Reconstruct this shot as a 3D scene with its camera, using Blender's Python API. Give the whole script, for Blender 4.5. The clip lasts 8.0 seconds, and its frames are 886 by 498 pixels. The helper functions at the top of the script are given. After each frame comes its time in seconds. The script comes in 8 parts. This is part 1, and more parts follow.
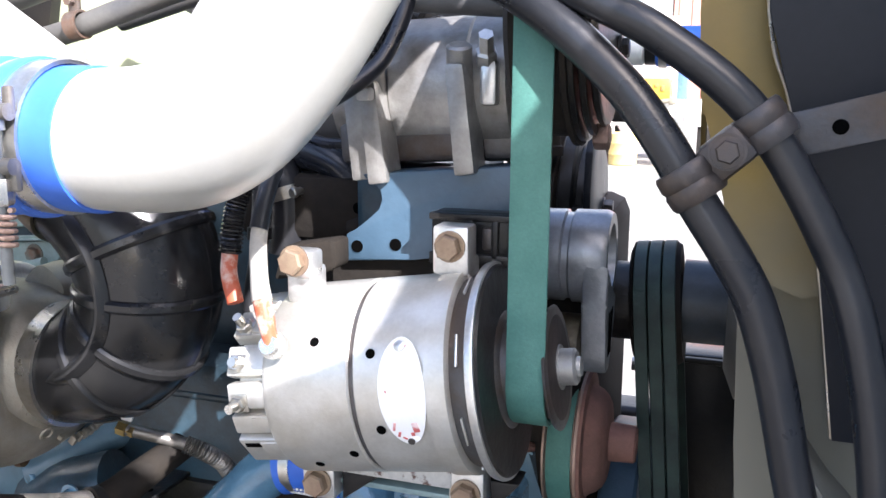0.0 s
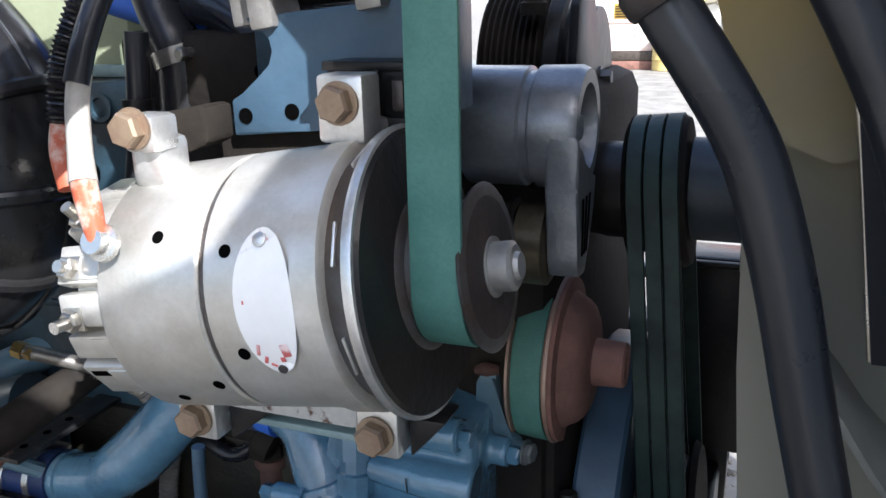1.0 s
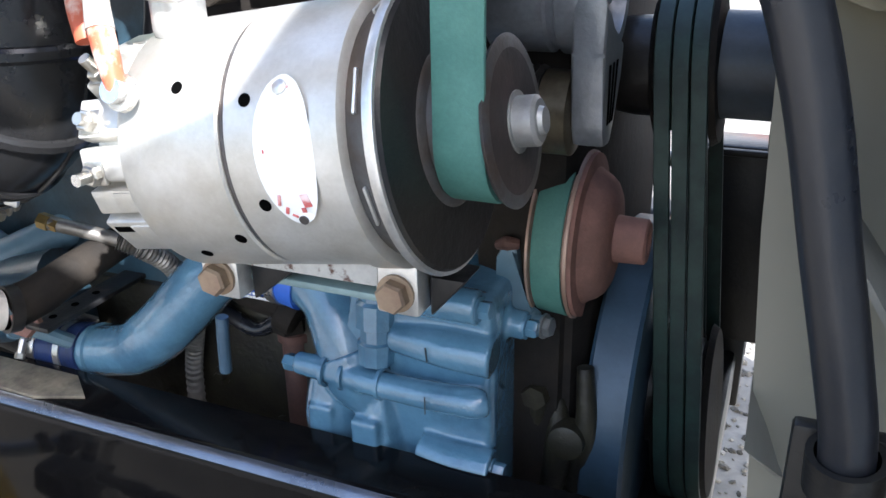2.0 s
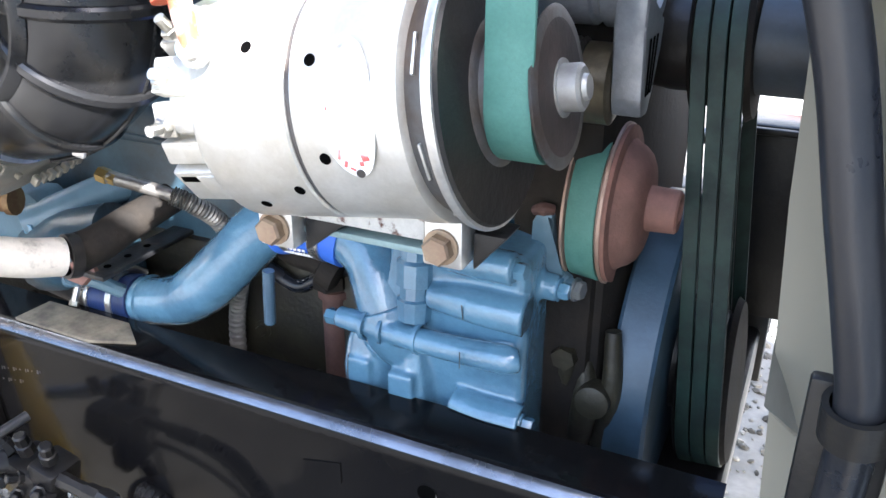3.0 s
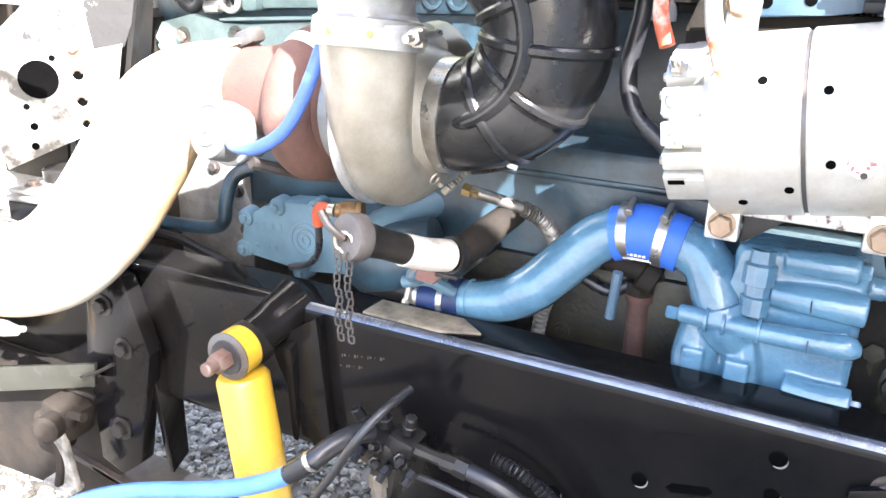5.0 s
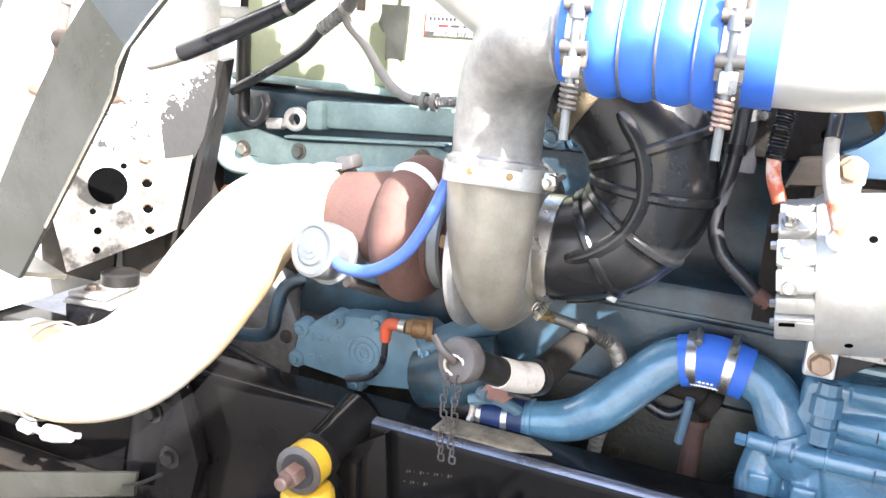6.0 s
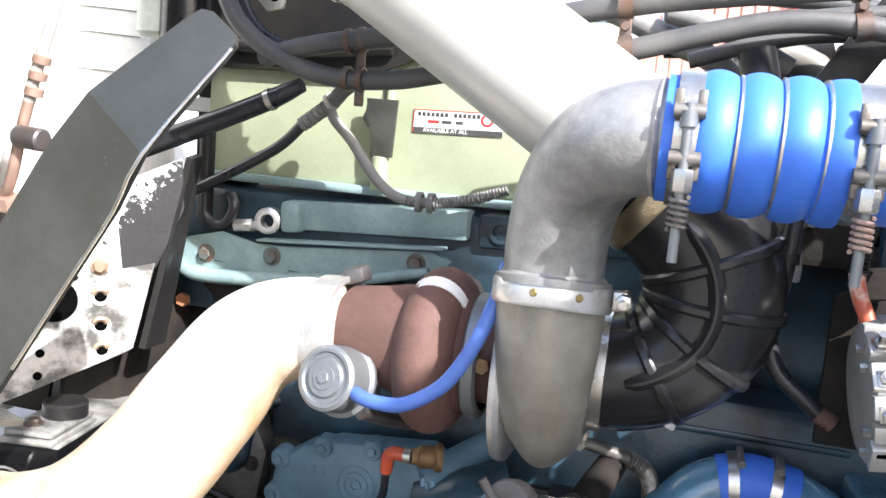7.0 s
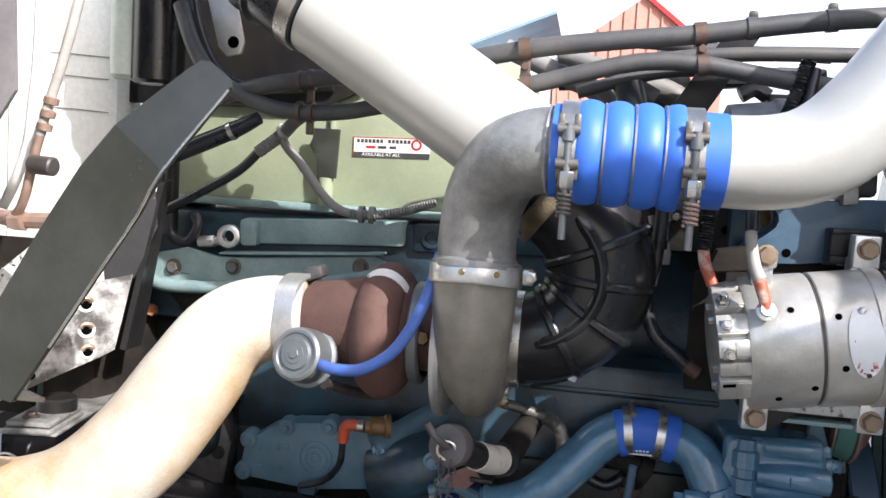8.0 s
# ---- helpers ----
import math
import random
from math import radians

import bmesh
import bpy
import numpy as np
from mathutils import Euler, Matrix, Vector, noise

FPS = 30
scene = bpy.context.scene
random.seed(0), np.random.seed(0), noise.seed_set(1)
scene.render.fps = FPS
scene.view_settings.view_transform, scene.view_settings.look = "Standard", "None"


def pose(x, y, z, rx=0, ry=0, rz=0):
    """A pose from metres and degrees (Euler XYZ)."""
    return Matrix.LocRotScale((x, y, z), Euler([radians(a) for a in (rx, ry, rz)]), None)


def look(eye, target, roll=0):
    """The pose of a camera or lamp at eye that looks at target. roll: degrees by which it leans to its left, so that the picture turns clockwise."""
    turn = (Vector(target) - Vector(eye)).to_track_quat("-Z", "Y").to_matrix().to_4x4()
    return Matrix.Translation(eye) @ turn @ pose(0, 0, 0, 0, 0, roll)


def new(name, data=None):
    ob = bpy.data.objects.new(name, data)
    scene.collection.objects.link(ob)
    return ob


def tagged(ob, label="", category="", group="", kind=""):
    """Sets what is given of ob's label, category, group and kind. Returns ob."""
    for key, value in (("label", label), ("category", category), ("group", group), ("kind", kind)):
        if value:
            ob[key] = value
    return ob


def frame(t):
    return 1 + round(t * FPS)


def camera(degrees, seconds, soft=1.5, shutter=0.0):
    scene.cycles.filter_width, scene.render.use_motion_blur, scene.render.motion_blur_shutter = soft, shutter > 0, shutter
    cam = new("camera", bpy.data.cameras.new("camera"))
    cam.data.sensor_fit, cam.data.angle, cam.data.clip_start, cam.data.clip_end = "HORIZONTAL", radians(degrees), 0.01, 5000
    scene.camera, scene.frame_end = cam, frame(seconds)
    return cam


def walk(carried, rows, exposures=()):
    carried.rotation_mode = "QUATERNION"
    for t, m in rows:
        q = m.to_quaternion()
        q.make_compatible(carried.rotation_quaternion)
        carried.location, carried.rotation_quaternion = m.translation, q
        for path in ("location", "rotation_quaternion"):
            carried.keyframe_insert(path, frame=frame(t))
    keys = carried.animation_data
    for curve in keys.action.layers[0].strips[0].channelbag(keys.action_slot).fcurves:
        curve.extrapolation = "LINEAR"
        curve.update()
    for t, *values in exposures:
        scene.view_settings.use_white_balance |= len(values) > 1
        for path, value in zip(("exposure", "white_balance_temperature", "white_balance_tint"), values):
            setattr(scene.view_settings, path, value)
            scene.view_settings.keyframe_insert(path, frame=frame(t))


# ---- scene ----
cam = camera(56.5, 8.0)
PATH = [
    (0, (0.068, -0.015, 1.589), (-0.558, 1.846, 1.21), 0.2),
    (0.2, (0.072, 0.08, 1.576), (-0.543, 1.941, 1.181), -0.5),
    (0.4, (0.073, 0.136, 1.569), (-0.547, 1.989, 1.142), 0.1),
    (0.5, (0.083, 0.155, 1.552), (-0.574, 2.002, 1.158), -0.7),
    (1, (0.1, 0.185, 1.518), (-0.609, 1.964, 0.941), -1.5),
    (1.5, (0.098, 0.187, 1.499), (-0.612, 1.919, 0.794), -1.5),
    (2, (0.101, 0.179, 1.486), (-0.63, 1.867, 0.702), -1.3),
    (3.3, (0.105, 0.12, 1.488), (-0.691, 1.749, 0.643), 0.3),
    (3.5, (0.098, 0.103, 1.487), (-0.734, 1.714, 0.643), -0.1),
    (3.7, (0.082, 0.074, 1.47), (-0.79, 1.678, 0.653), -0.1),
    (4, (0.047, 0.037, 1.483), (-0.848, 1.598, 0.611), 0.8),
    (4.5, (-0.037, -0.05, 1.488), (-0.952, 1.508, 0.631), 0.5),
    (4.7, (-0.094, -0.105, 1.491), (-0.983, 1.496, 0.688), 0.6),
    (5.8, (-0.296, -0.312, 1.525), (-1.036, 1.468, 0.992), 4.0),
    (6, (-0.333, -0.309, 1.533), (-1.057, 1.493, 1.053), 4.7),
    (6.3, (-0.402, -0.291, 1.532), (-1.076, 1.547, 1.121), 4.7),
    (6.5, (-0.451, -0.241, 1.531), (-1.065, 1.63, 1.184), 4.1),
    (7, (-0.524, -0.247, 1.54), (-1.034, 1.668, 1.273), 5.0),
    (7.5, (-0.552, -0.398, 1.536), (-0.966, 1.548, 1.331), 4.5),
    (8, (-0.491, -0.471, 1.52), (-0.828, 1.493, 1.342), 3.5),
]
EXPOSURES = [(0.0, 1.75, 5900, 17), (0.5, 1.4, 5850, 15), (1.0, 1.22, 5800, 13), (1.5, 1.5, 5800, 13), (2.0, 1.92, 5800, 13), (3.5, 3.0, 5850, 14), (4.5, 3.24, 6100, 16), (6.0, 2.67, 6050, 15), (6.5, 2.1, 6000, 15), (7.0, 1.55, 5950, 15), (8.0, 0.78, 6000, 15)]
walk(cam, [(t, look(eye, target, roll)) for t, eye, target, roll in PATH], EXPOSURES)

# ---- world, sun ----
world = bpy.data.worlds.new("sky")
scene.world = world
world.use_nodes = True
SUN = Vector((0.60, -0.52, 0.60)).normalized()
sky = world.node_tree.nodes.new("ShaderNodeTexSky")
sky.sky_type = "NISHITA"
sky.sun_disc = False
sky.dust_density = 4.0
sky.air_density = 1.2
sky.sun_elevation = math.asin(SUN.z)
sky.sun_rotation = math.atan2(SUN.x, SUN.y)
world.node_tree.links.new(sky.outputs[0], world.node_tree.nodes["Background"].inputs[0])
world.node_tree.nodes["Background"].inputs[1].default_value = 0.15
sun = new("sun", bpy.data.lights.new("sun", "SUN"))
sun.data.energy = 5.0
sun.data.angle = radians(0.55)
sun.data.color = (1.0, 0.95, 0.87)
sun.matrix_world = look(SUN * 30, (0, 0, 0))

# ---- materials ----


def surf(name, col, rough=0.5, metal=0.0, col2=None, stain=9.0, grain=140.0, bump=0.12, amount=0.5, coat=0.0, sharp=0.25, lump=45.0, speck=0.17):
    """A surface with stains of col2 over col, fine grain in colour, gloss and relief."""
    m = bpy.data.materials.new(name)
    m.use_nodes = True
    nt = m.node_tree
    b = nt.nodes["Principled BSDF"]
    link = nt.links.new

    def node(kind, **values):
        n = nt.nodes.new(kind)
        for key, value in values.items():
            n.inputs[key].default_value = value
        return n

    tc = node("ShaderNodeTexCoord")
    big = node("ShaderNodeTexNoise", Scale=stain, Detail=6.0, Roughness=0.62)
    fine = node("ShaderNodeTexNoise", Scale=grain, Detail=3.0, Roughness=0.6)
    link(tc.outputs["Object"], big.inputs["Vector"])
    link(tc.outputs["Object"], fine.inputs["Vector"])
    ramp = node("ShaderNodeValToRGB")
    ramp.color_ramp.elements[0].position = 0.5 + (0.5 - amount) * 0.5 - sharp / 2
    ramp.color_ramp.elements[1].position = 0.5 + (0.5 - amount) * 0.5 + sharp / 2
    link(big.outputs["Fac"], ramp.inputs["Fac"])
    mix = node("ShaderNodeMix")
    mix.data_type = "RGBA"
    second = col2 or tuple(c * 0.72 for c in col)
    mix.inputs["A"].default_value = (*col, 1)
    mix.inputs["B"].default_value = (*second, 1)
    link(ramp.outputs["Color"], mix.inputs["Factor"])
    span = node("ShaderNodeMapRange")
    span.inputs["To Min"].default_value = 1.0 - speck
    span.inputs["To Max"].default_value = 1.0 + speck
    link(fine.outputs["Fac"], span.inputs["Value"])
    mul = node("ShaderNodeMix")
    mul.data_type = "RGBA"
    mul.blend_type = "MULTIPLY"
    mul.inputs["Factor"].default_value = 1.0
    link(mix.outputs["Result"], mul.inputs["A"])
    link(span.outputs["Result"], mul.inputs["B"])
    link(mul.outputs["Result"], b.inputs["Base Color"])
    gloss = node("ShaderNodeMapRange")
    gloss.inputs["To Min"].default_value = max(0.03, rough * 0.75)
    gloss.inputs["To Max"].default_value = min(1.0, rough * 1.3)
    link(big.outputs["Fac"], gloss.inputs["Value"])
    link(gloss.outputs["Result"], b.inputs["Roughness"])
    b.inputs["Metallic"].default_value = metal
    b.inputs["Coat Weight"].default_value = coat
    b.inputs["Coat Roughness"].default_value = 0.08
    mid = node("ShaderNodeTexNoise", Scale=lump, Detail=2.0, Roughness=0.5)
    link(tc.outputs["Object"], mid.inputs["Vector"])
    dents = node("ShaderNodeBump", Strength=0.5 * bump + 0.04, Distance=0.004)
    link(mid.outputs["Fac"], dents.inputs["Height"])
    relief = node("ShaderNodeBump", Strength=bump, Distance=0.002)
    link(dents.outputs["Normal"], relief.inputs["Normal"])
    link(fine.outputs["Fac"], relief.inputs["Height"])
    link(relief.outputs["Normal"], b.inputs["Normal"])
    return m


ALU = surf("cast_aluminium", (0.66, 0.65, 0.61), 0.34, 0.5, (0.41, 0.38, 0.31), 14, 300, 0.12, 0.38, sharp=0.40, lump=70, speck=0.08)
ALU_FACE = surf("bright_aluminium", (0.72, 0.72, 0.70), 0.30, 0.75, (0.58, 0.57, 0.54), 20, 250, 0.06)
ALU_PIPE = surf("aluminium_tube", (0.64, 0.63, 0.59), 0.36, 0.32, (0.55, 0.54, 0.48), 7, 220, 0.06, 0.42, sharp=0.5, speck=0.04)
CASTGREY = surf("grey_casting", (0.37, 0.365, 0.345), 0.42, 0.5, (0.20, 0.196, 0.184), 17, 260, 0.22, 0.50, sharp=0.26, speck=0.1)
COMPALU = surf("dull_compressor_alloy", (0.41, 0.40, 0.375), 0.38, 0.5, (0.17, 0.158, 0.14), 15, 220, 0.22, 0.45, sharp=0.3, speck=0.1)
COMPGREY = surf("dark_blue_grey_casting", (0.30, 0.32, 0.35), 0.30, 0.55, (0.20, 0.21, 0.225), 14, 240, 0.18, 0.5)
VOLUTE = surf("volute_casting", (0.36, 0.34, 0.285), 0.42, 0.5, (0.23, 0.21, 0.17), 13, 300, 0.2, 0.5, sharp=0.3, speck=0.08)
ZINC = surf("dull_zinc", (0.22, 0.235, 0.24), 0.42, 0.6, (0.19, 0.20, 0.20), 18, 240, 0.08)
STEEL = surf("plated_steel", (0.62, 0.61, 0.58), 0.28, 0.9, (0.45, 0.42, 0.36), 25, 300, 0.05)
DULLSTEEL = surf("dull_steel", (0.11, 0.11, 0.112), 0.44, 0.55, (0.085, 0.065, 0.052), 22, 260, 0.14)
BROWNBOLT = surf("brown_plated_bolt", (0.25, 0.17, 0.12), 0.45, 0.5, (0.33, 0.25, 0.17), 40, 300, 0.10)
BRASS = surf("brass", (0.42, 0.32, 0.13), 0.38, 0.8, (0.28, 0.18, 0.07), 40, 250, 0.08)
OLDBRASS = surf("tarnished_brass", (0.17, 0.09, 0.04), 0.6, 0.5, (0.25, 0.17, 0.08), 50, 250, 0.3)
RUST = surf("rusty_iron", (0.125, 0.065, 0.05), 0.75, 0.1, (0.085, 0.045, 0.036), 14, 260, 0.3, 0.5)
RUSTHUB = surf("rust_primer", (0.26, 0.13, 0.10), 0.75, 0.1, (0.17, 0.09, 0.07), 18, 260, 0.2)
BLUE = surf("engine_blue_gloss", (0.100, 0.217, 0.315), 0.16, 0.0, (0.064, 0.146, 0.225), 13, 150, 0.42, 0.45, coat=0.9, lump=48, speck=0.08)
# Darker copy of the engine blue, mottled almost black.
BLUEDIM = surf("engine_blue_dark", (0.040, 0.085, 0.118), 0.30, 0.0, (0.014, 0.022, 0.028), 7, 160, 0.2, 0.55)
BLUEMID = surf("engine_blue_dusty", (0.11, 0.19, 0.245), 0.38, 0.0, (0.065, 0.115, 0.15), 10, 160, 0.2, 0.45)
BLUESTEEL = surf("blue_painted_plate", (0.066, 0.118, 0.172), 0.32, 0.0, (0.046, 0.082, 0.12), 9, 200, 0.14, speck=0.08)
DAMPBLUE = surf("dull_damper_blue", (0.045, 0.085, 0.13), 0.45, 0.0, (0.025, 0.05, 0.075), 8, 200, 0.14, speck=0.08)
PAINTBOLT = surf("worn_painted_bolt", (0.10, 0.135, 0.13), 0.5, 0.2, (0.12, 0.075, 0.05), 40, 240, 0.2, 0.5)
TEAL = surf("pale_teal_paint", (0.24, 0.33, 0.32), 0.45, 0.0, (0.16, 0.23, 0.23), 12, 180, 0.15)
GREEN = surf("olive_green_paint", (0.31, 0.345, 0.225), 0.5, 0.0, (0.24, 0.27, 0.175), 5, 150, 0.08, 0.45, speck=0.08)
BLACKGLOSS = surf("black_chassis_paint", (0.0045, 0.0045, 0.0052), 0.11, 0.0, (0.009, 0.0085, 0.008), 6, 90, 0.05, 0.42, lump=14)
BLACKGLOSS.node_tree.nodes["Principled BSDF"].inputs["Specular IOR Level"].default_value = 0.15
BLACK = surf("black_paint", (0.011, 0.011, 0.012), 0.32, 0.0, (0.022, 0.020, 0.017), 9, 160, 0.2)
PLASTIC = surf("black_plastic", (0.012, 0.012, 0.013), 0.22, 0.0, (0.018, 0.018, 0.018), 8, 200, 0.05, speck=0.1)
RUBBER = surf("black_rubber", (0.014, 0.016, 0.021), 0.28, 0.0, (0.024, 0.024, 0.026), 10, 220, 0.08, speck=0.1)
LINEGREY = surf("dusty_line_rubber", (0.062, 0.062, 0.063), 0.5, 0.0, (0.095, 0.092, 0.085), 12, 200, 0.12)
CLIPSTEEL = surf("rusty_clip_steel", (0.12, 0.105, 0.095), 0.5, 0.4, (0.12, 0.07, 0.045), 40, 240, 0.2)
PALESLEEVE = surf("pale_sleeve", (0.42, 0.40, 0.36), 0.5, 0.0, (0.34, 0.32, 0.29), 20, 220, 0.1)
GREYHOSE = surf("grey_dusty_hose", (0.17, 0.168, 0.16), 0.6, 0.0, (0.22, 0.21, 0.19), 14, 220, 0.2)
BELT = surf("green_belt", (0.075, 0.20, 0.165), 0.62, 0.0, (0.06, 0.17, 0.14), 30, 400, 0.15)
DARKBELT = surf("dark_green_belt", (0.014, 0.042, 0.033), 0.55, 0.0, (0.009, 0.024, 0.021), 30, 300, 0.15)
SILICONE = surf("blue_silicone", (0.050, 0.170, 0.66), 0.5, 0.0, (0.042, 0.138, 0.57), 10, 200, 0.05, speck=0.06)
NAVY = surf("navy_rubber", (0.014, 0.035, 0.14), 0.4, 0.0, (0.010, 0.02, 0.06), 20, 200, 0.08)
BOOST = surf("blue_silicone_line", (0.075, 0.15, 0.45), 0.42, 0.0, (0.06, 0.12, 0.38), 20, 200, 0.05)
BLUELINE = surf("pale_blue_nylon", (0.10, 0.24, 0.58), 0.4, 0.0, (0.08, 0.2, 0.5), 20, 200, 0.05)
ORANGE = surf("orange_boot", (0.46, 0.10, 0.045), 0.5, 0.0, (0.62, 0.50, 0.42), 30, 200, 0.12, 0.40, sharp=0.12)
REDPLUG = surf("orange_red_plug", (0.50, 0.08, 0.03), 0.45, 0.0, (0.40, 0.07, 0.03), 30, 200, 0.08)
WRAP = surf("cream_heat_coating", (0.60, 0.555, 0.465), 0.6, 0.0, (0.42, 0.27, 0.12), 4.5, 220, 0.35, 0.33, sharp=0.3)
YELLOW = surf("yellow_enamel", (0.62, 0.41, 0.03), 0.36, 0.0, (0.44, 0.29, 0.04), 9, 160, 0.08, 0.42, coat=0.25, sharp=0.4)
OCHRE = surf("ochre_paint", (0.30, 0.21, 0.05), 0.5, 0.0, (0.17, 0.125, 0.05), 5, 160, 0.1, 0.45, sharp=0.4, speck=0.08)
FANGREY = surf("fan_grey", (0.25, 0.243, 0.21), 0.5, 0.0, (0.15, 0.138, 0.115), 5, 160, 0.1, speck=0.08)
def graded(mat, below, z0, z1):
    """Paint that turns to another colour towards the bottom, with a cloudy edge."""
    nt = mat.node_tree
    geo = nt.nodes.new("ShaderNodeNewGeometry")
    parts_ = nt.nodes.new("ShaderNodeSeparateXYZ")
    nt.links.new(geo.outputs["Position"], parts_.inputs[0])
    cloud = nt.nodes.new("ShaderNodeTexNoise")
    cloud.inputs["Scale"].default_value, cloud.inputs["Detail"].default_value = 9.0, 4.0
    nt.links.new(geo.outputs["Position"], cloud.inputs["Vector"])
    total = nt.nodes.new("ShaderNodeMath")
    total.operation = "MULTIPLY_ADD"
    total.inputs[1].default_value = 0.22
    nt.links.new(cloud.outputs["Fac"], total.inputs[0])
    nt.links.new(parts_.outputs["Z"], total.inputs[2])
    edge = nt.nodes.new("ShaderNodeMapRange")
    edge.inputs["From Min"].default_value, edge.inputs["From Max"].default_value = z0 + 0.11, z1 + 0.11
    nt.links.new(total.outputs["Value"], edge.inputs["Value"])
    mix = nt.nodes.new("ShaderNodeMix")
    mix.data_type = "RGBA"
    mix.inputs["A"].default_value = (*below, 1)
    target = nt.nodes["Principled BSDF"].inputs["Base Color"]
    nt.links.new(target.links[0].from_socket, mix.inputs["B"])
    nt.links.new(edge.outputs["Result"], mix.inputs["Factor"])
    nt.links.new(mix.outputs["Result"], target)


graded(OCHRE, (0.21, 0.195, 0.15), 1.36, 1.52)
WHITE = surf("white_paint", (0.78, 0.79, 0.76), 0.4, 0.0, (0.70, 0.71, 0.67), 5, 120, 0.05)
PALE = surf("pale_green_paint", (0.56, 0.62, 0.54), 0.5, 0.0, (0.45, 0.50, 0.43), 6, 120, 0.08)
SPECK = surf("flaking_paint_plate", (0.58, 0.58, 0.55), 0.55, 0.1, (0.02, 0.02, 0.02), 55, 120, 0.25, 0.30, sharp=0.05)
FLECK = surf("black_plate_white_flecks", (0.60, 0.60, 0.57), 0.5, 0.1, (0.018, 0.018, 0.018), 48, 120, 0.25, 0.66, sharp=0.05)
WORN = surf("worn_pale_steel", (0.34, 0.335, 0.31), 0.45, 0.3, (0.09, 0.088, 0.08), 22, 150, 0.2, 0.48)
BRACKET = surf("dark_olive_steel", (0.085, 0.088, 0.078), 0.24, 0.6, (0.06, 0.062, 0.052), 9, 200, 0.10, speck=0.08)
COPPER = surf("old_copper", (0.42, 0.30, 0.24), 0.45, 0.45, (0.30, 0.20, 0.15), 25, 200, 0.1)
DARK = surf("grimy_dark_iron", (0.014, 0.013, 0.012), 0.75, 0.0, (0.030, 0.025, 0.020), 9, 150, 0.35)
EARTH = surf("gravel_dust", (0.26, 0.25, 0.225), 0.95, 0.0, (0.17, 0.16, 0.14), 3, 40, 0.9, 0.5)
def darkened(mat, centre, reach, dark):
    """Darker ground within reach of centre, with a ragged edge."""
    nt = mat.node_tree
    geo = nt.nodes.new("ShaderNodeNewGeometry")
    off = nt.nodes.new("ShaderNodeVectorMath")
    off.operation = "DISTANCE"
    off.inputs[1].default_value = centre
    nt.links.new(geo.outputs["Position"], off.inputs[0])
    ragged = nt.nodes.new("ShaderNodeTexNoise")
    ragged.inputs["Scale"].default_value, ragged.inputs["Detail"].default_value = 2.5, 5.0
    nt.links.new(geo.outputs["Position"], ragged.inputs["Vector"])
    total = nt.nodes.new("ShaderNodeMath")
    nt.links.new(off.outputs["Value"], total.inputs[0])
    nt.links.new(ragged.outputs["Fac"], total.inputs[1])
    edge = nt.nodes.new("ShaderNodeMapRange")
    edge.inputs["From Min"].default_value, edge.inputs["From Max"].default_value = reach + 0.2, reach + 0.9
    nt.links.new(total.outputs["Value"], edge.inputs["Value"])
    mix = nt.nodes.new("ShaderNodeMix")
    mix.data_type = "RGBA"
    target = nt.nodes["Principled BSDF"].inputs["Base Color"]
    before = target.links[0].from_socket
    tint = nt.nodes.new("ShaderNodeMix")
    tint.data_type, tint.blend_type = "RGBA", "MULTIPLY"
    tint.inputs["Factor"].default_value = 1.0
    tint.inputs["B"].default_value = (*dark, 1)
    nt.links.new(before, tint.inputs["A"])
    nt.links.new(tint.outputs["Result"], mix.inputs["A"])
    nt.links.new(before, mix.inputs["B"])
    nt.links.new(edge.outputs["Result"], mix.inputs["Factor"])
    nt.links.new(mix.outputs["Result"], target)


darkened(EARTH, (-0.9, 0.0, 0.0), 1.9, (0.50, 0.47, 0.41))
STONE = surf("gravel_stone", (0.215, 0.207, 0.185), 0.85, 0.0, (0.11, 0.103, 0.088), 18, 160, 0.4, 0.5)
st_nodes = STONE.node_tree.nodes
st_geo = st_nodes.new("ShaderNodeNewGeometry")
st_ramp = st_nodes.new("ShaderNodeValToRGB")
st_ramp.color_ramp.elements[0].color = (0.16, 0.145, 0.12, 1)
st_ramp.color_ramp.elements[1].color = (1.25, 1.24, 1.2, 1)
st_mul = st_nodes.new("ShaderNodeMix")
st_mul.data_type = "RGBA"
st_mul.blend_type = "MULTIPLY"
st_mul.inputs["Factor"].default_value = 1.0
STONE.node_tree.links.new(st_geo.outputs["Random Per Island"], st_ramp.inputs["Fac"])
STONE.node_tree.links.new(st_nodes["Principled BSDF"].inputs["Base Color"].links[0].from_socket, st_mul.inputs["A"])
STONE.node_tree.links.new(st_ramp.outputs["Color"], st_mul.inputs["B"])
STONE.node_tree.links.new(st_mul.outputs["Result"], st_nodes["Principled BSDF"].inputs["Base Color"])
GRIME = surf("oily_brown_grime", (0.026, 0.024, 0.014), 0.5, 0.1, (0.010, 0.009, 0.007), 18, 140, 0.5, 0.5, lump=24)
WORNBLACK = surf("worn_black_strap", (0.020, 0.020, 0.021), 0.4, 0.2, (0.10, 0.075, 0.05), 30, 200, 0.25, 0.28, sharp=0.15)
# Much darker copy of the rusty iron, for the manifold.
RUSTDARK = surf("dark_rust", (0.013, 0.009, 0.008), 0.85, 0.0, (0.009, 0.007, 0.006), 14, 240, 0.3)
# Bright metal tone for the painted sky sheen on the rail's corner.
EDGESHEEN = surf("sky_sheen_edge", (0.26, 0.28, 0.32), 0.26, 0.8, (0.02, 0.02, 0.022), 7, 120, 0.10, 0.40, sharp=0.5)
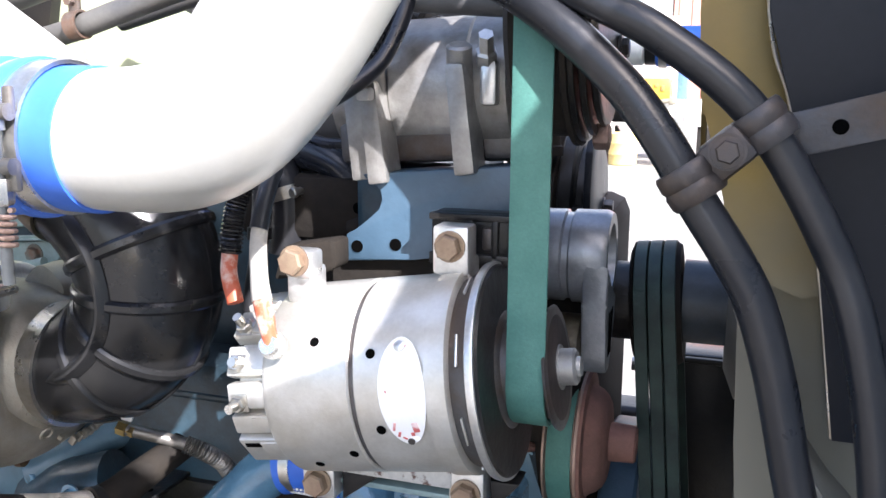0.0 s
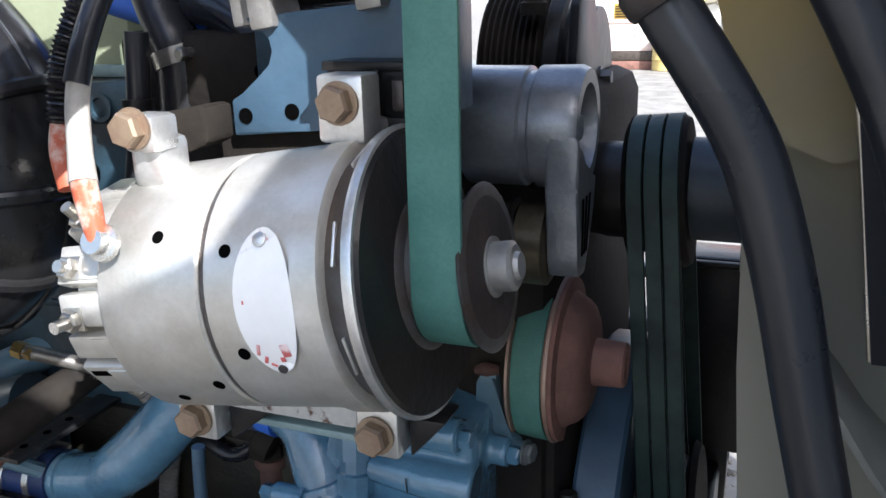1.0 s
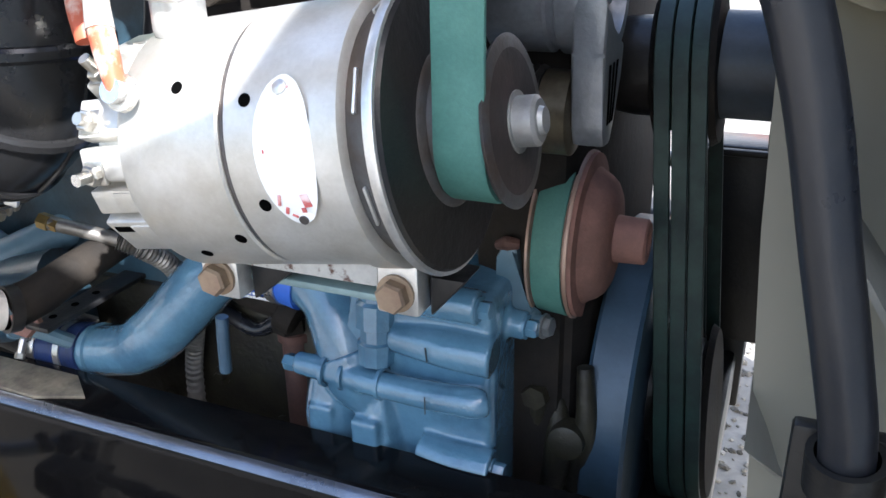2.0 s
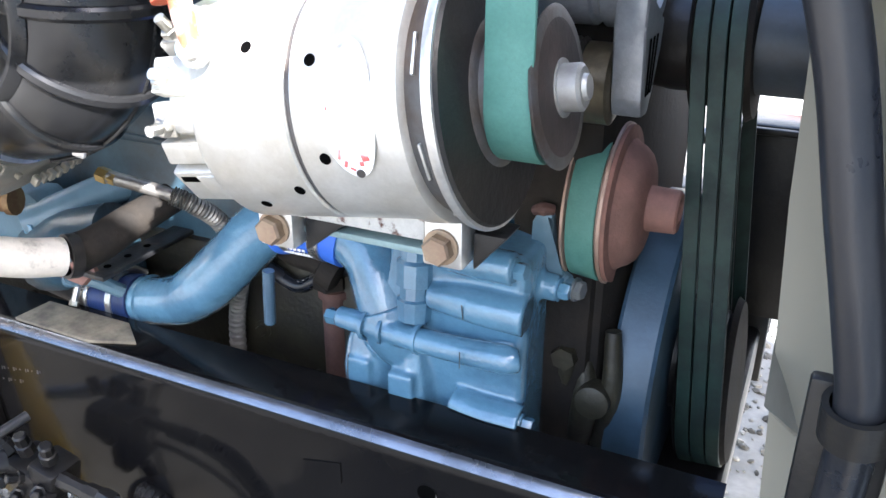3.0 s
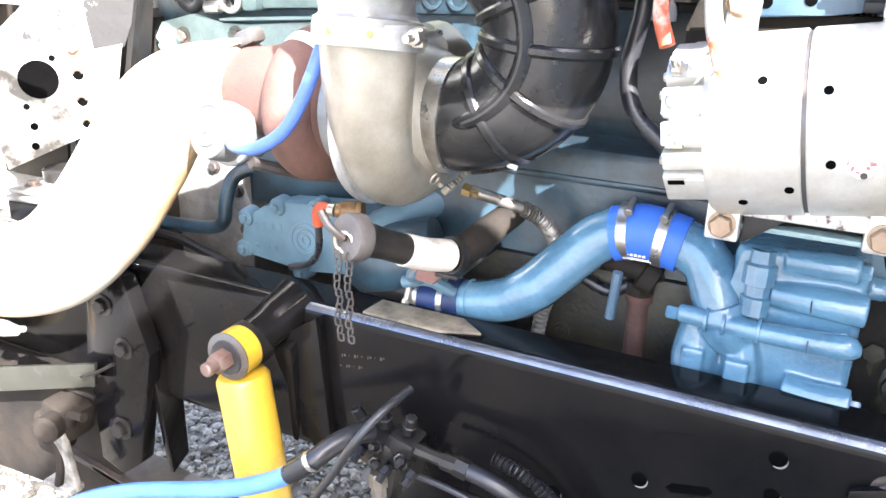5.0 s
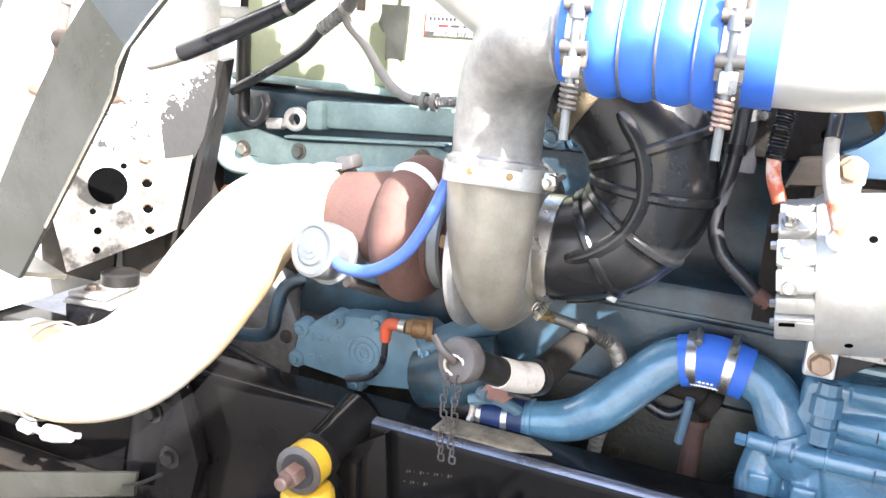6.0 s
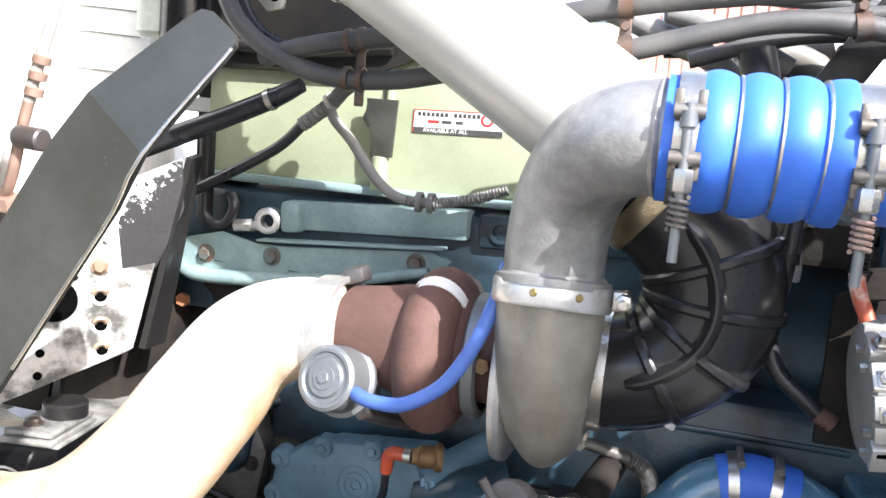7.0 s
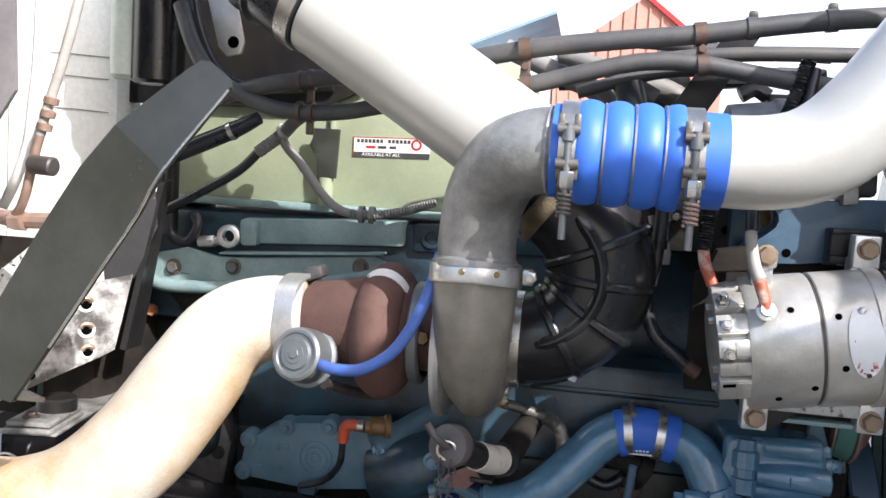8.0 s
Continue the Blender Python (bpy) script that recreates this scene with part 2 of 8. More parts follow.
FLAKED = surf("flaking_paint_rust", (0.50, 0.49, 0.46), 0.6, 0.1, (0.10, 0.045, 0.03), 60, 200, 0.3, 0.36, sharp=0.08)
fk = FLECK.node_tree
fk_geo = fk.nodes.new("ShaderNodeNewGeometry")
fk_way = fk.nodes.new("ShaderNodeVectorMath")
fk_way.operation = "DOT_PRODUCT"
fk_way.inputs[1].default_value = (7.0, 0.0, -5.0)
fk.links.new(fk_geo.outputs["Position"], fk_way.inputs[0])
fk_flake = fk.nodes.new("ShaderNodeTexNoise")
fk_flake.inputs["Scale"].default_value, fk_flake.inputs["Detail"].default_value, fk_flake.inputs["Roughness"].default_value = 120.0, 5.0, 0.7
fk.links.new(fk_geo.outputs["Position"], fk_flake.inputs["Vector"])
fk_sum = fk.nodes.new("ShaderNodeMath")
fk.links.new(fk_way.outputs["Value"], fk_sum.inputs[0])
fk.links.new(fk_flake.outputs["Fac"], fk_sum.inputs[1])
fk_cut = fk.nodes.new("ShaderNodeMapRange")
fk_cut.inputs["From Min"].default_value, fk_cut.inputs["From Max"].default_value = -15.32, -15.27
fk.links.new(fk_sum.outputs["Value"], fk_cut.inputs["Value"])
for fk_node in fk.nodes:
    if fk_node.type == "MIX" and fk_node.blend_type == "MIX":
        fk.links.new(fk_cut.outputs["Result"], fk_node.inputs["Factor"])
for dull, level in ((BLACK, 0.3), (DARK, 0.12)):
    dull.node_tree.nodes["Principled BSDF"].inputs["Specular IOR Level"].default_value = level
SLATE = surf("dark_slate_paint", (0.008, 0.010, 0.015), 0.4, 0, (0.014, 0.015, 0.018), 5, 120, 0.06, 0.4, sharp=0.4)
SLATE.node_tree.nodes["Principled BSDF"].inputs["Specular IOR Level"].default_value = 0.25
TOPDUST = surf("tan_dust", (0.22, 0.195, 0.145), 0.9, 0.0, (0.10, 0.09, 0.07), 30, 200, 0.4, 0.45)
LEAFSTEEL = surf("dusty_spring_steel", (0.075, 0.062, 0.05), 0.6, 0.2, (0.045, 0.036, 0.03), 14, 200, 0.25)
STEMSTEEL = surf("worn_stem_steel", (0.20, 0.19, 0.17), 0.45, 0.5, (0.12, 0.10, 0.08), 30, 200, 0.2)
BRAIDSTEEL = surf("dull_braided_steel", (0.24, 0.23, 0.21), 0.38, 0.7, (0.15, 0.135, 0.115), 30, 260, 0.2)
DUSTSTEEL = surf("sandy_dusty_steel", (0.30, 0.255, 0.17), 0.8, 0.0, (0.12, 0.10, 0.07), 26, 160, 0.3, 0.45)
CLAMPRUST = surf("brown_clamp_steel", (0.058, 0.060, 0.066), 0.42, 0.3, (0.075, 0.052, 0.036), 16, 220, 0.22, 0.5, sharp=0.3)
SHAFTGREY = surf("dark_blue_grey_paint", (0.040, 0.055, 0.072), 0.45, 0.0, (0.025, 0.032, 0.040), 9, 200, 0.14)
STREAKED = surf("flaking_white_over_grey", (0.46, 0.45, 0.42), 0.38, 0.1, (0.085, 0.083, 0.075), 20, 170, 0.3, 0.52, sharp=0.16)
WORNGOLD = surf("gold_plated_band", (0.50, 0.42, 0.28), 0.28, 0.9, (0.32, 0.25, 0.15), 20, 240, 0.1)
WORNBRASS = surf("worn_gold_steel", (0.20, 0.17, 0.115), 0.35, 0.8, (0.10, 0.085, 0.06), 20, 240, 0.1)
RUSTBOLT = surf("rusty_grey_bolt", (0.20, 0.145, 0.125), 0.55, 0.35, (0.13, 0.075, 0.055), 30, 240, 0.25)
LABEL_WHITE = surf("white_label", (0.80, 0.79, 0.76), 0.45, 0.0, (0.72, 0.71, 0.68), 30, 200, 0.03)
ENAMEL = surf("white_enamel", (0.90, 0.90, 0.88), 0.18, 0.0, (0.86, 0.86, 0.84), 30, 200, 0.02, coat=0.8, speck=0.02)
WORNRED = surf("worn_red_print", (0.56, 0.13, 0.12), 0.5, 0.0, (0.80, 0.62, 0.60), 60, 200, 0.03, 0.4, sharp=0.15)
LABEL_RED = surf("red_print", (0.45, 0.03, 0.03), 0.5, 0.0, None, 30, 200, 0.03)
INK = surf("dark_print", (0.05, 0.05, 0.05), 0.5, 0.0, None, 30, 200, 0.03)
BARNRED = surf("red_cladding", (0.55, 0.27, 0.21), 0.7, 0.0, (0.48, 0.23, 0.18), 0.6, 6, 0.1)
ROOFBLUE = surf("blue_grey_roofing", (0.22, 0.33, 0.45), 0.5, 0.0, (0.18, 0.28, 0.40), 0.5, 6, 0.1)
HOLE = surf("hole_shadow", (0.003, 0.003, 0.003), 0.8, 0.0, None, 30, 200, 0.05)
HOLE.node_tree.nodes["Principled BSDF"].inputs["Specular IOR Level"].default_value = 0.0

# ---- mesh helpers ----


def spline(pts, sub):
    """Points along a smooth curve through pts."""
    p = [Vector(q) for q in pts]
    if len(p) == 2 or sub == 1:
        return [p[0].lerp(p[1], i / sub) for i in range(sub + 1)] if len(p) == 2 else p
    out = []
    for i in range(len(p) - 1):
        a = p[i - 1] if i else p[0] * 2 - p[1]
        b, c = p[i], p[i + 1]
        d = p[i + 2] if i + 2 < len(p) else p[-1] * 2 - p[-2]
        for k in range(sub):
            t = k / sub
            out.append(0.5 * (2 * b + (c - a) * t + (2 * a - 5 * b + 4 * c - d) * t * t + (3 * b - a - 3 * c + d) * t ** 3))
    out.append(p[-1])
    return out


def skin(bm, loops, cap=True, closed=False):
    rings = [[bm.verts.new(v) for v in loop] for loop in loops]
    n = len(rings[0])
    for i in range(len(rings) if closed else len(rings) - 1):
        r0, r1 = rings[i], rings[(i + 1) % len(rings)]
        for k in range(n):
            bm.faces.new((r0[k], r0[(k + 1) % n], r1[(k + 1) % n], r1[k]))
    if cap and not closed:
        bm.faces.new(rings[0][::-1])
        bm.faces.new(rings[-1])


def sweep(pts, r, n=16, sub=6, cap=True, closed=False, flat=1.0, square=1.0):
    """A tube along a smooth curve. r: one radius, one for each point, or a function of the share of the way."""
    bm = bmesh.new()
    q = spline(list(pts) + ([pts[0]] if closed else []), sub)
    if closed:
        q = q[:-1]
    m = len(q)
    t = [((q[(i + 1) % m] - q[i - 1]) if closed or 0 < i < m - 1 else (q[1] - q[0] if i == 0 else q[-1] - q[-2])).normalized() for i in range(m)]
    up = t[0].orthogonal().normalized()
    loops = []
    for i in range(m):
        up = (up - t[i] * up.dot(t[i])).normalized()
        side = t[i].cross(up)
        s = i / (m - 1)
        if callable(r):
            rr = r(s)
        elif isinstance(r, (list, tuple)):
            f = s * (len(r) - 1)
            j = min(int(f), len(r) - 2)
            rr = r[j] + (r[j + 1] - r[j]) * (f - j)
        else:
            rr = r
        ring = [(math.cos(2 * math.pi * k / n), math.sin(2 * math.pi * k / n)) for k in range(n)]
        loops.append([q[i] + (up * math.copysign(abs(c) ** square, c) * flat + side * math.copysign(abs(d) ** square, d)) * rr for c, d in ring])
    skin(bm, loops, cap, closed)
    return bm


def lathe(profile, at=(0, 0, 0), axis=(1, 0, 0), n=40, cap=True):
    """A body turned round axis through at; profile: (along, radius) pairs."""
    bm = bmesh.new()
    a = Vector(axis).normalized()
    u = a.orthogonal().normalized()
    v = a.cross(u)
    o = Vector(at)
    skin(bm, [[o + a * s + (u * math.cos(2 * math.pi * k / n) + v * math.sin(2 * math.pi * k / n)) * max(r, 1e-4) for k in range(n)] for s, r in profile], cap)
    return bm


def slab(poly, o, u, v, thick, bevel=0.0):
    """A plate: poly in the plane through o along u and v, of that thickness, half to each side."""
    bm = bmesh.new()
    o, u, v = Vector(o), Vector(u).normalized(), Vector(v).normalized()
    w = u.cross(v)
    lo = [bm.verts.new(o + u * a + v * b - w * thick / 2) for a, b in poly]
    hi = [bm.verts.new(o + u * a + v * b + w * thick / 2) for a, b in poly]
    n = len(poly)
    bm.faces.new(lo[::-1])
    bm.faces.new(hi)
    for k in range(n):
        bm.faces.new((lo[k], lo[(k + 1) % n], hi[(k + 1) % n], hi[k]))
    if bevel:
        bmesh.ops.bevel(bm, geom=bm.edges[:], offset=bevel, segments=2, affect="EDGES", profile=0.6)
    return bm


def xz(poly, y, thick, bevel=0.0):
    """A plate upright along the x axis, its middle at y."""
    return slab(poly, (0, y, 0), (1, 0, 0), (0, 0, 1), thick, bevel)


def rbox(centre, size, bevel=0.003, m=None, seg=2):
    bm = bmesh.new()
    bmesh.ops.create_cube(bm, size=1.0)
    bmesh.ops.scale(bm, vec=size, verts=bm.verts)
    if bevel:
        bmesh.ops.bevel(bm, geom=bm.edges[:], offset=bevel, segments=seg, affect="EDGES", profile=0.5)
    if m:
        bmesh.ops.transform(bm, matrix=m, verts=bm.verts)
    bmesh.ops.translate(bm, vec=centre, verts=bm.verts)
    return bm


def turn(rx=0, ry=0, rz=0):
    return pose(0, 0, 0, rx, ry, rz)


def merge(*parts):
    out = bmesh.new()
    for b in parts:
        me = bpy.data.meshes.new("tmp")
        b.to_mesh(me)
        b.free()
        out.from_mesh(me)
        bpy.data.meshes.remove(me)
    return out


def hexhead(at, axis, r=0.009, h=0.007, washer=0.0):
    """A hexagon bolt head that stands off its seat along axis."""
    a = Vector(axis).normalized()
    b = lathe([(0, r * 0.97), (h * 0.8, r), (h, r * 0.86)], at, a, 6)
    if washer:
        b = merge(b, lathe([(-0.001, washer), (0.0015, washer), (0.0018, washer * 0.9)], at, a, 20))
    return b


def sheet(pts, t):
    bm = bmesh.new()
    p = [Vector(a) for a in pts]
    nrm = (p[1] - p[0]).cross(p[-1] - p[0]).normalized() * t
    if nrm.y < 0:
        nrm = -nrm
    lo, hi = [bm.verts.new(a) for a in p], [bm.verts.new(a + nrm) for a in p]
    bm.faces.new(lo)
    bm.faces.new(hi[::-1])
    for k in range(len(p)):
        bm.faces.new((lo[k], lo[(k + 1) % len(p)], hi[(k + 1) % len(p)], hi[k]))
    return bm


ROOT = {}


def thing(name, at, label, category, group=""):
    ob = new(name)
    ob.empty_display_size = 0.02
    ob.location = at
    ROOT[ob.name] = Vector(at)
    return tagged(ob, label, category, group)


def part(name, bm, material, parent=None, label="", m=None):
    if m is not None:
        bmesh.ops.transform(bm, matrix=m, verts=bm.verts)
    bmesh.ops.recalc_face_normals(bm, faces=bm.faces)
    me = bpy.data.meshes.new(name)
    bm.to_mesh(me)
    bm.free()
    me.shade_smooth()
    me.set_sharp_from_angle(angle=radians(34))
    me.materials.append(material)
    ob = new(name, me)
    if parent is not None:
        ob.parent = parent
        if parent.name in ROOT:
            ob.matrix_parent_inverse = Matrix.Translation(-ROOT[parent.name])
    return tagged(ob, label)


def solid(name, bm, material, label, category, kind="", group=""):
    return tagged(part(name, bm, material), label, category, group, kind)


def fused(name, bm, material, parent=None, label="", m=None, grid=0.003, rounds=5):
    """A casting: overlapping bodies run together into one skin with soft fillets."""
    ob = part(name, bm, material, parent, label, m)
    mod = ob.modifiers.new("cast", "REMESH")
    mod.mode, mod.voxel_size, mod.use_smooth_shade = "VOXEL", grid, True
    mod = ob.modifiers.new("fillet", "SMOOTH")
    mod.factor, mod.iterations = 0.5, rounds
    return ob


def worm_clamp(parent, at, axis, r, name="hose_clamp", width=0.012, out=(0, -1, 0)):
    """A steel band with its screw housing."""
    a, o = Vector(axis).normalized(), Vector(out).normalized()
    band = part(name, lathe([(-width / 2, r * 0.97), (-width / 2, r + 0.0015), (width / 2, r + 0.0015), (width / 2, r * 0.97)], at, a, 36, False), STEEL, parent, "bright steel hose clamp")
    side = a.cross(o)
    part("clamp_screw", merge(sweep([Vector(at) + o * (r + 0.005) - side * 0.014, Vector(at) + o * (r + 0.005) + side * 0.014], 0.0045, 8, 2),
                              lathe([(0, 0.006), (0.006, 0.006), (0.007, 0.005)], Vector(at) + o * (r + 0.005) + side * 0.014, side, 6)), STEEL, band)
    return band

# ---- ground and distance ----
gb = bmesh.new()
bmesh.ops.create_grid(gb, x_segments=60, y_segments=60, size=1.0)
for v in gb.verts:
    v.co.x, v.co.y = math.copysign(abs(v.co.x) ** 3, v.co.x) * 900, math.copysign(abs(v.co.y) ** 3, v.co.y) * 900
    v.co.z = 0.012 * noise.noise(v.co * 1.3)
solid("ground", gb, EARTH, "grey crushed gravel yard in the sun", "ground", "structure")

rng = random.Random(5)
verts, faces = [], []
ico = bmesh.new()
bmesh.ops.create_icosphere(ico, subdivisions=1, radius=1.0)
ico.verts.ensure_lookup_table()
iv = [v.co.copy() for v in ico.verts]
iface = [[v.index for v in f.verts] for f in ico.faces]
ico.free()
for i in range(22000):
    if i < 10000:
        x, y = rng.gauss(-1.75, 0.55), rng.gauss(1.2, 0.5)
    elif i < 19000:
        x, y = rng.gauss(-1.2, 1.3), rng.gauss(-0.4, 1.1)
    elif i < 21000:
        x, y = rng.uniform(-0.9, -0.2), rng.uniform(0.55, 2.1)
    else:
        x, y = rng.gauss(0.2, 0.25), rng.gauss(2.3, 0.7)
    s = rng.choice((0.005, 0.006, 0.008, 0.010, 0.012, 0.016))
    sx, sy, sz = s * rng.uniform(0.8, 1.4), s * rng.uniform(0.7, 1.2), s * rng.uniform(0.5, 0.85)
    rot = Euler((rng.uniform(-0.5, 0.5), rng.uniform(-0.5, 0.5), rng.uniform(0, 6.3))).to_matrix()
    base = len(verts)
    for p in iv:
        q = rot @ Vector((p.x * sx, p.y * sy, p.z * sz)) * rng.uniform(0.8, 1.15)
        verts.append((x + q.x, y + q.y, max(0.004, s * 0.3) + q.z))
    faces += [[base + k for k in f] for f in iface]
me = bpy.data.meshes.new("gravel")
me.from_pydata(verts, [], faces)
me.materials.append(STONE)
tagged(new("gravel", me), "loose grey crushed stones on the yard", "gravel", kind="stuff")

barn = thing("barn", (4.0, 64, 0), "pale red clad shed with a blue-grey roof", "building")
part("wall", merge(rbox((2.2, 66, 5.2), (11.6, 12, 10.4), 0.0), slab([(-3.6, 10.4), (8.0, 10.4), (2.4, 14.8)], (0, 66, 0), (1, 0, 0), (0, 0, 1), 11.9)), BARNRED, barn)
for k in range(13):
    x_ = -3.2 + 0.86 * k
    h_ = 10.4 + 4.4 * (1 - abs(x_ - 2.4) / 5.9)
    part("cladding_rib", rbox((x_, 59.97, h_ / 2), (0.10, 0.08, h_), 0.0), BARNRED, barn)
part("verge", slab([(2.4, 15.1), (8.4, 10.4), (8.4, 10.0), (2.4, 14.7)], (0, 59.9, 0), (1, 0, 0), (0, 0, 1), 0.3), LABEL_RED, barn, "dark red roof edge")
part("roof", slab([(-9.5, 0), (0, 0), (0, 12), (-9.5, 12)], (-3.7, 60, 13.6), (1, 0, 0.40), (0, 1, 0), 0.2), ROOFBLUE, barn)
part("annex_wall", rbox((-8.5, 66, 4.4), (9.6, 11.6, 8.8), 0.0), WHITE, barn)

# bright haze along the far horizon
hz = bmesh.new()
hzl = []
for k in range(25):
    a = radians(10 + 160 * k / 24)
    hzl.append([Vector((420 * math.cos(a), 420 * math.sin(a), z)) for z in (-2, 60, 150, 260)])
for k in range(24):
    v0 = [hz.verts.new(p) for p in hzl[k]]
    v1 = [hz.verts.new(p) for p in hzl[k + 1]]
    for j in range(3):
        hz.faces.new((v0[j], v1[j], v1[j + 1], v0[j + 1]))
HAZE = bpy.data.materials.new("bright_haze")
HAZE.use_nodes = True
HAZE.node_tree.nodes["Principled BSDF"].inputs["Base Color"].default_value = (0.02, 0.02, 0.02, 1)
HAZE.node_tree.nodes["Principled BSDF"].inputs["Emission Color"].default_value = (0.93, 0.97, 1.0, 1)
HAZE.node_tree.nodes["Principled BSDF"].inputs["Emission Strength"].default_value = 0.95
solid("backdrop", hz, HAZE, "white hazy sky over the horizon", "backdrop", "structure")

# machines and stores across the yard
PALEYELLOW = surf("sun_bleached_yellow", (0.70, 0.55, 0.22), 0.5, 0.0, (0.60, 0.45, 0.16), 4, 60, 0.08)
PINKWALL = surf("pale_pink_plaster", (0.66, 0.55, 0.51), 0.8, 0.0, (0.60, 0.50, 0.46), 1.2, 20, 0.05)
loader = thing("loader", (-1.55, 19.94, 0), "yellow machine with a black grille parked on the yard", "machine")
part("hood_panel", rbox((-1.55, 19.94, 1.62), (0.88, 0.83, 0.50), 0.05), YELLOW, loader)
for k in range(5):
    part("panel_mark", rbox((-1.85 + 0.14 * k, 19.51, 1.64 + 0.06 * (k % 2)), (0.08, 0.03, 0.08 + 0.05 * (k % 3)), 0.006), OCHRE, loader)
part("chassis", rbox((-1.72, 20.02, 1.09), (2.83, 1.00, 0.60), 0.05), WHITE, loader)
part("arm", merge(sweep([(-1.64, 19.44, 1.24), (-1.30, 19.40, 1.34), (-1.09, 19.40, 1.37)], 0.055, 10), rbox((-1.05, 19.40, 1.35), (0.17, 0.13, 0.15), 0.03)), OCHRE, loader)
grille = part("grille", rbox((-3.13, 19.52, 1.19), (0.38, 0.10, 0.33), 0.015), YELLOW, loader)
for k in range(5):
    part("grille_slot", rbox((-3.13, 19.45, 1.07 + 0.057 * k), (0.30, 0.02, 0.024), 0.0), BLACK, grille)
for x_ in (-2.72, -0.64):
    part("wheel", lathe([(-0.18, 0.25), (-0.15, 0.46), (0.15, 0.46), (0.18, 0.25), (0.16, 0.10)], (x_, 20.52, 0.46), (0, 1, 0), 28), BLACK, loader)
crate = thing("pale_crate", (-2.89, 18.94, 0.39), "pale painted steel crate on a timber stack", "crate")
part("body", merge(rbox((-2.89, 18.94, 0.69), (1.17, 1.00, 0.62), 0.03), rbox((-2.89, 18.94, 0.99), (1.23, 1.07, 0.05), 0.012)), PINKWALL, crate)
for k in range(4):
    part("print_bar", rbox((-2.64 + 0.125 * k, 18.43, 0.70), (0.075, 0.01, 0.20), 0.0), PALESLEEVE, crate)
plinth = thing("timber_stack", (-2.55, 18.94, 0), "brown stack of timber baulks on the yard", "timber")
for k in range(2):
    part("baulk", rbox((-2.59, 18.94, 0.095 + 0.189 * k), (1.10 + 0.06 * k, 1.15, 0.179), 0.02), LEAFSTEEL if k else RUSTHUB, plinth)
drum_y = thing("oil_drum", (-1.97, 18.27, 0), "pale yellow painted steel drum on the yard", "drum")
part("body", lathe([(0.0, 0.28), (0.02, 0.305), (0.22, 0.305), (0.24, 0.315), (0.26, 0.305), (0.46, 0.305), (0.48, 0.315), (0.50, 0.305), (0.68, 0.305), (0.70, 0.28), (0.68, 0.03)], (-1.97, 18.27, 0), (0, 0, 1), 32), PALEYELLOW, drum_y)
store = thing("site_building", (-2.30, 25.27, 0), "pale pink plastered building across the yard", "building")
part("wall", rbox((-2.30, 25.27, 1.82), (2.17, 1.33, 3.64), 0.03), PINKWALL, store)
part("window", rbox((-1.49, 24.59, 2.50), (0.27, 0.07, 0.33), 0.008), SLATE, store)
blue_door = thing("blue_cabinet", (-0.90, 20.44, 0), "light blue painted steel cabinet", "cabinet")
part("body", rbox((-0.90, 20.44, 1.05), (0.23, 0.50, 2.10), 0.02), BOOST, blue_door)
post = thing("concrete_block", (-0.70, 18.27, 0), "grey concrete block on the yard", "block")
part("body", rbox((-0.70, 18.27, 0.61), (0.48, 0.67, 1.22), 0.03), CASTGREY, post)

# ---- chassis ----
RY, RT, RB = 0.690, 0.995, 0.750
rail = thing("frame_rail", (-0.6, RY, RB), "glossy black steel chassis rail with dusty patches", "chassis rail")


def channel(x0, x1, y, top, bottom, flange, t=0.009, r=0.018):
    """A C-shaped steel section, open to the far side, with rounded outer corners."""
    prof = []
    for k in range(7):
        a = math.pi / 2 * k / 6
        prof.append((y + r - r * math.cos(a), top - r + r * math.sin(a)))
    prof += [(y + flange, top), (y + flange, top - t), (y + t, top - t), (y + t, bottom + t), (y + flange, bottom + t), (y + flange, bottom)]
    for k in range(7):
        a = math.pi / 2 * k / 6
        prof.append((y + r - r * math.sin(a), bottom + r - r * math.cos(a)))
    bm = bmesh.new()
    n = 60
    skin(bm, [[Vector((x0 + (x1 - x0) * i / n, p, q)) for p, q in prof] for i in range(n + 1)])
    return bm


# Thin strip over the upper corner that stands in for the sky's reflection.
eb = bmesh.new()
arc = [(0.0186, radians(a)) for a in (30, 38, 46, 54, 62, 70)] + [(0.0176, radians(a)) for a in (70, 50, 30)]
skin(eb, [[Vector((-0.855 + 0.94 * i / 60, RY + 0.018 - r_ * math.cos(a), RT - 0.018 + r_ * math.sin(a))) for r_, a in arc] for i in range(61)])
part("channel", channel(-2.6, 0.085, RY, RT, RB, 0.075), BLACKGLOSS, rail)
for hx, hz, hr in ((-0.434, 0.808, 0.011), (-0.325, 0.867, 0.010), (-0.174, 0.947, 0.010), (-0.174, 0.898, 0.009), (-0.30, 0.80, 0.010)):
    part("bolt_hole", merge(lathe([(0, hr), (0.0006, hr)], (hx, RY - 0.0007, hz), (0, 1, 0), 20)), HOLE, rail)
    part("hole_rim", lathe([(0, hr * 1.0), (0.0012, hr * 1.02), (0.0012, hr * 1.1), (0, hr * 1.12)], (hx, RY + 0.0004, hz), (0, -1, 0), 20, False), BLACKGLOSS, rail)
    # Pale crescent paints the light caught on the hole's lower right edge.
    part("rim_glint", sweep([(hx + (hr + 0.0005) * math.cos(radians(a)), RY - 0.0012, hz + (hr + 0.0005) * math.sin(radians(a))) for a in range(-115, 16, 13)], lambda s_: 0.0002 + 0.0011 * math.sin(math.pi * s_), 6, 1), WORN, rail, "pale crescent for the light caught in the hole's edge")
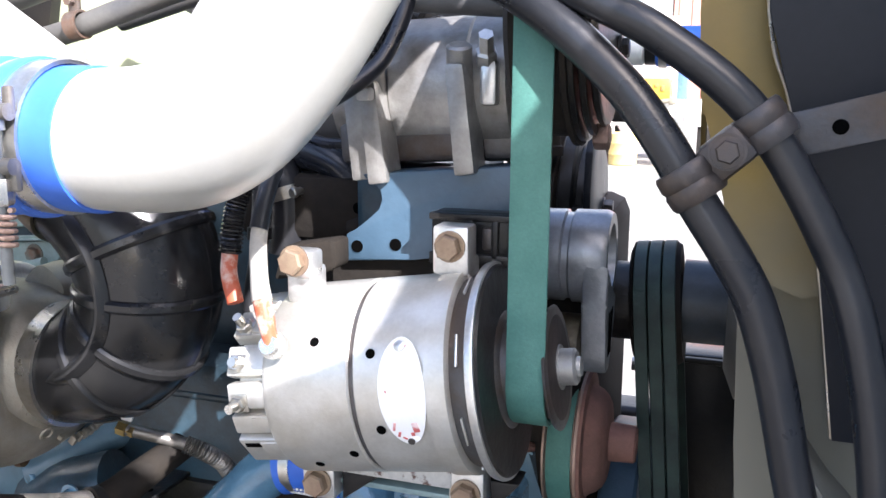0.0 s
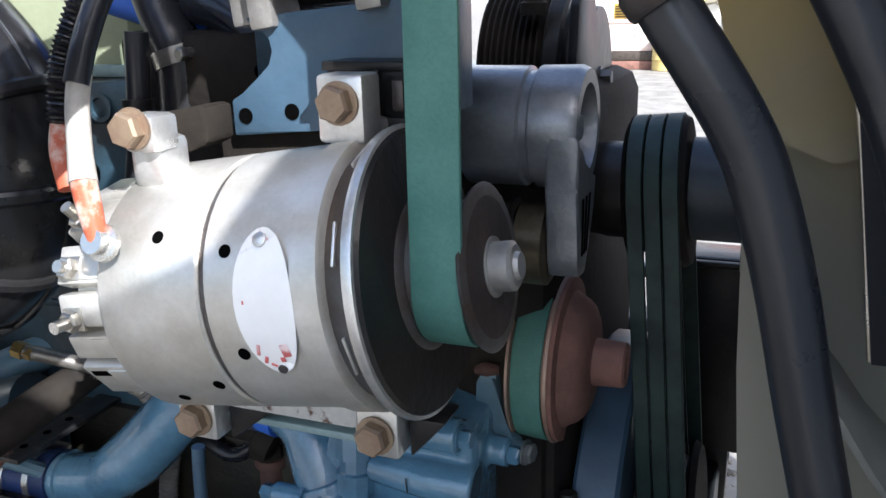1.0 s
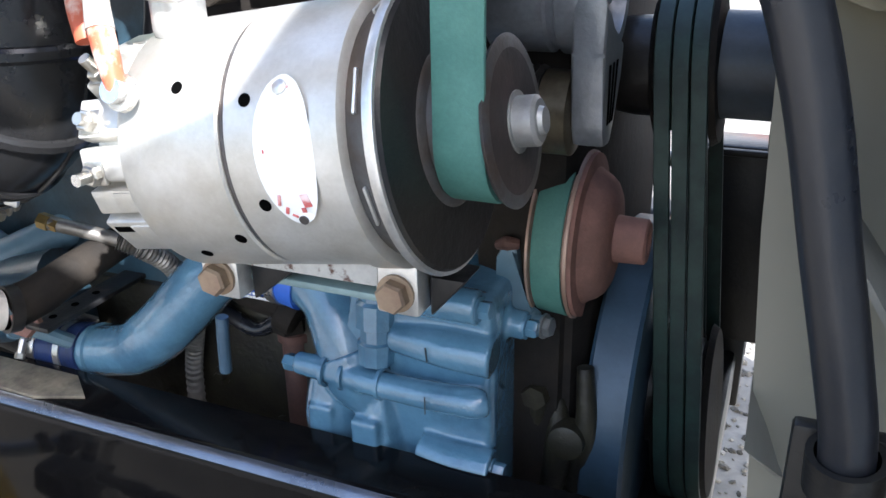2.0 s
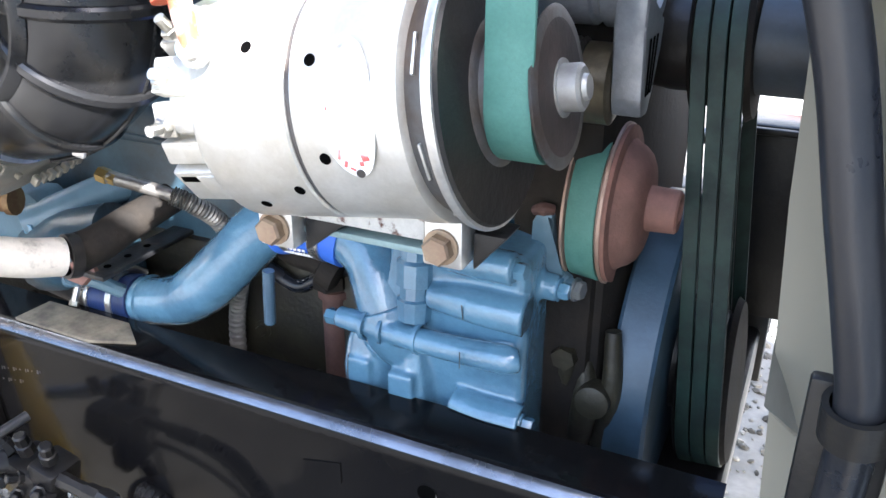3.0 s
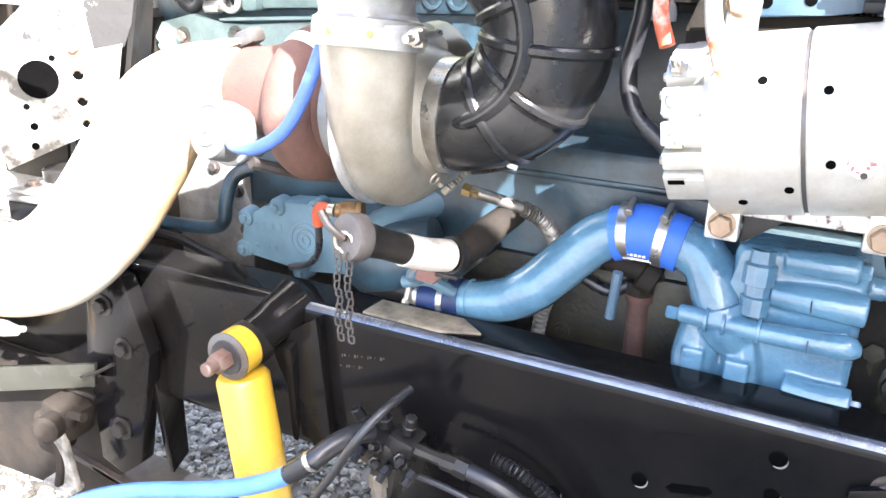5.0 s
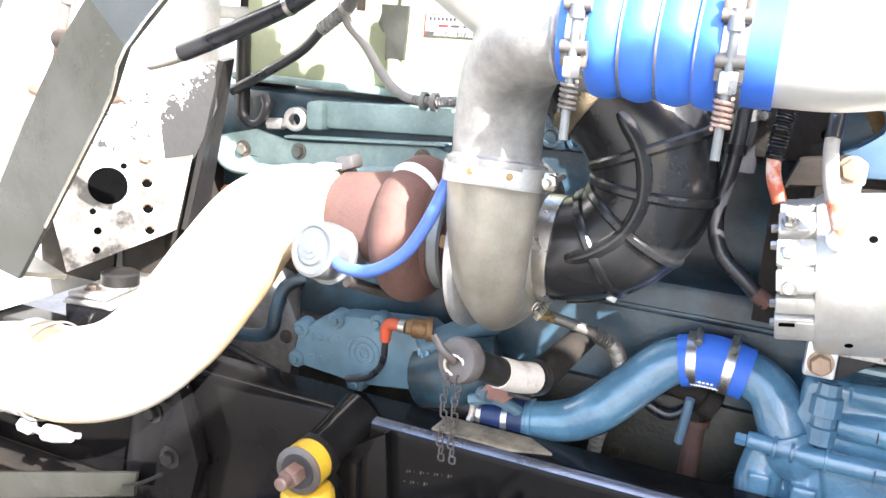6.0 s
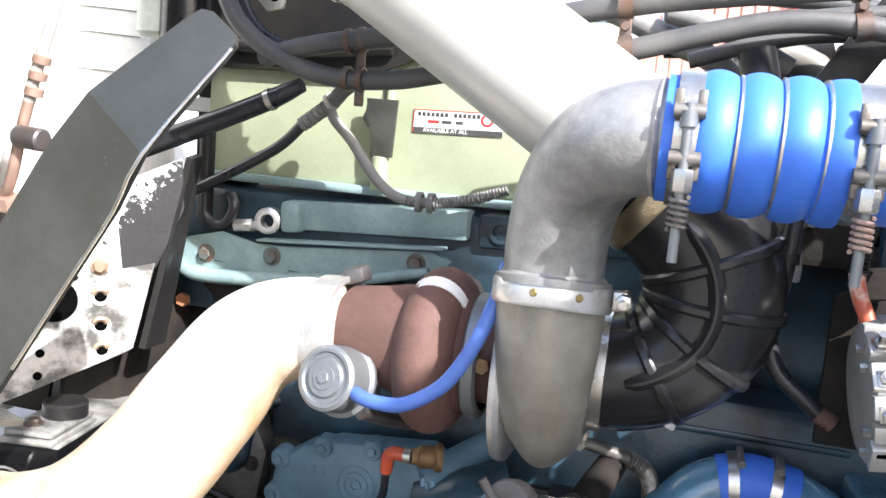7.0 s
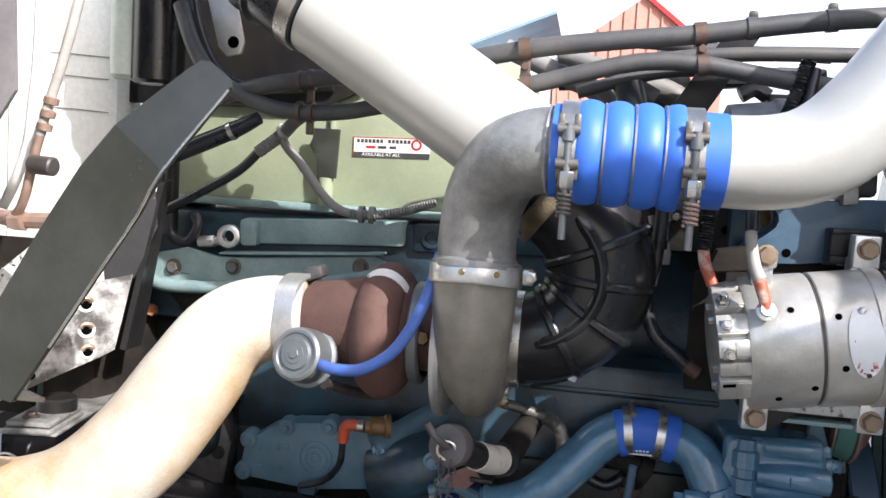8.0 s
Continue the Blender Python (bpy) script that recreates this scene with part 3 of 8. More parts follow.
for k in range(17):
    x_, z_ = -0.765 + 0.0072 * (k % 11) + 0.003 * (k % 3 == 0), 0.928 - 0.017 * (k // 11) + 0.0012 * (k % 11)
    part("stamp_bar", rbox((x_, RY - 0.0002, z_), (0.0012 + 0.0014 * (k % 2), 0.0008, 0.0052 - 0.0018 * (k % 3)), 0.0, turn(0, 8, 0)), DULLSTEEL, rail)
part("edge_sheen", eb, EDGESHEEN, rail, "bright strip for the sky sheen along the upper edge")

part("slot", xz([(-0.292, 0.868), (-0.286, 0.862), (-0.244, 0.872), (-0.238, 0.879), (-0.244, 0.884), (-0.286, 0.875)], RY - 0.0004, 0.0012), HOLE, rail)
part("rail_bolt", hexhead((-0.061, RY, 0.944), (0, -1, 0), 0.014, 0.011, 0.019), DULLSTEEL, rail)
part("gusset", xz([(-0.10, 0.76), (0.07, 0.76), (0.07, 0.965), (-0.02, 0.97), (-0.10, 0.94)], RY - 0.008, 0.012, 0.004), BLACKGLOSS, rail)
part("pivot_boss", lathe([(0, 0.058), (0.012, 0.056), (0.014, 0.046), (0.02, 0.044), (0.022, 0.03), (0.016, 0.028)], (0.025, RY - 0.014, 0.875), (0, -1, 0)), BLACK, rail)
part("stamped_plate", xz([(-0.315, 0.915), (-0.27, 0.925), (-0.27, 0.95), (-0.315, 0.94)], RY - 0.0008, 0.0012), BLACKGLOSS, rail)
part("crossmember_plate", slab([(-0.735, 0.704), (-0.613, 0.702), (-0.560, 0.722), (-0.60, 0.752), (-0.731, 0.752)], (0, 0, RT + 0.0015), (1, 0, 0), (0, 1, 0), 0.004, 0.001), TOPDUST, rail, "dusty top plate")
far_rail = solid("far_frame_rail", channel(-2.6, 0.085, 1.50, RT, RB, 0.075), BLACK, "black steel chassis rail on the far side", "chassis rail")
cross = thing("crossmember", (-0.45, 1.1, 0.7), "black steel crossmember between the rails", "crossmember")
part("beam", rbox((-0.42, 1.10, 0.775), (0.10, 0.81, 0.045), 0.01), BLACK, cross)
part("gusset", slab([(0.70, 0.80), (0.80, 0.78), (0.80, 0.70), (0.70, 0.70)], (-0.42, 0, 0), (0, 1, 0), (0, 0, 1), 0.08, 0.006), BLACK, cross)
spring = thing("leaf_spring", (-0.8, 0.8, 0.4), "rusty dark leaf spring pack on the axle", "leaf spring")
for k in range(4):
    L = 0.92 - 0.15 * k
    part("leaf", merge(*[rbox((-0.95 + L * (j - 3.5) / 8, 0.735, 0.505 - 0.0125 * k + 0.05 * ((j - 3.5) / 4) ** 2), (L / 8 + 0.006, 0.095, 0.012), 0.002, turn(0, -math.degrees(math.atan(0.2 * (j - 3.5) / 4 / L)), 0)) for j in range(8)]), LEAFSTEEL, spring)
part("clip", rbox((-1.1, 0.735, 0.51), (0.03, 0.095, 0.05), 0.004), LEAFSTEEL, spring)
axle = thing("front_axle", (-0.8, 1.1, 0.4), "grimy dark front axle beam", "axle")
part("beam", merge(rbox((-0.80, 1.12, 0.39), (0.12, 1.0, 0.10), 0.02), rbox((-0.80, 0.80, 0.445), (0.20, 0.12, 0.03), 0.006), rbox((-0.83, 0.66, 0.40), (0.10, 0.16, 0.05), 0.01)), DARK, axle)
part("wheel", lathe([(-0.13, 0.20), (-0.14, 0.40), (-0.10, 0.48), (0.10, 0.48), (0.14, 0.40), (0.13, 0.20)], (-0.80, 1.95, 0.48), (0, 1, 0), 40), RUBBER, axle)

# shock absorber
shock = thing("shock_absorber", (-0.85, 0.61, 0.45), "yellow shock absorber bolted to a black tower", "shock absorber")
ax = Vector((0.041, 0, -0.309)).normalized()
SA = (-0.882, 0.612, 0.908)
part("dust_tube", lathe([(0.0, 0.022), (0.003, 0.034), (0.010, 0.0385), (0.250, 0.0385), (0.253, 0.036)], SA, ax, 36), YELLOW, shock)
part("lower_tube", lathe([(0.253, 0.034), (0.53, 0.034)], SA, ax, 32), YELLOW, shock)
part("seam", lathe([(0.248, 0.0388), (0.252, 0.0395), (0.256, 0.0388)], SA, ax, 36), YELLOW, shock)
EC = (-0.880, 0.612, 0.945)
eye = part("eye", lathe([(-0.027, 0.020), (-0.027, 0.034), (0.030, 0.034), (0.030, 0.020)], EC, (0, 1, 0), 32), YELLOW, shock)
part("bushing", lathe([(-0.033, 0.012), (-0.033, 0.025), (-0.025, 0.029), (0.03, 0.029)], EC, (0, 1, 0), 32), RUBBER, eye)
part("washer", lathe([(-0.031, 0.030), (-0.0285, 0.0355), (-0.027, 0.0355)], EC, (0, 1, 0), 32), DULLSTEEL, eye)
part("black_smear", lathe([(0.004, 0.0342), (0.0305, 0.0345)], EC, (0, 1, 0), 32, False), BLACK, eye, "black overspray")
part("bolt", merge(lathe([(-0.056, 0.013), (-0.052, 0.016), (-0.033, 0.016)], EC, (0, 1, 0), 6), lathe([(-0.074, 0.008), (-0.072, 0.010), (-0.050, 0.010)], EC, (0, 1, 0), 14)), RUSTBOLT, shock, "rusty bolt end and nut")
tower = thing("shock_tower", (-0.84, 0.69, 0.8), "black cast shock absorber tower bolted to the rail", "bracket")
part("arm", sweep([(-0.879, 0.635, 0.947), (-0.870, 0.67, 0.960), (-0.855, 0.72, 0.982)], [0.032, 0.034, 0.040], 18), BLACKGLOSS, tower)
part("leg", merge(xz([(-0.88, 0.93), (-0.79, 0.99), (-0.77, 0.78), (-0.80, 0.765)], RY - 0.012, 0.022, 0.004),
                  slab([(0.0, 0.0), (0.04, 0.01), (0.01, -0.16)], (-0.83, 0.65, 0.94), (0, 1, 0), (0, 0, 1), 0.012, 0.002)), BLACKGLOSS, tower)

# left end of the rail: spring hanger and straps
hanger = thing("spring_hanger", (-1.2, 0.69, 0.8), "black cast spring hanger on the rail", "bracket")
part("casting", merge(xz([(-1.245, 0.83), (-1.225, 0.985), (-1.14, 0.985), (-1.10, 0.86), (-1.15, 0.64), (-1.20, 0.60), (-1.25, 0.62)], 0.66, 0.03, 0.006),
                      slab([(0.0, 0.0), (0.06, 0.0), (0.06, -0.20), (0.02, -0.22)], (-1.12, 0.66, 0.83), (0, 1, 0), (0, 0, 1), 0.012, 0.002)), BLACKGLOSS, hanger)
part("bolt_head", hexhead((-1.155, 0.644, 0.86), (0, -1, 0), 0.013, 0.012, 0.019), BLACK, hanger)
part("bolt_head", hexhead((-1.19, 0.644, 0.93), (0, -1, 0), 0.013, 0.012, 0.019), BLACK, hanger)
part("bolt_head", hexhead((-1.185, 0.644, 0.70), (0, -1, 0), 0.015, 0.014, 0.021), BLACK, hanger)
# Dark plate added as a backdrop for the unclear chassis parts here.
rail_back = thing("rail_backdrop", (-1.45, 0.70, 0.42), "dark plate added as a backdrop below the rail", "bracket")
part("plate", xz([(-1.95, 0.42), (-1.95, 0.752), (-1.235, 0.752), (-1.245, 0.60), (-1.32, 0.45)], 0.705, 0.010, 0.003), DARK, rail_back)
part("flange", slab([(-1.95, 0.64), (-1.24, 0.64), (-1.24, 0.70), (-1.95, 0.70)], (0, 0, 0.745), (1, 0, 0), (0, 1, 0), 0.008, 0.002), DARK, rail_back)
strap_bar = thing("step_strap", (-1.32, 0.62, 0.76), "grey painted flat steel strap across the hanger", "strap")
part("bar", slab([(-1.62, 0.709), (-1.51, 0.741), (-1.203, 0.830), (-1.209, 0.785), (-1.62, 0.655)], (0, 0.625, 0), (1, 0, 0), (0, 0, 1), 0.008, 0.002), BRACKET, strap_bar)
part("wire", sweep([(-1.21, 0.60, 0.815), (-1.17, 0.595, 0.835), (-1.13, 0.60, 0.86)], 0.003, 6), BLACK, strap_bar)
relay = thing("brake_relay", (-1.28, 0.6, 0.72), "grimy black valve block with tubes", "valve")
part("body", merge(rbox((-1.30, 0.63, 0.70), (0.07, 0.06, 0.06), 0.008, turn(0, 15, 0)), rbox((-1.34, 0.63, 0.66), (0.05, 0.05, 0.08), 0.010), lathe([(0, 0.024), (0.05, 0.024), (0.055, 0.018)], (-1.30, 0.62, 0.70), (0.3, -1, 0.1), 16)), DARK, relay)
part("fitting", merge(sweep([(-1.27, 0.61, 0.70), (-1.25, 0.60, 0.73), (-1.22, 0.60, 0.735)], 0.008, 10), sweep([(-1.31, 0.60, 0.67), (-1.29, 0.595, 0.63), (-1.30, 0.59, 0.58)], 0.008, 10)), DARK, relay)
part("bracket", merge(rbox((-1.285, 0.60, 0.635), (0.035, 0.012, 0.13), 0.003, turn(0, -8, 0)), rbox((-1.30, 0.60, 0.575), (0.07, 0.03, 0.012), 0.003)), WORN, relay, "worn pale bracket")

# air line and cable crossing the shock absorber
line = thing("air_line", (-0.9, 0.52, 0.8), "pale blue nylon air hose", "hose")
part("hose", sweep([(-1.6, 0.50, 0.42), (-1.40, 0.51, 0.52), (-1.226, 0.52, 0.60), (-1.13, 0.52, 0.66), (-1.05, 0.52, 0.701), (-0.98, 0.52, 0.73), (-0.907, 0.52, 0.756), (-0.85, 0.52, 0.778), (-0.797, 0.52, 0.803), (-0.745, 0.52, 0.835), (-0.70, 0.525, 0.872)], 0.0125, 16), BLUELINE, line)
part("sleeve", sweep([(-0.735, 0.52, 0.842), (-0.70, 0.525, 0.872), (-0.685, 0.545, 0.885), (-0.672, 0.57, 0.89), (-0.66, 0.60, 0.885)], 0.0135, 14), RUBBER, line)
part("end_ring", lathe([(-0.004, 0.0137), (-0.004, 0.0148), (0.004, 0.0148), (0.004, 0.0137)], (-0.70, 0.525, 0.872), (0.75, 0.1, 0.62), 20, False), STEEL, line)
cable = solid("black_cable", sweep([(-0.60, 0.60, 0.965), (-0.612, 0.55, 0.955), (-0.632, 0.52, 0.925), (-0.660, 0.515, 0.875), (-0.697, 0.515, 0.815), (-0.712, 0.515, 0.76), (-0.715, 0.52, 0.70), (-0.70, 0.54, 0.5)], 0.0056, 12), RUBBER, "thin black rubber cable hanging by the rail", "cable")

# brake valve cluster with its hoses under the rail
valve = thing("brake_valve", (-0.62, 0.62, 0.82), "black brass-fitted air valve cluster under the rail", "valve")
part("body", merge(rbox((-0.66, 0.63, 0.845), (0.05, 0.05, 0.05), 0.008, turn(0, 20, 0)), rbox((-0.625, 0.63, 0.855), (0.04, 0.045, 0.045), 0.006, turn(0, 15, 0)),
                   rbox((-0.645, 0.625, 0.80), (0.03, 0.04, 0.07), 0.006, turn(0, 10, 0))), BLACK, valve)
for px, pz, dx, dz in ((-0.68, 0.875, -0.5, 1), (-0.65, 0.885, 0.1, 1), (-0.615, 0.885, 0.3, 1), (-0.69, 0.83, -1, -0.2), (-0.66, 0.775, -0.1, -1), (-0.63, 0.77, 0.1, -1)):
    part("fitting", merge(lathe([(0, 0.010), (0.014, 0.010), (0.015, 0.008), (0.028, 0.008), (0.03, 0.006)], (px, 0.622, pz), (dx, -0.25, dz), 8)), BLACK, valve)
part("fitting", lathe([(0, 0.010), (0.02, 0.010), (0.022, 0.009), (0.045, 0.009), (0.046, 0.0118), (0.065, 0.0118), (0.067, 0.010)], (-0.61, 0.622, 0.862), (1, 0, -0.1), 8), BLACK, valve)
part("stem", lathe([(0, 0.012), (0.006, 0.014), (0.02, 0.014), (0.022, 0.011), (0.05, 0.011), (0.052, 0.009)], (-0.652, 0.605, 0.82), (0.1, -0.1, -1), 8), STEMSTEEL, valve, "worn steel stem")
for k in range(9):
    a_ = k * 2.1
    part("fitting", lathe([(0, 0.0075), (0.010, 0.0085), (0.011, 0.006), (0.022, 0.006), (0.023, 0.0045)], (-0.70 + 0.013 * k, 0.607 + 0.006 * math.sin(a_), 0.845 + 0.012 * math.sin(a_ * 1.7)), (0.6 * math.cos(a_), -0.8, 0.7 * math.sin(a_ + 0.5)), 6), BLACK, valve)
vh = thing("brake_hoses", (-0.45, 0.64, 0.82), "black braided brake hose with corrugated sleeve below the rail", "hose")
part("hose", sweep([(-0.545, 0.622, 0.856), (-0.49, 0.622, 0.845), (-0.44, 0.63, 0.815), (-0.40, 0.64, 0.77), (-0.35, 0.66, 0.73)], 0.0112, 14), RUBBER, vh)
part("hose", sweep([(-0.60, 0.62, 0.822), (-0.54, 0.62, 0.815), (-0.47, 0.625, 0.79), (-0.42, 0.64, 0.745), (-0.36, 0.66, 0.70)], 0.0045, 10), RUBBER, vh)
part("conduit", sweep([(-0.50, 0.64, 0.872), (-0.46, 0.638, 0.862), (-0.425, 0.642, 0.838), (-0.39, 0.65, 0.80), (-0.35, 0.665, 0.765)], lambda s: 0.0098 + 0.0016 * math.sin(s * 300), 14, 30), PLASTIC, vh)
part("coupling", lathe([(0, 0.0135), (0.018, 0.0135), (0.019, 0.010), (0.03, 0.010)], (-0.545, 0.622, 0.856), (1, 0, -0.18), 6), BLACK, vh)
canister = thing("small_canister", (-0.59, 0.66, 0.6), "small black ribbed plastic canister", "canister")
part("body", lathe([(0, 0.022), (0.12, 0.024), (0.125, 0.025)], (-0.61, 0.64, 0.595), (0, 0, 1), 28), PLASTIC, canister)
part("cap", lathe([(0.125, 0.029), (0.148, 0.029), (0.154, 0.026), (0.1565, 0.016), (0.157, 0.004)], (-0.61, 0.64, 0.595), (0, 0, 1), 28), PLASTIC, canister)

# ---- engine ----
block = thing("engine_block", (-0.7, 1.2, 0.85), "dark blue painted diesel engine block with oily grime", "engine")
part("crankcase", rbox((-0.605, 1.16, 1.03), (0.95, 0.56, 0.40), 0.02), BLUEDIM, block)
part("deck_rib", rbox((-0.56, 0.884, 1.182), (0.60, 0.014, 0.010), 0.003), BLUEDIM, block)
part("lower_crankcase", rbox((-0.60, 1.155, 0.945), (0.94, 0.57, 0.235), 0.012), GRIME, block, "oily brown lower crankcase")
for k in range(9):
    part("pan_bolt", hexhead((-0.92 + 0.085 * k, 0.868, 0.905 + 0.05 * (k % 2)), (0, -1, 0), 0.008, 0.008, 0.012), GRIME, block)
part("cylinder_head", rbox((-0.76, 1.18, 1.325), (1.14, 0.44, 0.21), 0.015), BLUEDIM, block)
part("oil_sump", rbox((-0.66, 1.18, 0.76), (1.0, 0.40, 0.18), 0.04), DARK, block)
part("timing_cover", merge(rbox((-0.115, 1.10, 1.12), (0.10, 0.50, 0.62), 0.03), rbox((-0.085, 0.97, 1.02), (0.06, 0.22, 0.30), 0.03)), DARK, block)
part("timing_lug", merge(xz([(-0.136, 1.112), (-0.133, 1.178), (-0.122, 1.198), (-0.112, 1.188), (-0.106, 1.135), (-0.090, 1.124), (-0.090, 1.104), (-0.120, 1.100)], 0.852, 0.022, 0.005), lathe([(0, 0.013), (0.012, 0.013), (0.013, 0.010), (0.024, 0.010)], (-0.106, 0.845, 1.114), (1, -0.2, 0.05), 16)), BLUEMID, block, "dusty blue lug beside the pump")
part("lug_plug", hexhead((-0.084, 0.841, 1.115), (1, -0.2, 0.05), 0.010, 0.008, 0.012), ZINC, block)
part("rust_patch", sweep([(-0.132, 0.848, 1.188), (-0.122, 0.842, 1.193), (-0.112, 0.846, 1.192)], [0.005, 0.007, 0.005], 10), RUST, block, "rusty brown patch")
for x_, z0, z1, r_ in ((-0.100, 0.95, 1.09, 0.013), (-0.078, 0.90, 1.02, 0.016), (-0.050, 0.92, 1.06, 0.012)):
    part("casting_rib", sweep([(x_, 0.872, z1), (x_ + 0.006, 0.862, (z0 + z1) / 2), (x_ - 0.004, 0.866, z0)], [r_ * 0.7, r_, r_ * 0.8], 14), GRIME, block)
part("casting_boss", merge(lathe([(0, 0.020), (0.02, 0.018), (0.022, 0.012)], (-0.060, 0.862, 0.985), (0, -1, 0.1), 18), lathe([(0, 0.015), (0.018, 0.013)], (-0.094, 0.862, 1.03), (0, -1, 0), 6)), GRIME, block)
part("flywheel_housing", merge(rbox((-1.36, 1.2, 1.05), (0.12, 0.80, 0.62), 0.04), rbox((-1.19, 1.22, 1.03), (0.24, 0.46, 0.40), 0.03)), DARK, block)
manifold = thing("exhaust_manifold", (-0.8, 0.93, 1.25), "rusty brown cast exhaust manifold", "manifold")
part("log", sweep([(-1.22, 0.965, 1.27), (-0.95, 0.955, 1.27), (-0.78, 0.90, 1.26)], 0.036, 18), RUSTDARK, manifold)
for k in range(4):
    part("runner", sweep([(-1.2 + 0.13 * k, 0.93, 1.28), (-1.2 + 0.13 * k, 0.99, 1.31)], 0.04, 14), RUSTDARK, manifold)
part("stud_nut", merge(hexhead((-1.284, 0.955, 1.234), (0, -1, 0.1), 0.012, 0.012), sweep([(-1.284, 0.955, 1.234), (-1.284, 1.0, 1.234)], 0.006, 8, 2)), surf("orange_rust", (0.5, 0.2, 0.09), 0.8, 0, None, 30, 200, 0.2), manifold)

rocker = thing("rocker_cover", (-0.85, 1.15, 1.44), "olive green painted rocker cover with a label", "rocker cover")
part("cover", rbox((-0.945, 1.16, 1.585), (0.67, 0.35, 0.28), 0.018), GREEN, rocker)
part("flange", rbox((-0.945, 1.16, 1.447), (0.70, 0.38, 0.014), 0.004), TEAL, rocker)
part("rib", rbox((-0.955, 0.981, 1.585), (0.010, 0.016, 0.26), 0.004), GREEN, rocker)
part("stud", merge(lathe([(0, 0.0135), (0.050, 0.0135), (0.052, 0.004), (0.062, 0.004)], (-0.958, 0.962, 1.452), (0, 0, 1), 18)), GREEN, rocker)
part("clip_plate", xz([(-0.972, 1.500), (-0.938, 1.502), (-0.934, 1.590), (-0.985, 1.590), (-0.982, 1.572), (-0.990, 1.560), (-0.980, 1.545), (-0.972, 1.548)], 0.957, 0.008, 0.002), BRACKET, rocker)
lab = part("label", xz([(-0.917, 1.544), (-0.775, 1.547), (-0.775, 1.583), (-0.917, 1.580)], 0.9838, 0.0012), LABEL_WHITE, rocker, "red-framed white printed label")
part("label_frame", merge(xz([(-0.917, 1.5785), (-0.775, 1.5815), (-0.775, 1.5830), (-0.917, 1.5800)], 0.9830, 0.0008), xz([(-0.917, 1.544), (-0.9155, 1.544), (-0.9155, 1.58), (-0.917, 1.58)], 0.9830, 0.0008)), LABEL_RED, lab)
part("label_band", xz([(-0.9155, 1.5445), (-0.775, 1.5475), (-0.775, 1.5560), (-0.9155, 1.5530)], 0.9830, 0.0008), INK, lab)
for k in range(14):
    if k != 7:
        x_ = -0.910 + 0.0072 * k
        part("print_bar", xz([(x_, 1.5700 + 0.021 * (x_ + 0.917)), (x_ + 0.0052, 1.5700 + 0.021 * (x_ + 0.917)), (x_ + 0.0052, 1.5762 + 0.021 * (x_ + 0.917)), (x_, 1.5762 + 0.021 * (x_ + 0.917))], 0.9829, 0.0008), INK, lab)
for k, w_ in enumerate((0.018, 0.016, 0.012)):
    x_ = -0.893 + 0.022 * k
    part("print_bar", xz([(x_, 1.5598 + 0.021 * (x_ + 0.917)), (x_ + w_, 1.5602 + 0.021 * (x_ + 0.917)), (x_ + w_, 1.5650 + 0.021 * (x_ + 0.917)), (x_, 1.5646 + 0.021 * (x_ + 0.917))], 0.9829, 0.0008), LABEL_RED if k == 0 else INK, lab)
part("round_mark", lathe([(0, 0.010), (0.0006, 0.010), (0.0006, 0.006), (0, 0.006)], (-0.800, 0.9833, 1.5705), (0, -1, 0), 24, False), LABEL_RED, lab)
words = bpy.data.curves.new("label_text", "FONT")
words.body, words.size = "AVAILABLE AT ALL", 0.0085
wo = new("tmp", words)
bpy.context.view_layer.update()
wm = bpy.data.meshes.new_from_object(wo.evaluated_get(bpy.context.evaluated_depsgraph_get()))
bpy.data.objects.remove(wo)
bpy.data.curves.remove(words)
wb = bmesh.new()
wb.from_mesh(wm)
bpy.data.meshes.remove(wm)
part("label_text", wb, LABEL_WHITE, lab, "white words on a black band", m=pose(-0.900, 0.9822, 1.5464, 90, -1.2, 0))

fuel = thing("fuel_manifold", (-0.8, 0.95, 1.37), "pale teal painted fuel manifold bar", "manifold")
part("bar", merge(rbox((-0.955, 0.966, 1.405), (0.30, 0.05, 0.047), 0.006, turn(0, -3, 0)), rbox((-1.088, 0.955, 1.396), (0.034, 0.06, 0.050), 0.008, turn(0, -3, 0))), TEAL, fuel)
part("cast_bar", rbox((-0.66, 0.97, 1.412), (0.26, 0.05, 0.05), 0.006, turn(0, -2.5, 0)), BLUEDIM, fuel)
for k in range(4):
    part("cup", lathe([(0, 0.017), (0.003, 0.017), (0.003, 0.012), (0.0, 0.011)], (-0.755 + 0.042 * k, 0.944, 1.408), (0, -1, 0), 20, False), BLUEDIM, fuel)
part("eye_nut", lathe([(0, 0.011), (0, 0.021), (0.018, 0.021), (0.02, 0.017), (0.02, 0.011)], (-1.126, 0.94, 1.387), (0.15, -1, 0), 20, False), ALU_FACE, fuel, "bright ring nut")
part("hook", sweep([(-1.24, 0.93, 1.42), (-1.238, 0.93, 1.385), (-1.22, 0.93, 1.37), (-1.20, 0.93, 1.375), (-1.186, 0.93, 1.402), (-1.195, 0.935, 1.42)], 0.009, 12), RUBBER, fuel)
part("union", merge(lathe([(0, 0.011), (0.03, 0.011)], (-1.185, 0.935, 1.372), (1, 0, 0.1), 6), lathe([(0, 0.008), (0.05, 0.008)], (-1.185, 0.935, 1.372), (1, 0, 0.1), 12)), ALU_FACE, fuel)
part("top_flange", rbox((-0.98, 0.915, 1.368), (0.30, 0.03, 0.004), 0.001, turn(0, -4, 0)), TEAL, fuel)
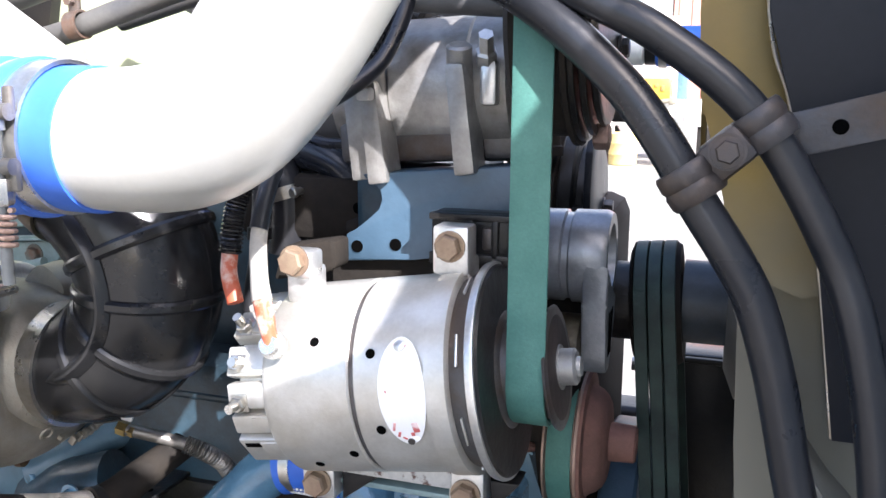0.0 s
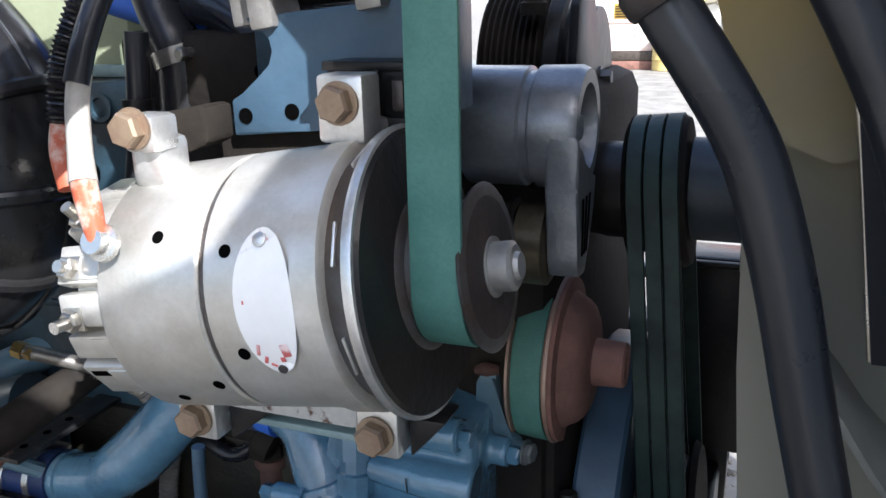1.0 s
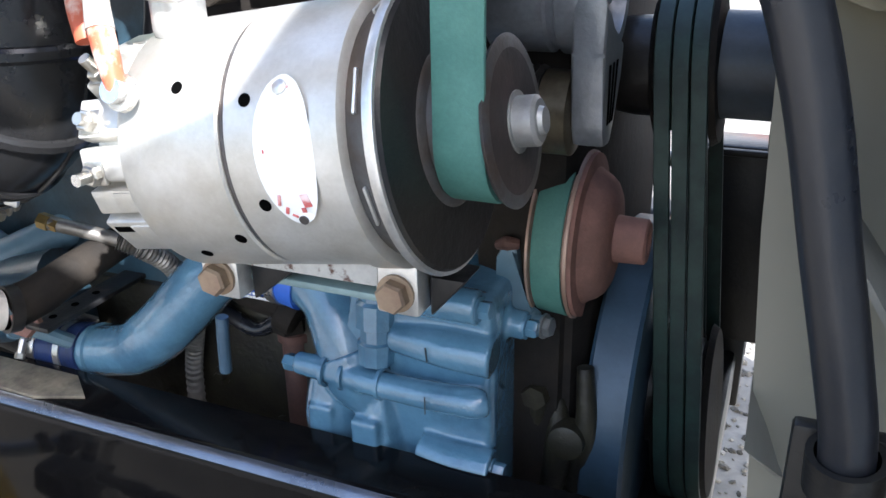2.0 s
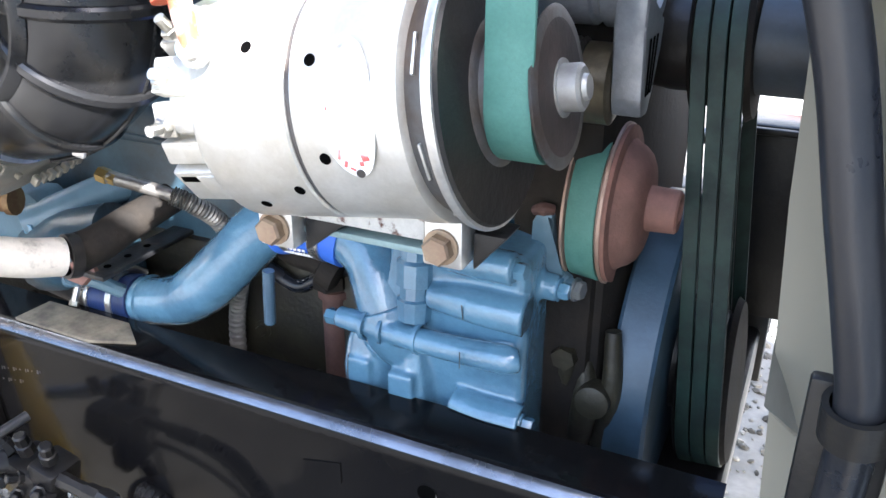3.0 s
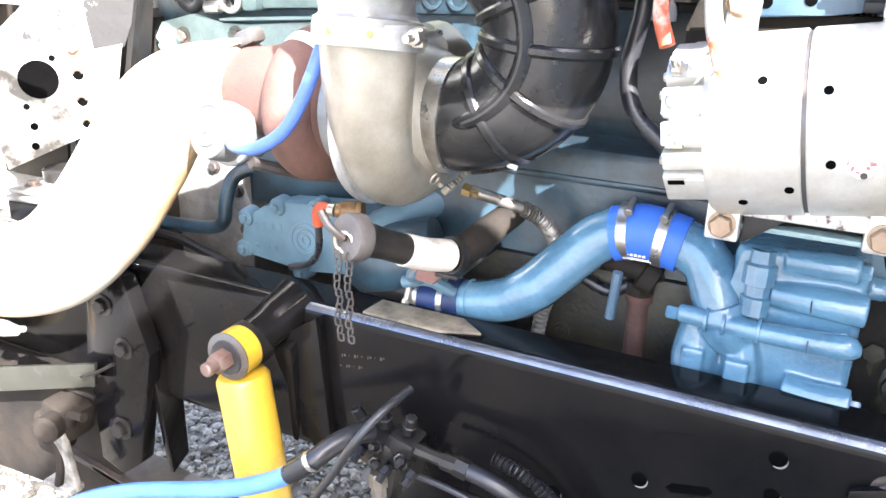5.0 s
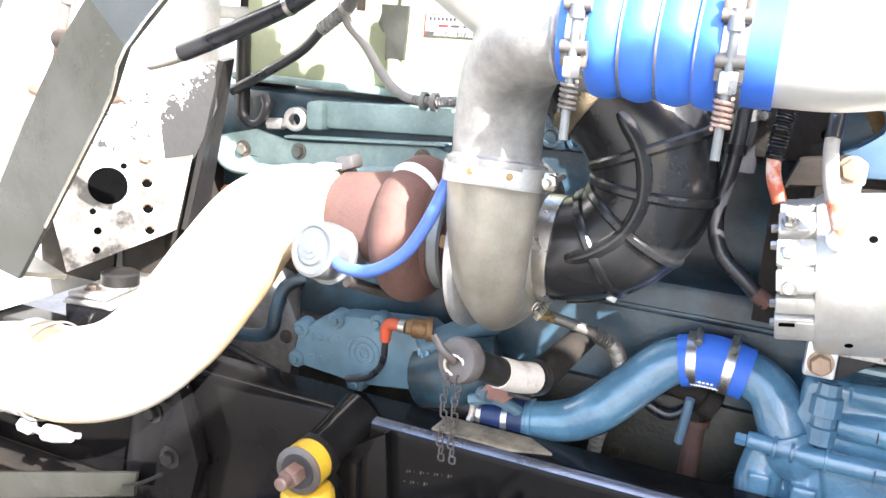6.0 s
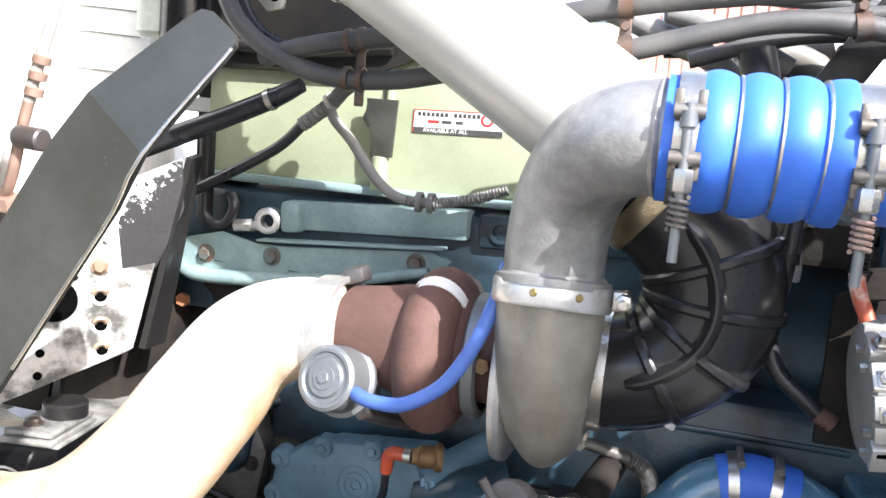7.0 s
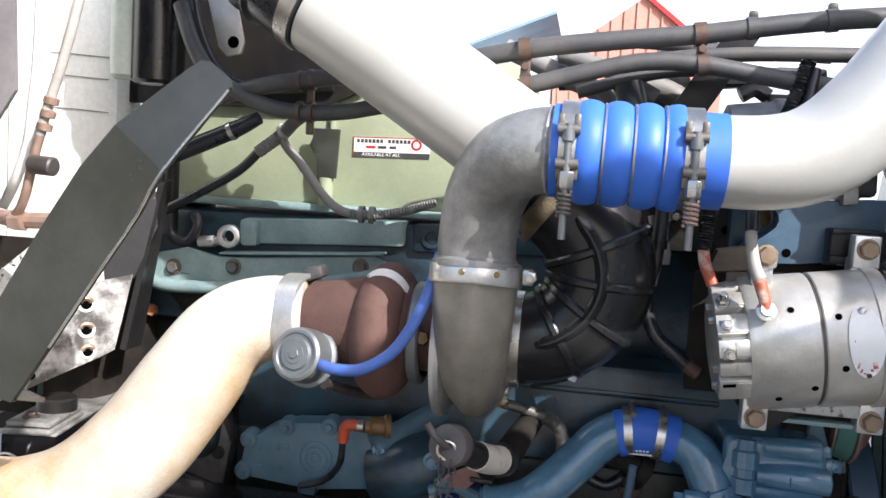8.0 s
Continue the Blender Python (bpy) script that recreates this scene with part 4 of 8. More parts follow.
shield = thing("heat_shield", (-1.05, 0.93, 1.3), "pale teal steel manifold strap with three bolts", "strap")
part("plate", xz([(-1.288, 1.318), (-1.27, 1.298), (-1.22, 1.288), (-1.1, 1.295), (-1.0, 1.305), (-0.84, 1.335), (-0.82, 1.36), (-0.85, 1.372), (-1.08, 1.352), (-1.14, 1.350), (-1.20, 1.362), (-1.27, 1.345)], 0.918, 0.010), TEAL, shield)
part("lip", sweep([(-1.272, 0.910, 1.306), (-1.24, 0.905, 1.293), (-1.16, 0.905, 1.294), (-1.0, 0.905, 1.311), (-0.85, 0.907, 1.342)], [0.008, 0.012, 0.012, 0.011, 0.008], 14), TEAL, shield)
for bx, bz in ((-1.222, 1.325), (-1.107, 1.334), (-0.872, 1.352)):
    part("bolt", hexhead((bx, 0.913, bz), (0, -1, 0), 0.011, 0.010, 0.015), PAINTBOLT, shield, "bolt with worn teal paint")

cover = thing("side_cover", (-0.9, 0.8, 1.0), "blue painted bolted side cover", "cover plate")
part("plate", xz([(-1.038, 0.996), (-1.028, 1.055), (-0.985, 1.085), (-0.945, 1.098), (-0.80, 1.112), (-0.765, 1.09), (-0.77, 1.045), (-0.80, 1.0), (-0.91, 0.985)], 0.83, 0.05, 0.008), BLUEMID, cover)
for bx, bz in ((-1.028, 1.005), (-1.020, 1.060), (-0.955, 1.088), (-0.88, 1.098), (-0.80, 1.008), (-0.915, 0.985)):
    part("boss", lathe([(0, 0.016), (0.022, 0.015), (0.025, 0.013)], (bx, 0.826, bz), (0, -1, 0), 20), BLUEMID, cover)
    part("bolt", hexhead((bx, 0.801, bz), (0, -1, 0), 0.0075, 0.007, 0.0105), BLUEMID, cover)
for r_ in (0.030, 0.020, 0.010):
    part("raised_ring", lathe([(0, r_), (0.002, r_ - 0.001), (0.002, r_ - 0.004), (0, r_ - 0.005)], (-0.903, 0.805, 1.041), (0, -1, 0), 28, False), BLUEMID, cover)
for k, (bx, bz, w_) in enumerate(((-1.00, 1.05, 0.008), (-0.985, 1.052, 0.010), (-0.968, 1.053, 0.007), (-0.954, 1.055, 0.009), (-1.0, 1.015, 0.010), (-0.982, 1.016, 0.012), (-0.964, 1.017, 0.008))):
    part("cast_bar", rbox((bx, 0.8045, bz), (w_, 0.002, 0.012 if k < 4 else 0.008), 0.0008), BLUEMID, cover)
pump2 = thing("side_housing", (-0.72, 0.85, 1.0), "blue painted cast side housing", "housing")
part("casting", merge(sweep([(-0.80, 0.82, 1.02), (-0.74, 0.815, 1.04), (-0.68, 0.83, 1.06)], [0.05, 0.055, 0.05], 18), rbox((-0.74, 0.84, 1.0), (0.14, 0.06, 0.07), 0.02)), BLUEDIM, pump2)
part("oil_pipe", sweep([(-0.805, 0.80, 1.072), (-0.775, 0.825, 1.085), (-0.735, 0.87, 1.104), (-0.69, 0.925, 1.120), (-0.65, 0.97, 1.13)], 0.023, 20), BLUEMID, pump2)
part("pipe_flange", lathe([(-0.004, 0.034), (0.004, 0.035), (0.008, 0.031)], (-0.695, 0.918, 1.118), (-0.62, -0.76, -0.2), 24), BLUEMID, pump2)
part("bolt", hexhead((-0.79, 0.795, 1.072), (0.2, -1, 0), 0.009, 0.010, 0.014), BLUE, pump2)
part("bolt", hexhead((-0.70, 0.765, 1.075), (0, -1, 0), 0.009, 0.01, 0.014), BLUE, pump2)
bent = thing("vent_tube", (-1.2, 0.88, 1.0), "blue-black bent steel vent tube beside the side cover", "tube")
part("tube", sweep([(-1.40, 0.88, 0.985), (-1.25, 0.86, 0.995), (-1.15, 0.852, 1.005), (-1.112, 0.852, 1.022), (-1.105, 0.855, 1.06), (-1.096, 0.868, 1.10), (-1.07, 0.89, 1.115), (-1.02, 0.91, 1.115)], 0.0125, 14), BLUEDIM, bent)
part("lower_tube", sweep([(-1.36, 0.84, 0.97), (-1.22, 0.83, 0.985), (-1.12, 0.83, 0.965), (-1.05, 0.84, 0.94)], 0.009, 10), BLACK, bent)
bell = thing("bell_housing", (-1.25, 0.98, 1.05), "grey cast clutch bell housing with a bolted rim", "housing")
part("rim", xz([(-1.34, 0.88), (-1.13, 0.88), (-1.11, 1.0), (-1.15, 1.09), (-1.24, 1.12), (-1.34, 1.10)], 0.965, 0.05, 0.008), CASTGREY, bell)
for bx, bz in ((-1.15, 1.05), (-1.20, 1.09), (-1.135, 0.98)):
    part("bolt", hexhead((bx, 0.938, bz), (0, -1, 0), 0.010, 0.009, 0.013), DULLSTEEL, bell)
sensor = thing("sensor_plug", (-0.84, 0.765, 1.1), "orange-red sensor plug on a brass sender", "sensor")
part("boot", sweep([(-0.818, 0.752, 1.122), (-0.832, 0.752, 1.122), (-0.840, 0.754, 1.114), (-0.843, 0.756, 1.092)], [0.009, 0.0095, 0.0095, 0.008], 14), REDPLUG, sensor)
part("ring", lathe([(0, 0.010), (0.010, 0.010)], (-0.818, 0.752, 1.122), (1, 0, 0), 16), STEEL, sensor)
part("sender", lathe([(0, 0.010), (0.008, 0.012), (0.010, 0.015), (0.030, 0.015), (0.032, 0.019), (0.040, 0.019)], (-0.808, 0.753, 1.122), (1, 0.35, 0), 12), OLDBRASS, sensor)
part("wire", sweep([(-0.843, 0.757, 1.092), (-0.85, 0.765, 1.05), (-0.88, 0.78, 1.015), (-0.92, 0.785, 1.0)], 0.0055, 10), RUBBER, sensor)

filler = thing("oil_filler", (-0.62, 0.6, 1.13), "oil filler tube with a grey cap and hanging chain", "oil filler")
capn = Vector((-0.35, -1, 0.25)).normalized()
capc = Vector((-0.641, 0.528, 1.182))
cap_ = part("cap", lathe([(-0.018, 0.027), (-0.002, 0.028), (0.002, 0.026), (0.004, 0.018), (0.003, 0.008)], capc, capn, 32), surf("grey_cap", (0.13, 0.12, 0.115), 0.55, 0.3, (0.09, 0.08, 0.075), 20, 200, 0.2), filler, "dull grey cap")
part("ring", sweep([capc + Vector((0.012 * math.cos(a), -0.006, 0.012 * math.sin(a) - 0.004)) for a in [k * math.pi / 5 for k in range(10)]], 0.0022, 8, 2, closed=True), STEEL, cap_)
part("handle", sweep([capc + Vector((0, -0.006, 0.0)), capc + Vector((-0.014, -0.012, 0.014)), capc + Vector((-0.026, -0.012, 0.030))], 0.005, 10), DULLSTEEL, cap_)
part("neck", sweep([capc - capn * 0.015, (-0.622, 0.58, 1.16), (-0.61, 0.61, 1.145)], [0.021, 0.018, 0.019], 18), BLACK, filler)
# Pale patches over black put the sunlit spot of the neck into the colour.
part("neck_sleeve", sweep([(-0.613, 0.603, 1.148), (-0.60, 0.64, 1.132), (-0.588, 0.672, 1.122)], [0.020, 0.0205, 0.0205], 18), surf("sunlit_neck_patch", (0.60, 0.57, 0.51), 0.55, 0.0, (0.030, 0.028, 0.025), 14, 160, 0.2, 0.34, sharp=0.12), filler, "black neck with its sunlit spot painted pale")
part("neck_clamp", lathe([(-0.006, 0.0205), (-0.006, 0.024), (0.006, 0.024), (0.006, 0.0205)], (-0.585, 0.680, 1.120), (0.3, 0.9, -0.2), 24, False), BLACK, filler)
for k in range(12):
    for side in (-1, 1):
        c = capc + Vector((side * 0.007 + 0.002 * math.sin(k * 1.3), -0.01, -0.018 - 0.0092 * k))
        a0 = (Vector((1, 0, 0)) if k % 2 else Vector((0.2, 1, 0))).normalized()
        part("chain_link", sweep([c + a0 * 0.0032 + Vector((0, 0, 0.004)), c + a0 * 0.0032 - Vector((0, 0, 0.004)), c - a0 * 0.0032 - Vector((0, 0, 0.004)), c - a0 * 0.0032 + Vector((0, 0, 0.004))], 0.0012, 5, 2, closed=True), DULLSTEEL, filler)
arms = thing("support_arms", (-0.62, 0.73, 1.05), "black steel brackets and strap beside the block", "bracket")
part("collar", sweep([(-0.584, 0.685, 1.120), (-0.576, 0.71, 1.124), (-0.566, 0.745, 1.135), (-0.55, 0.80, 1.15)], [0.022, 0.021, 0.020, 0.018], 16), DARK, arms)
part("cover_plate", sheet([(-0.68, 0.735, 1.05), (-0.672, 0.74, 1.066), (-0.635, 0.74, 1.085), (-0.62, 0.735, 1.07), (-0.64, 0.73, 1.05)], 0.006), RUSTHUB, arms, "rusty plate")
part("strap", rbox((-0.618, 0.838, 1.066), (0.034, 0.22, 0.006), 0.0015), WORNBLACK, arms, "worn black strap with holes")
for k in range(3):
    part("strap_hole", lathe([(0, 0.0045), (0.0006, 0.0045)], (-0.618, 0.752 + 0.032 * k, 1.0695), (0, 0, 1), 12), HOLE, arms)
part("lug", merge(lathe([(-0.010, 0.011), (0.010, 0.011), (0.010, 0.005), (-0.010, 0.005)], (-0.672, 0.745, 1.050), (1, -0.6, 0.2), 18, False), sweep([(-0.70, 0.76, 1.03), (-0.66, 0.76, 1.04), (-0.63, 0.78, 1.02)], 0.009, 10)), BLUEMID, arms, "blue painted lug")
flex = thing("oil_drain_line", (-0.5, 0.76, 1.1), "steel oil line with a braided flexible section", "oil line")
part("fitting", lathe([(0, 0.009), (0.012, 0.009), (0.013, 0.007), (0.022, 0.007)], (-0.608, 0.756, 1.184), (1, 0.1, -0.25), 6), BRASS, flex)
part("pipe", sweep([(-0.60, 0.757, 1.182), (-0.565, 0.77, 1.172), (-0.535, 0.785, 1.160)], 0.008, 12), BRAIDSTEEL, flex)
part("braid", sweep([(-0.535, 0.785, 1.160), (-0.515, 0.797, 1.147), (-0.504, 0.82, 1.122), (-0.50, 0.838, 1.085)], lambda s: 0.0105 + 0.0012 * math.sin(s * 150), 12, 30), BRAIDSTEEL, flex)
part("lower_tube", sweep([(-0.500, 0.838, 1.09), (-0.508, 0.850, 1.03), (-0.525, 0.855, 0.965), (-0.532, 0.855, 0.86)], lambda s: 0.0105 + 0.0009 * math.sin(s * 190), 12, 30), GREYHOSE, flex)

coolant = thing("coolant_pipe", (-0.5, 0.8, 1.0), "glossy blue painted coolant pipe with blue hose joints", "coolant pipe")
CP = [(-0.668, 0.80, 0.996), (-0.61, 0.80, 1.003), (-0.556, 0.80, 1.018), (-0.522, 0.80, 1.041), (-0.494, 0.807, 1.068), (-0.450, 0.820, 1.115), (-0.422, 0.826, 1.133), (-0.39, 0.828, 1.140)]
part("pipe", sweep(CP, [0.0285, 0.0295, 0.032, 0.0335, 0.0335, 0.0335, 0.0335, 0.0335], 28), BLUE, coolant)
part("pipe_bead", lathe([(-0.005, 0.0285), (-0.003, 0.0325), (0.003, 0.0325), (0.005, 0.0285)], (-0.612, 0.80, 1.003), (1, 0, 0.15), 28, False), BLUE, coolant)
part("elbow", sweep([(-0.35, 0.828, 1.136), (-0.325, 0.826, 1.132), (-0.298, 0.818, 1.119), (-0.280, 0.808, 1.090), (-0.262, 0.80, 1.045)], [0.0325, 0.0325, 0.0325, 0.034, 0.036], 28), BLUE, coolant)
joint = part("hose_joint", sweep([(-0.420, 0.826, 1.133), (-0.380, 0.828, 1.141), (-0.330, 0.828, 1.132)], 0.0365, 32), SILICONE, coolant, "blue silicone hose joint")
for cx, cz, ang in ((-0.403, 1.1385, 0.12), (-0.356, 1.1375, -0.12)):
    worm_clamp(joint, (cx, 0.828, cz), (1, 0, ang), 0.0370, width=0.013, out=(0.1, -0.3, 1))
for k in range(11):
    x_ = -0.400 + 0.0034 * k
    part("print_bar", xz([(x_, 1.1105), (x_ + 0.0028, 1.1105), (x_ + 0.0028, 1.1130 + 0.0008 * (k % 2)), (x_, 1.1130)], 0.8010, 0.0006), LABEL_WHITE, joint)
for k in range(5):
    x_ = -0.396 + 0.0054 * k
    part("print_bar", xz([(x_, 1.1168), (x_ + 0.0036, 1.1168), (x_ + 0.0036, 1.1196), (x_, 1.1196)], 0.7975, 0.0006), LABEL_WHITE, joint)
joint = part("hose_joint", sweep([(-0.700, 0.80, 0.993), (-0.67, 0.80, 0.995), (-0.622, 0.80, 1.001)], 0.0325, 28), NAVY, coolant, "navy rubber hose joint")
worm_clamp(joint, (-0.690, 0.80, 0.9935), (1, 0, 0.05), 0.033, width=0.011, out=(-0.2, -0.8, 0.5))
worm_clamp(joint, (-0.648, 0.80, 0.997), (1, 0, 0.1), 0.033, width=0.009, out=(0, 0.6, 0.8))
part("stub", sweep([(-0.78, 0.81, 1.0), (-0.70, 0.80, 0.998)], 0.027, 20), BLACK, coolant)
dip = solid("drain_rod", sweep([(-0.395, 0.764, 1.105), (-0.397, 0.764, 1.08), (-0.401, 0.766, 1.040)], 0.0065, 12), BLUESTEEL, "short blue-grey drain tube", "tube")
back = thing("starter_cables", (-0.4, 0.88, 0.95), "rusty tube and dark cable behind the coolant pipe", "tube")
part("tube", merge(sweep([(-0.387, 0.875, 1.09), (-0.388, 0.875, 1.04), (-0.39, 0.875, 0.86)], 0.0155, 16), lathe([(-0.006, 0.0155), (-0.005, 0.020), (0.005, 0.020), (0.006, 0.0155)], (-0.388, 0.875, 1.03), (0, 0, 1), 18, False)), RUST, back)
part("elbow_fitting", merge(sweep([(-0.455, 0.85, 1.105), (-0.42, 0.848, 1.088), (-0.388, 0.85, 1.082), (-0.372, 0.855, 1.066)], 0.0175, 14), lathe([(-0.012, 0.020), (-0.010, 0.024), (0.010, 0.024), (0.012, 0.020)], (-0.374, 0.852, 1.072), (1, 0.1, -0.5), 16), lathe([(-0.010, 0.016), (-0.008, 0.021), (0.008, 0.021), (0.010, 0.016)], (-0.388, 0.868, 1.048), (0, 0, 1), 6)), DARK, back)
part("cable", sweep([(-0.47, 0.86, 1.05), (-0.43, 0.86, 1.035), (-0.40, 0.865, 1.05), (-0.36, 0.87, 1.07)], 0.009, 12), RUBBER, back)

# oil pump / front gear cover
gear = thing("oil_cooler_housing", (-0.21, 0.8, 0.95), "glossy light blue painted cast pump housing with ribs", "pump housing")
fused("casting", merge(rbox((-0.190, 0.851, 1.00), (0.148, 0.130, 0.32), 0.010, None, 2), rbox((-0.294, 0.784, 0.955), (0.028, 0.03, 0.13), 0.003), rbox((-0.240, 0.775, 0.950), (0.030, 0.03, 0.14), 0.003),
                       sweep([(-0.292, 0.806, 1.06), (-0.294, 0.800, 1.00), (-0.288, 0.802, 0.92)], [0.022, 0.031, 0.032], 20),
                       sweep([(-0.240, 0.793, 1.05), (-0.234, 0.786, 1.0), (-0.225, 0.786, 0.91)], [0.017, 0.023, 0.028], 8),
                       rbox((-0.262, 0.845, 1.00), (0.05, 0.05, 0.14), 0.004),
                       sweep([(-0.318, 0.775, 1.0635), (-0.28, 0.774, 1.062), (-0.2, 0.769, 1.062), (-0.13, 0.769, 1.064), (-0.116, 0.774, 1.065)], [0.0115, 0.0128, 0.0132, 0.0150, 0.011], 20),
                       sweep([(-0.186, 0.782, 0.990), (-0.15, 0.777, 0.988), (-0.112, 0.777, 0.988)], [0.019, 0.020, 0.0205], 20),
                       sweep([(-0.205, 0.795, 1.148), (-0.16, 0.787, 1.152), (-0.128, 0.787, 1.152)], [0.014, 0.0165, 0.0165], 18),
                       sweep([(-0.215, 0.79, 1.106), (-0.16, 0.782, 1.108), (-0.114, 0.784, 1.106)], [0.016, 0.019, 0.020], 18),
                       sweep([(-0.14, 0.835, 1.118), (-0.098, 0.832, 1.117)], 0.014, 16, 3),
                       slab([(-0.255, 1.155), (-0.225, 1.16), (-0.21, 1.10), (-0.24, 1.082), (-0.268, 1.095)], (0, 0.80, 0), (1, 0, 0), (0, 0, 1), 0.03, 0.002),
                       sweep([(-0.272, 0.80, 1.075), (-0.26, 0.797, 1.05), (-0.245, 0.80, 1.03)], [0.036, 0.036, 0.03], 20)), BLUE, gear, grid=0.0022, rounds=4)
part("gallery_plug", hexhead((-0.318, 0.775, 1.0615), (-1, 0.05, 0), 0.009, 0.014), BLUE, gear)
for q_ in ([(-0.166, 0.795, 0.93), (-0.166, 0.795, 0.968)], [(-0.165, 0.795, 1.008), (-0.166, 0.794, 1.044)], [(-0.168, 0.7505, 1.054), (-0.168, 0.7505, 1.072)], [(-0.171, 0.7645, 1.100), (-0.172, 0.7635, 1.115)]):
    part("gasket_seam", sweep(q_, 0.0007, 6, 3), BLUEDIM, gear)
for cx_, cr in ((-0.283, 0.0155), (-0.262, 0.0155), (-0.222, 0.0165)):
    part("gallery_collar", lathe([(-0.0025, cr - 0.002), (-0.0018, cr + 0.0005), (0.0018, cr + 0.0005), (0.0025, cr - 0.002)], (cx_, 0.7725, 1.0622), (1, -0.02, 0), 20, False), BLUE, gear)
part("sensor_body", merge(lathe([(0, 0.017), (0.022, 0.019), (0.024, 0.016), (0.036, 0.016), (0.038, 0.020), (0.062, 0.020), (0.065, 0.016), (0.08, 0.015)], (-0.232, 0.782, 1.078), (0, 0.1, 1), 10)), BLUE, gear)
for bx, by, bz, d in ((-0.112, 0.777, 0.988, (1, 0, 0)), (-0.128, 0.785, 1.152, (1, -0.1, 0)), (-0.098, 0.830, 1.117, (1, -0.1, 0))):
    part("bolt", hexhead((bx, by, bz), d, 0.009, 0.012, 0.012), BLUE, gear)

# ---- alternator and its drive ----
AC = Vector((-0.2, 0.641, 1.339))
NOSE = Matrix.Translation(AC) @ turn(0, -8.5, 0) @ Matrix.Translation(-AC)
alt = thing("alternator", (-0.2, 0.641, 1.25), "large silver cast alternator with an oval name plate", "alternator")


def around(x, ang, r):
    """A point on the alternator's shell: ang in degrees above the side that faces out."""
    return Vector((x, AC.y - r * math.cos(radians(ang)), AC.z + r * math.sin(radians(ang))))


part("rear_housing", lathe([(-0.086, 0.070), (-0.084, 0.082), (-0.078, 0.086), (-0.004, 0.086), (-0.0025, 0.0845)], AC, (1, 0, 0), 64), ALU, alt, m=NOSE)
part("stator_band", lathe([(-0.005, 0.0835), (0.004, 0.0835)], AC, (1, 0, 0), 64), DULLSTEEL, alt, m=NOSE)
part("front_housing", lathe([(0.0015, 0.0845), (0.003, 0.086), (0.063, 0.086), (0.064, 0.0885), (0.081, 0.0885), (0.0825, 0.085), (0.0825, 0.06)], AC, (1, 0, 0), 64), ALU, alt, m=NOSE)
part("fan_spider", lathe([(0.0825, 0.081), (0.090, 0.083), (0.097, 0.086), (0.097, 0.05)], AC, (1, 0, 0), 48), DULLSTEEL, alt, m=NOSE)
for k in range(8):
    a = radians(45 * k + 28)
    part("fan_slot", rbox(AC + Vector((0.090, -0.0835 * math.cos(a), 0.0835 * math.sin(a))), (0.0022, 0.0034, 0.026), 0.001, turn(-45 * k - 28, 0, 0)), ALU_FACE, alt, m=NOSE)
part("fan_plate", lathe([(0.097, 0.087), (0.099, 0.0920), (0.103, 0.0932), (0.1055, 0.0925), (0.106, 0.09)], AC, (1, 0, 0), 64), ALU_FACE, alt, "bright fan plate rim", m=NOSE)
part("fan_face", lathe([(0.1056, 0.0905), (0.1085, 0.0885), (0.109, 0.075), (0.110, 0.056), (0.110, 0.03)], AC, (1, 0, 0), 64), BLACK, alt, m=NOSE)
pul = part("pulley", lathe([(0.108, 0.049), (0.110, 0.050), (0.1115, 0.048), (0.113, 0.0425), (0.1475, 0.0425), (0.1490, 0.0515), (0.1510, 0.0525), (0.1525, 0.050), (0.152, 0.02)], AC, (1, 0, 0), 48), DULLSTEEL, alt, m=NOSE)
part("pulley_face", lathe([(0.1522, 0.045), (0.1532, 0.040), (0.1535, 0.018)], AC, (1, 0, 0), 40), surf("brown_black_iron", (0.055, 0.038, 0.032), 0.6, 0.2, (0.03, 0.024, 0.022), 16, 240, 0.2), pul, m=NOSE)
part("nut", merge(lathe([(0.150, 0.019), (0.1545, 0.019)], AC, (1, 0, 0), 28), lathe([(0.151, 0.0155), (0.166, 0.0155), (0.168, 0.013)], AC, (1, 0, 0), 28), lathe([(0.168, 0.009), (0.171, 0.008)], AC, (1, 0, 0), 16)), CASTGREY, alt, "dull bright shaft nut", m=NOSE)
# rear end plate with terminals
part("end_plate", lathe([(-0.120, 0.050), (-0.119, 0.062), (-0.115, 0.068), (-0.082, 0.070)], AC, (1, 0, 0), 48), ALU, alt, m=NOSE)
for ang, h, w in ((54, 0.028, 0.036), (28, 0.026, 0.038), (6, 0.022, 0.038), (-13, 0.018, 0.038), (-36, 0.034, 0.040), (80, 0.03, 0.034)):
    pad = part("rectifier_pad", rbox(around(-0.2 - 0.102, ang, 0.0725), (w, 0.014, h), 0.002, turn(-ang, 0, 0)), ALU, alt, m=NOSE)
    part("pad_rib", rbox(around(-0.2 - 0.092, ang, 0.0798), (0.018, 0.002, h * 0.8), 0.0006, turn(-ang, 0, 0)), ALU, pad, m=NOSE)
for ang, big in ((50, 1), (26, 0), (2, 1)):
    out_ = around(0, ang, 1.0) - Vector((0, AC.y, AC.z))
    c = around(-0.2 - 0.109, ang, 0.0792)
    part("terminal", merge(rbox(c, (0.016, 0.004, 0.016), 0.001, turn(-ang, 0, 0)), lathe([(0, 0.0075), (0.007, 0.0075), (0.008, 0.0062)], c, out_, 6), lathe([(0.006, 0.0042), (0.018 if big else 0.012, 0.0042)], c, out_, 12)), STEEL, alt, "bright terminal stud and nut", m=NOSE)
for ang in (62, 40, -20, -50):
    part("tie_bolt", hexhead(around(-0.2 - 0.119, ang, 0.060), (-1, 0, 0), 0.005, 0.008), STEEL, alt, m=NOSE)
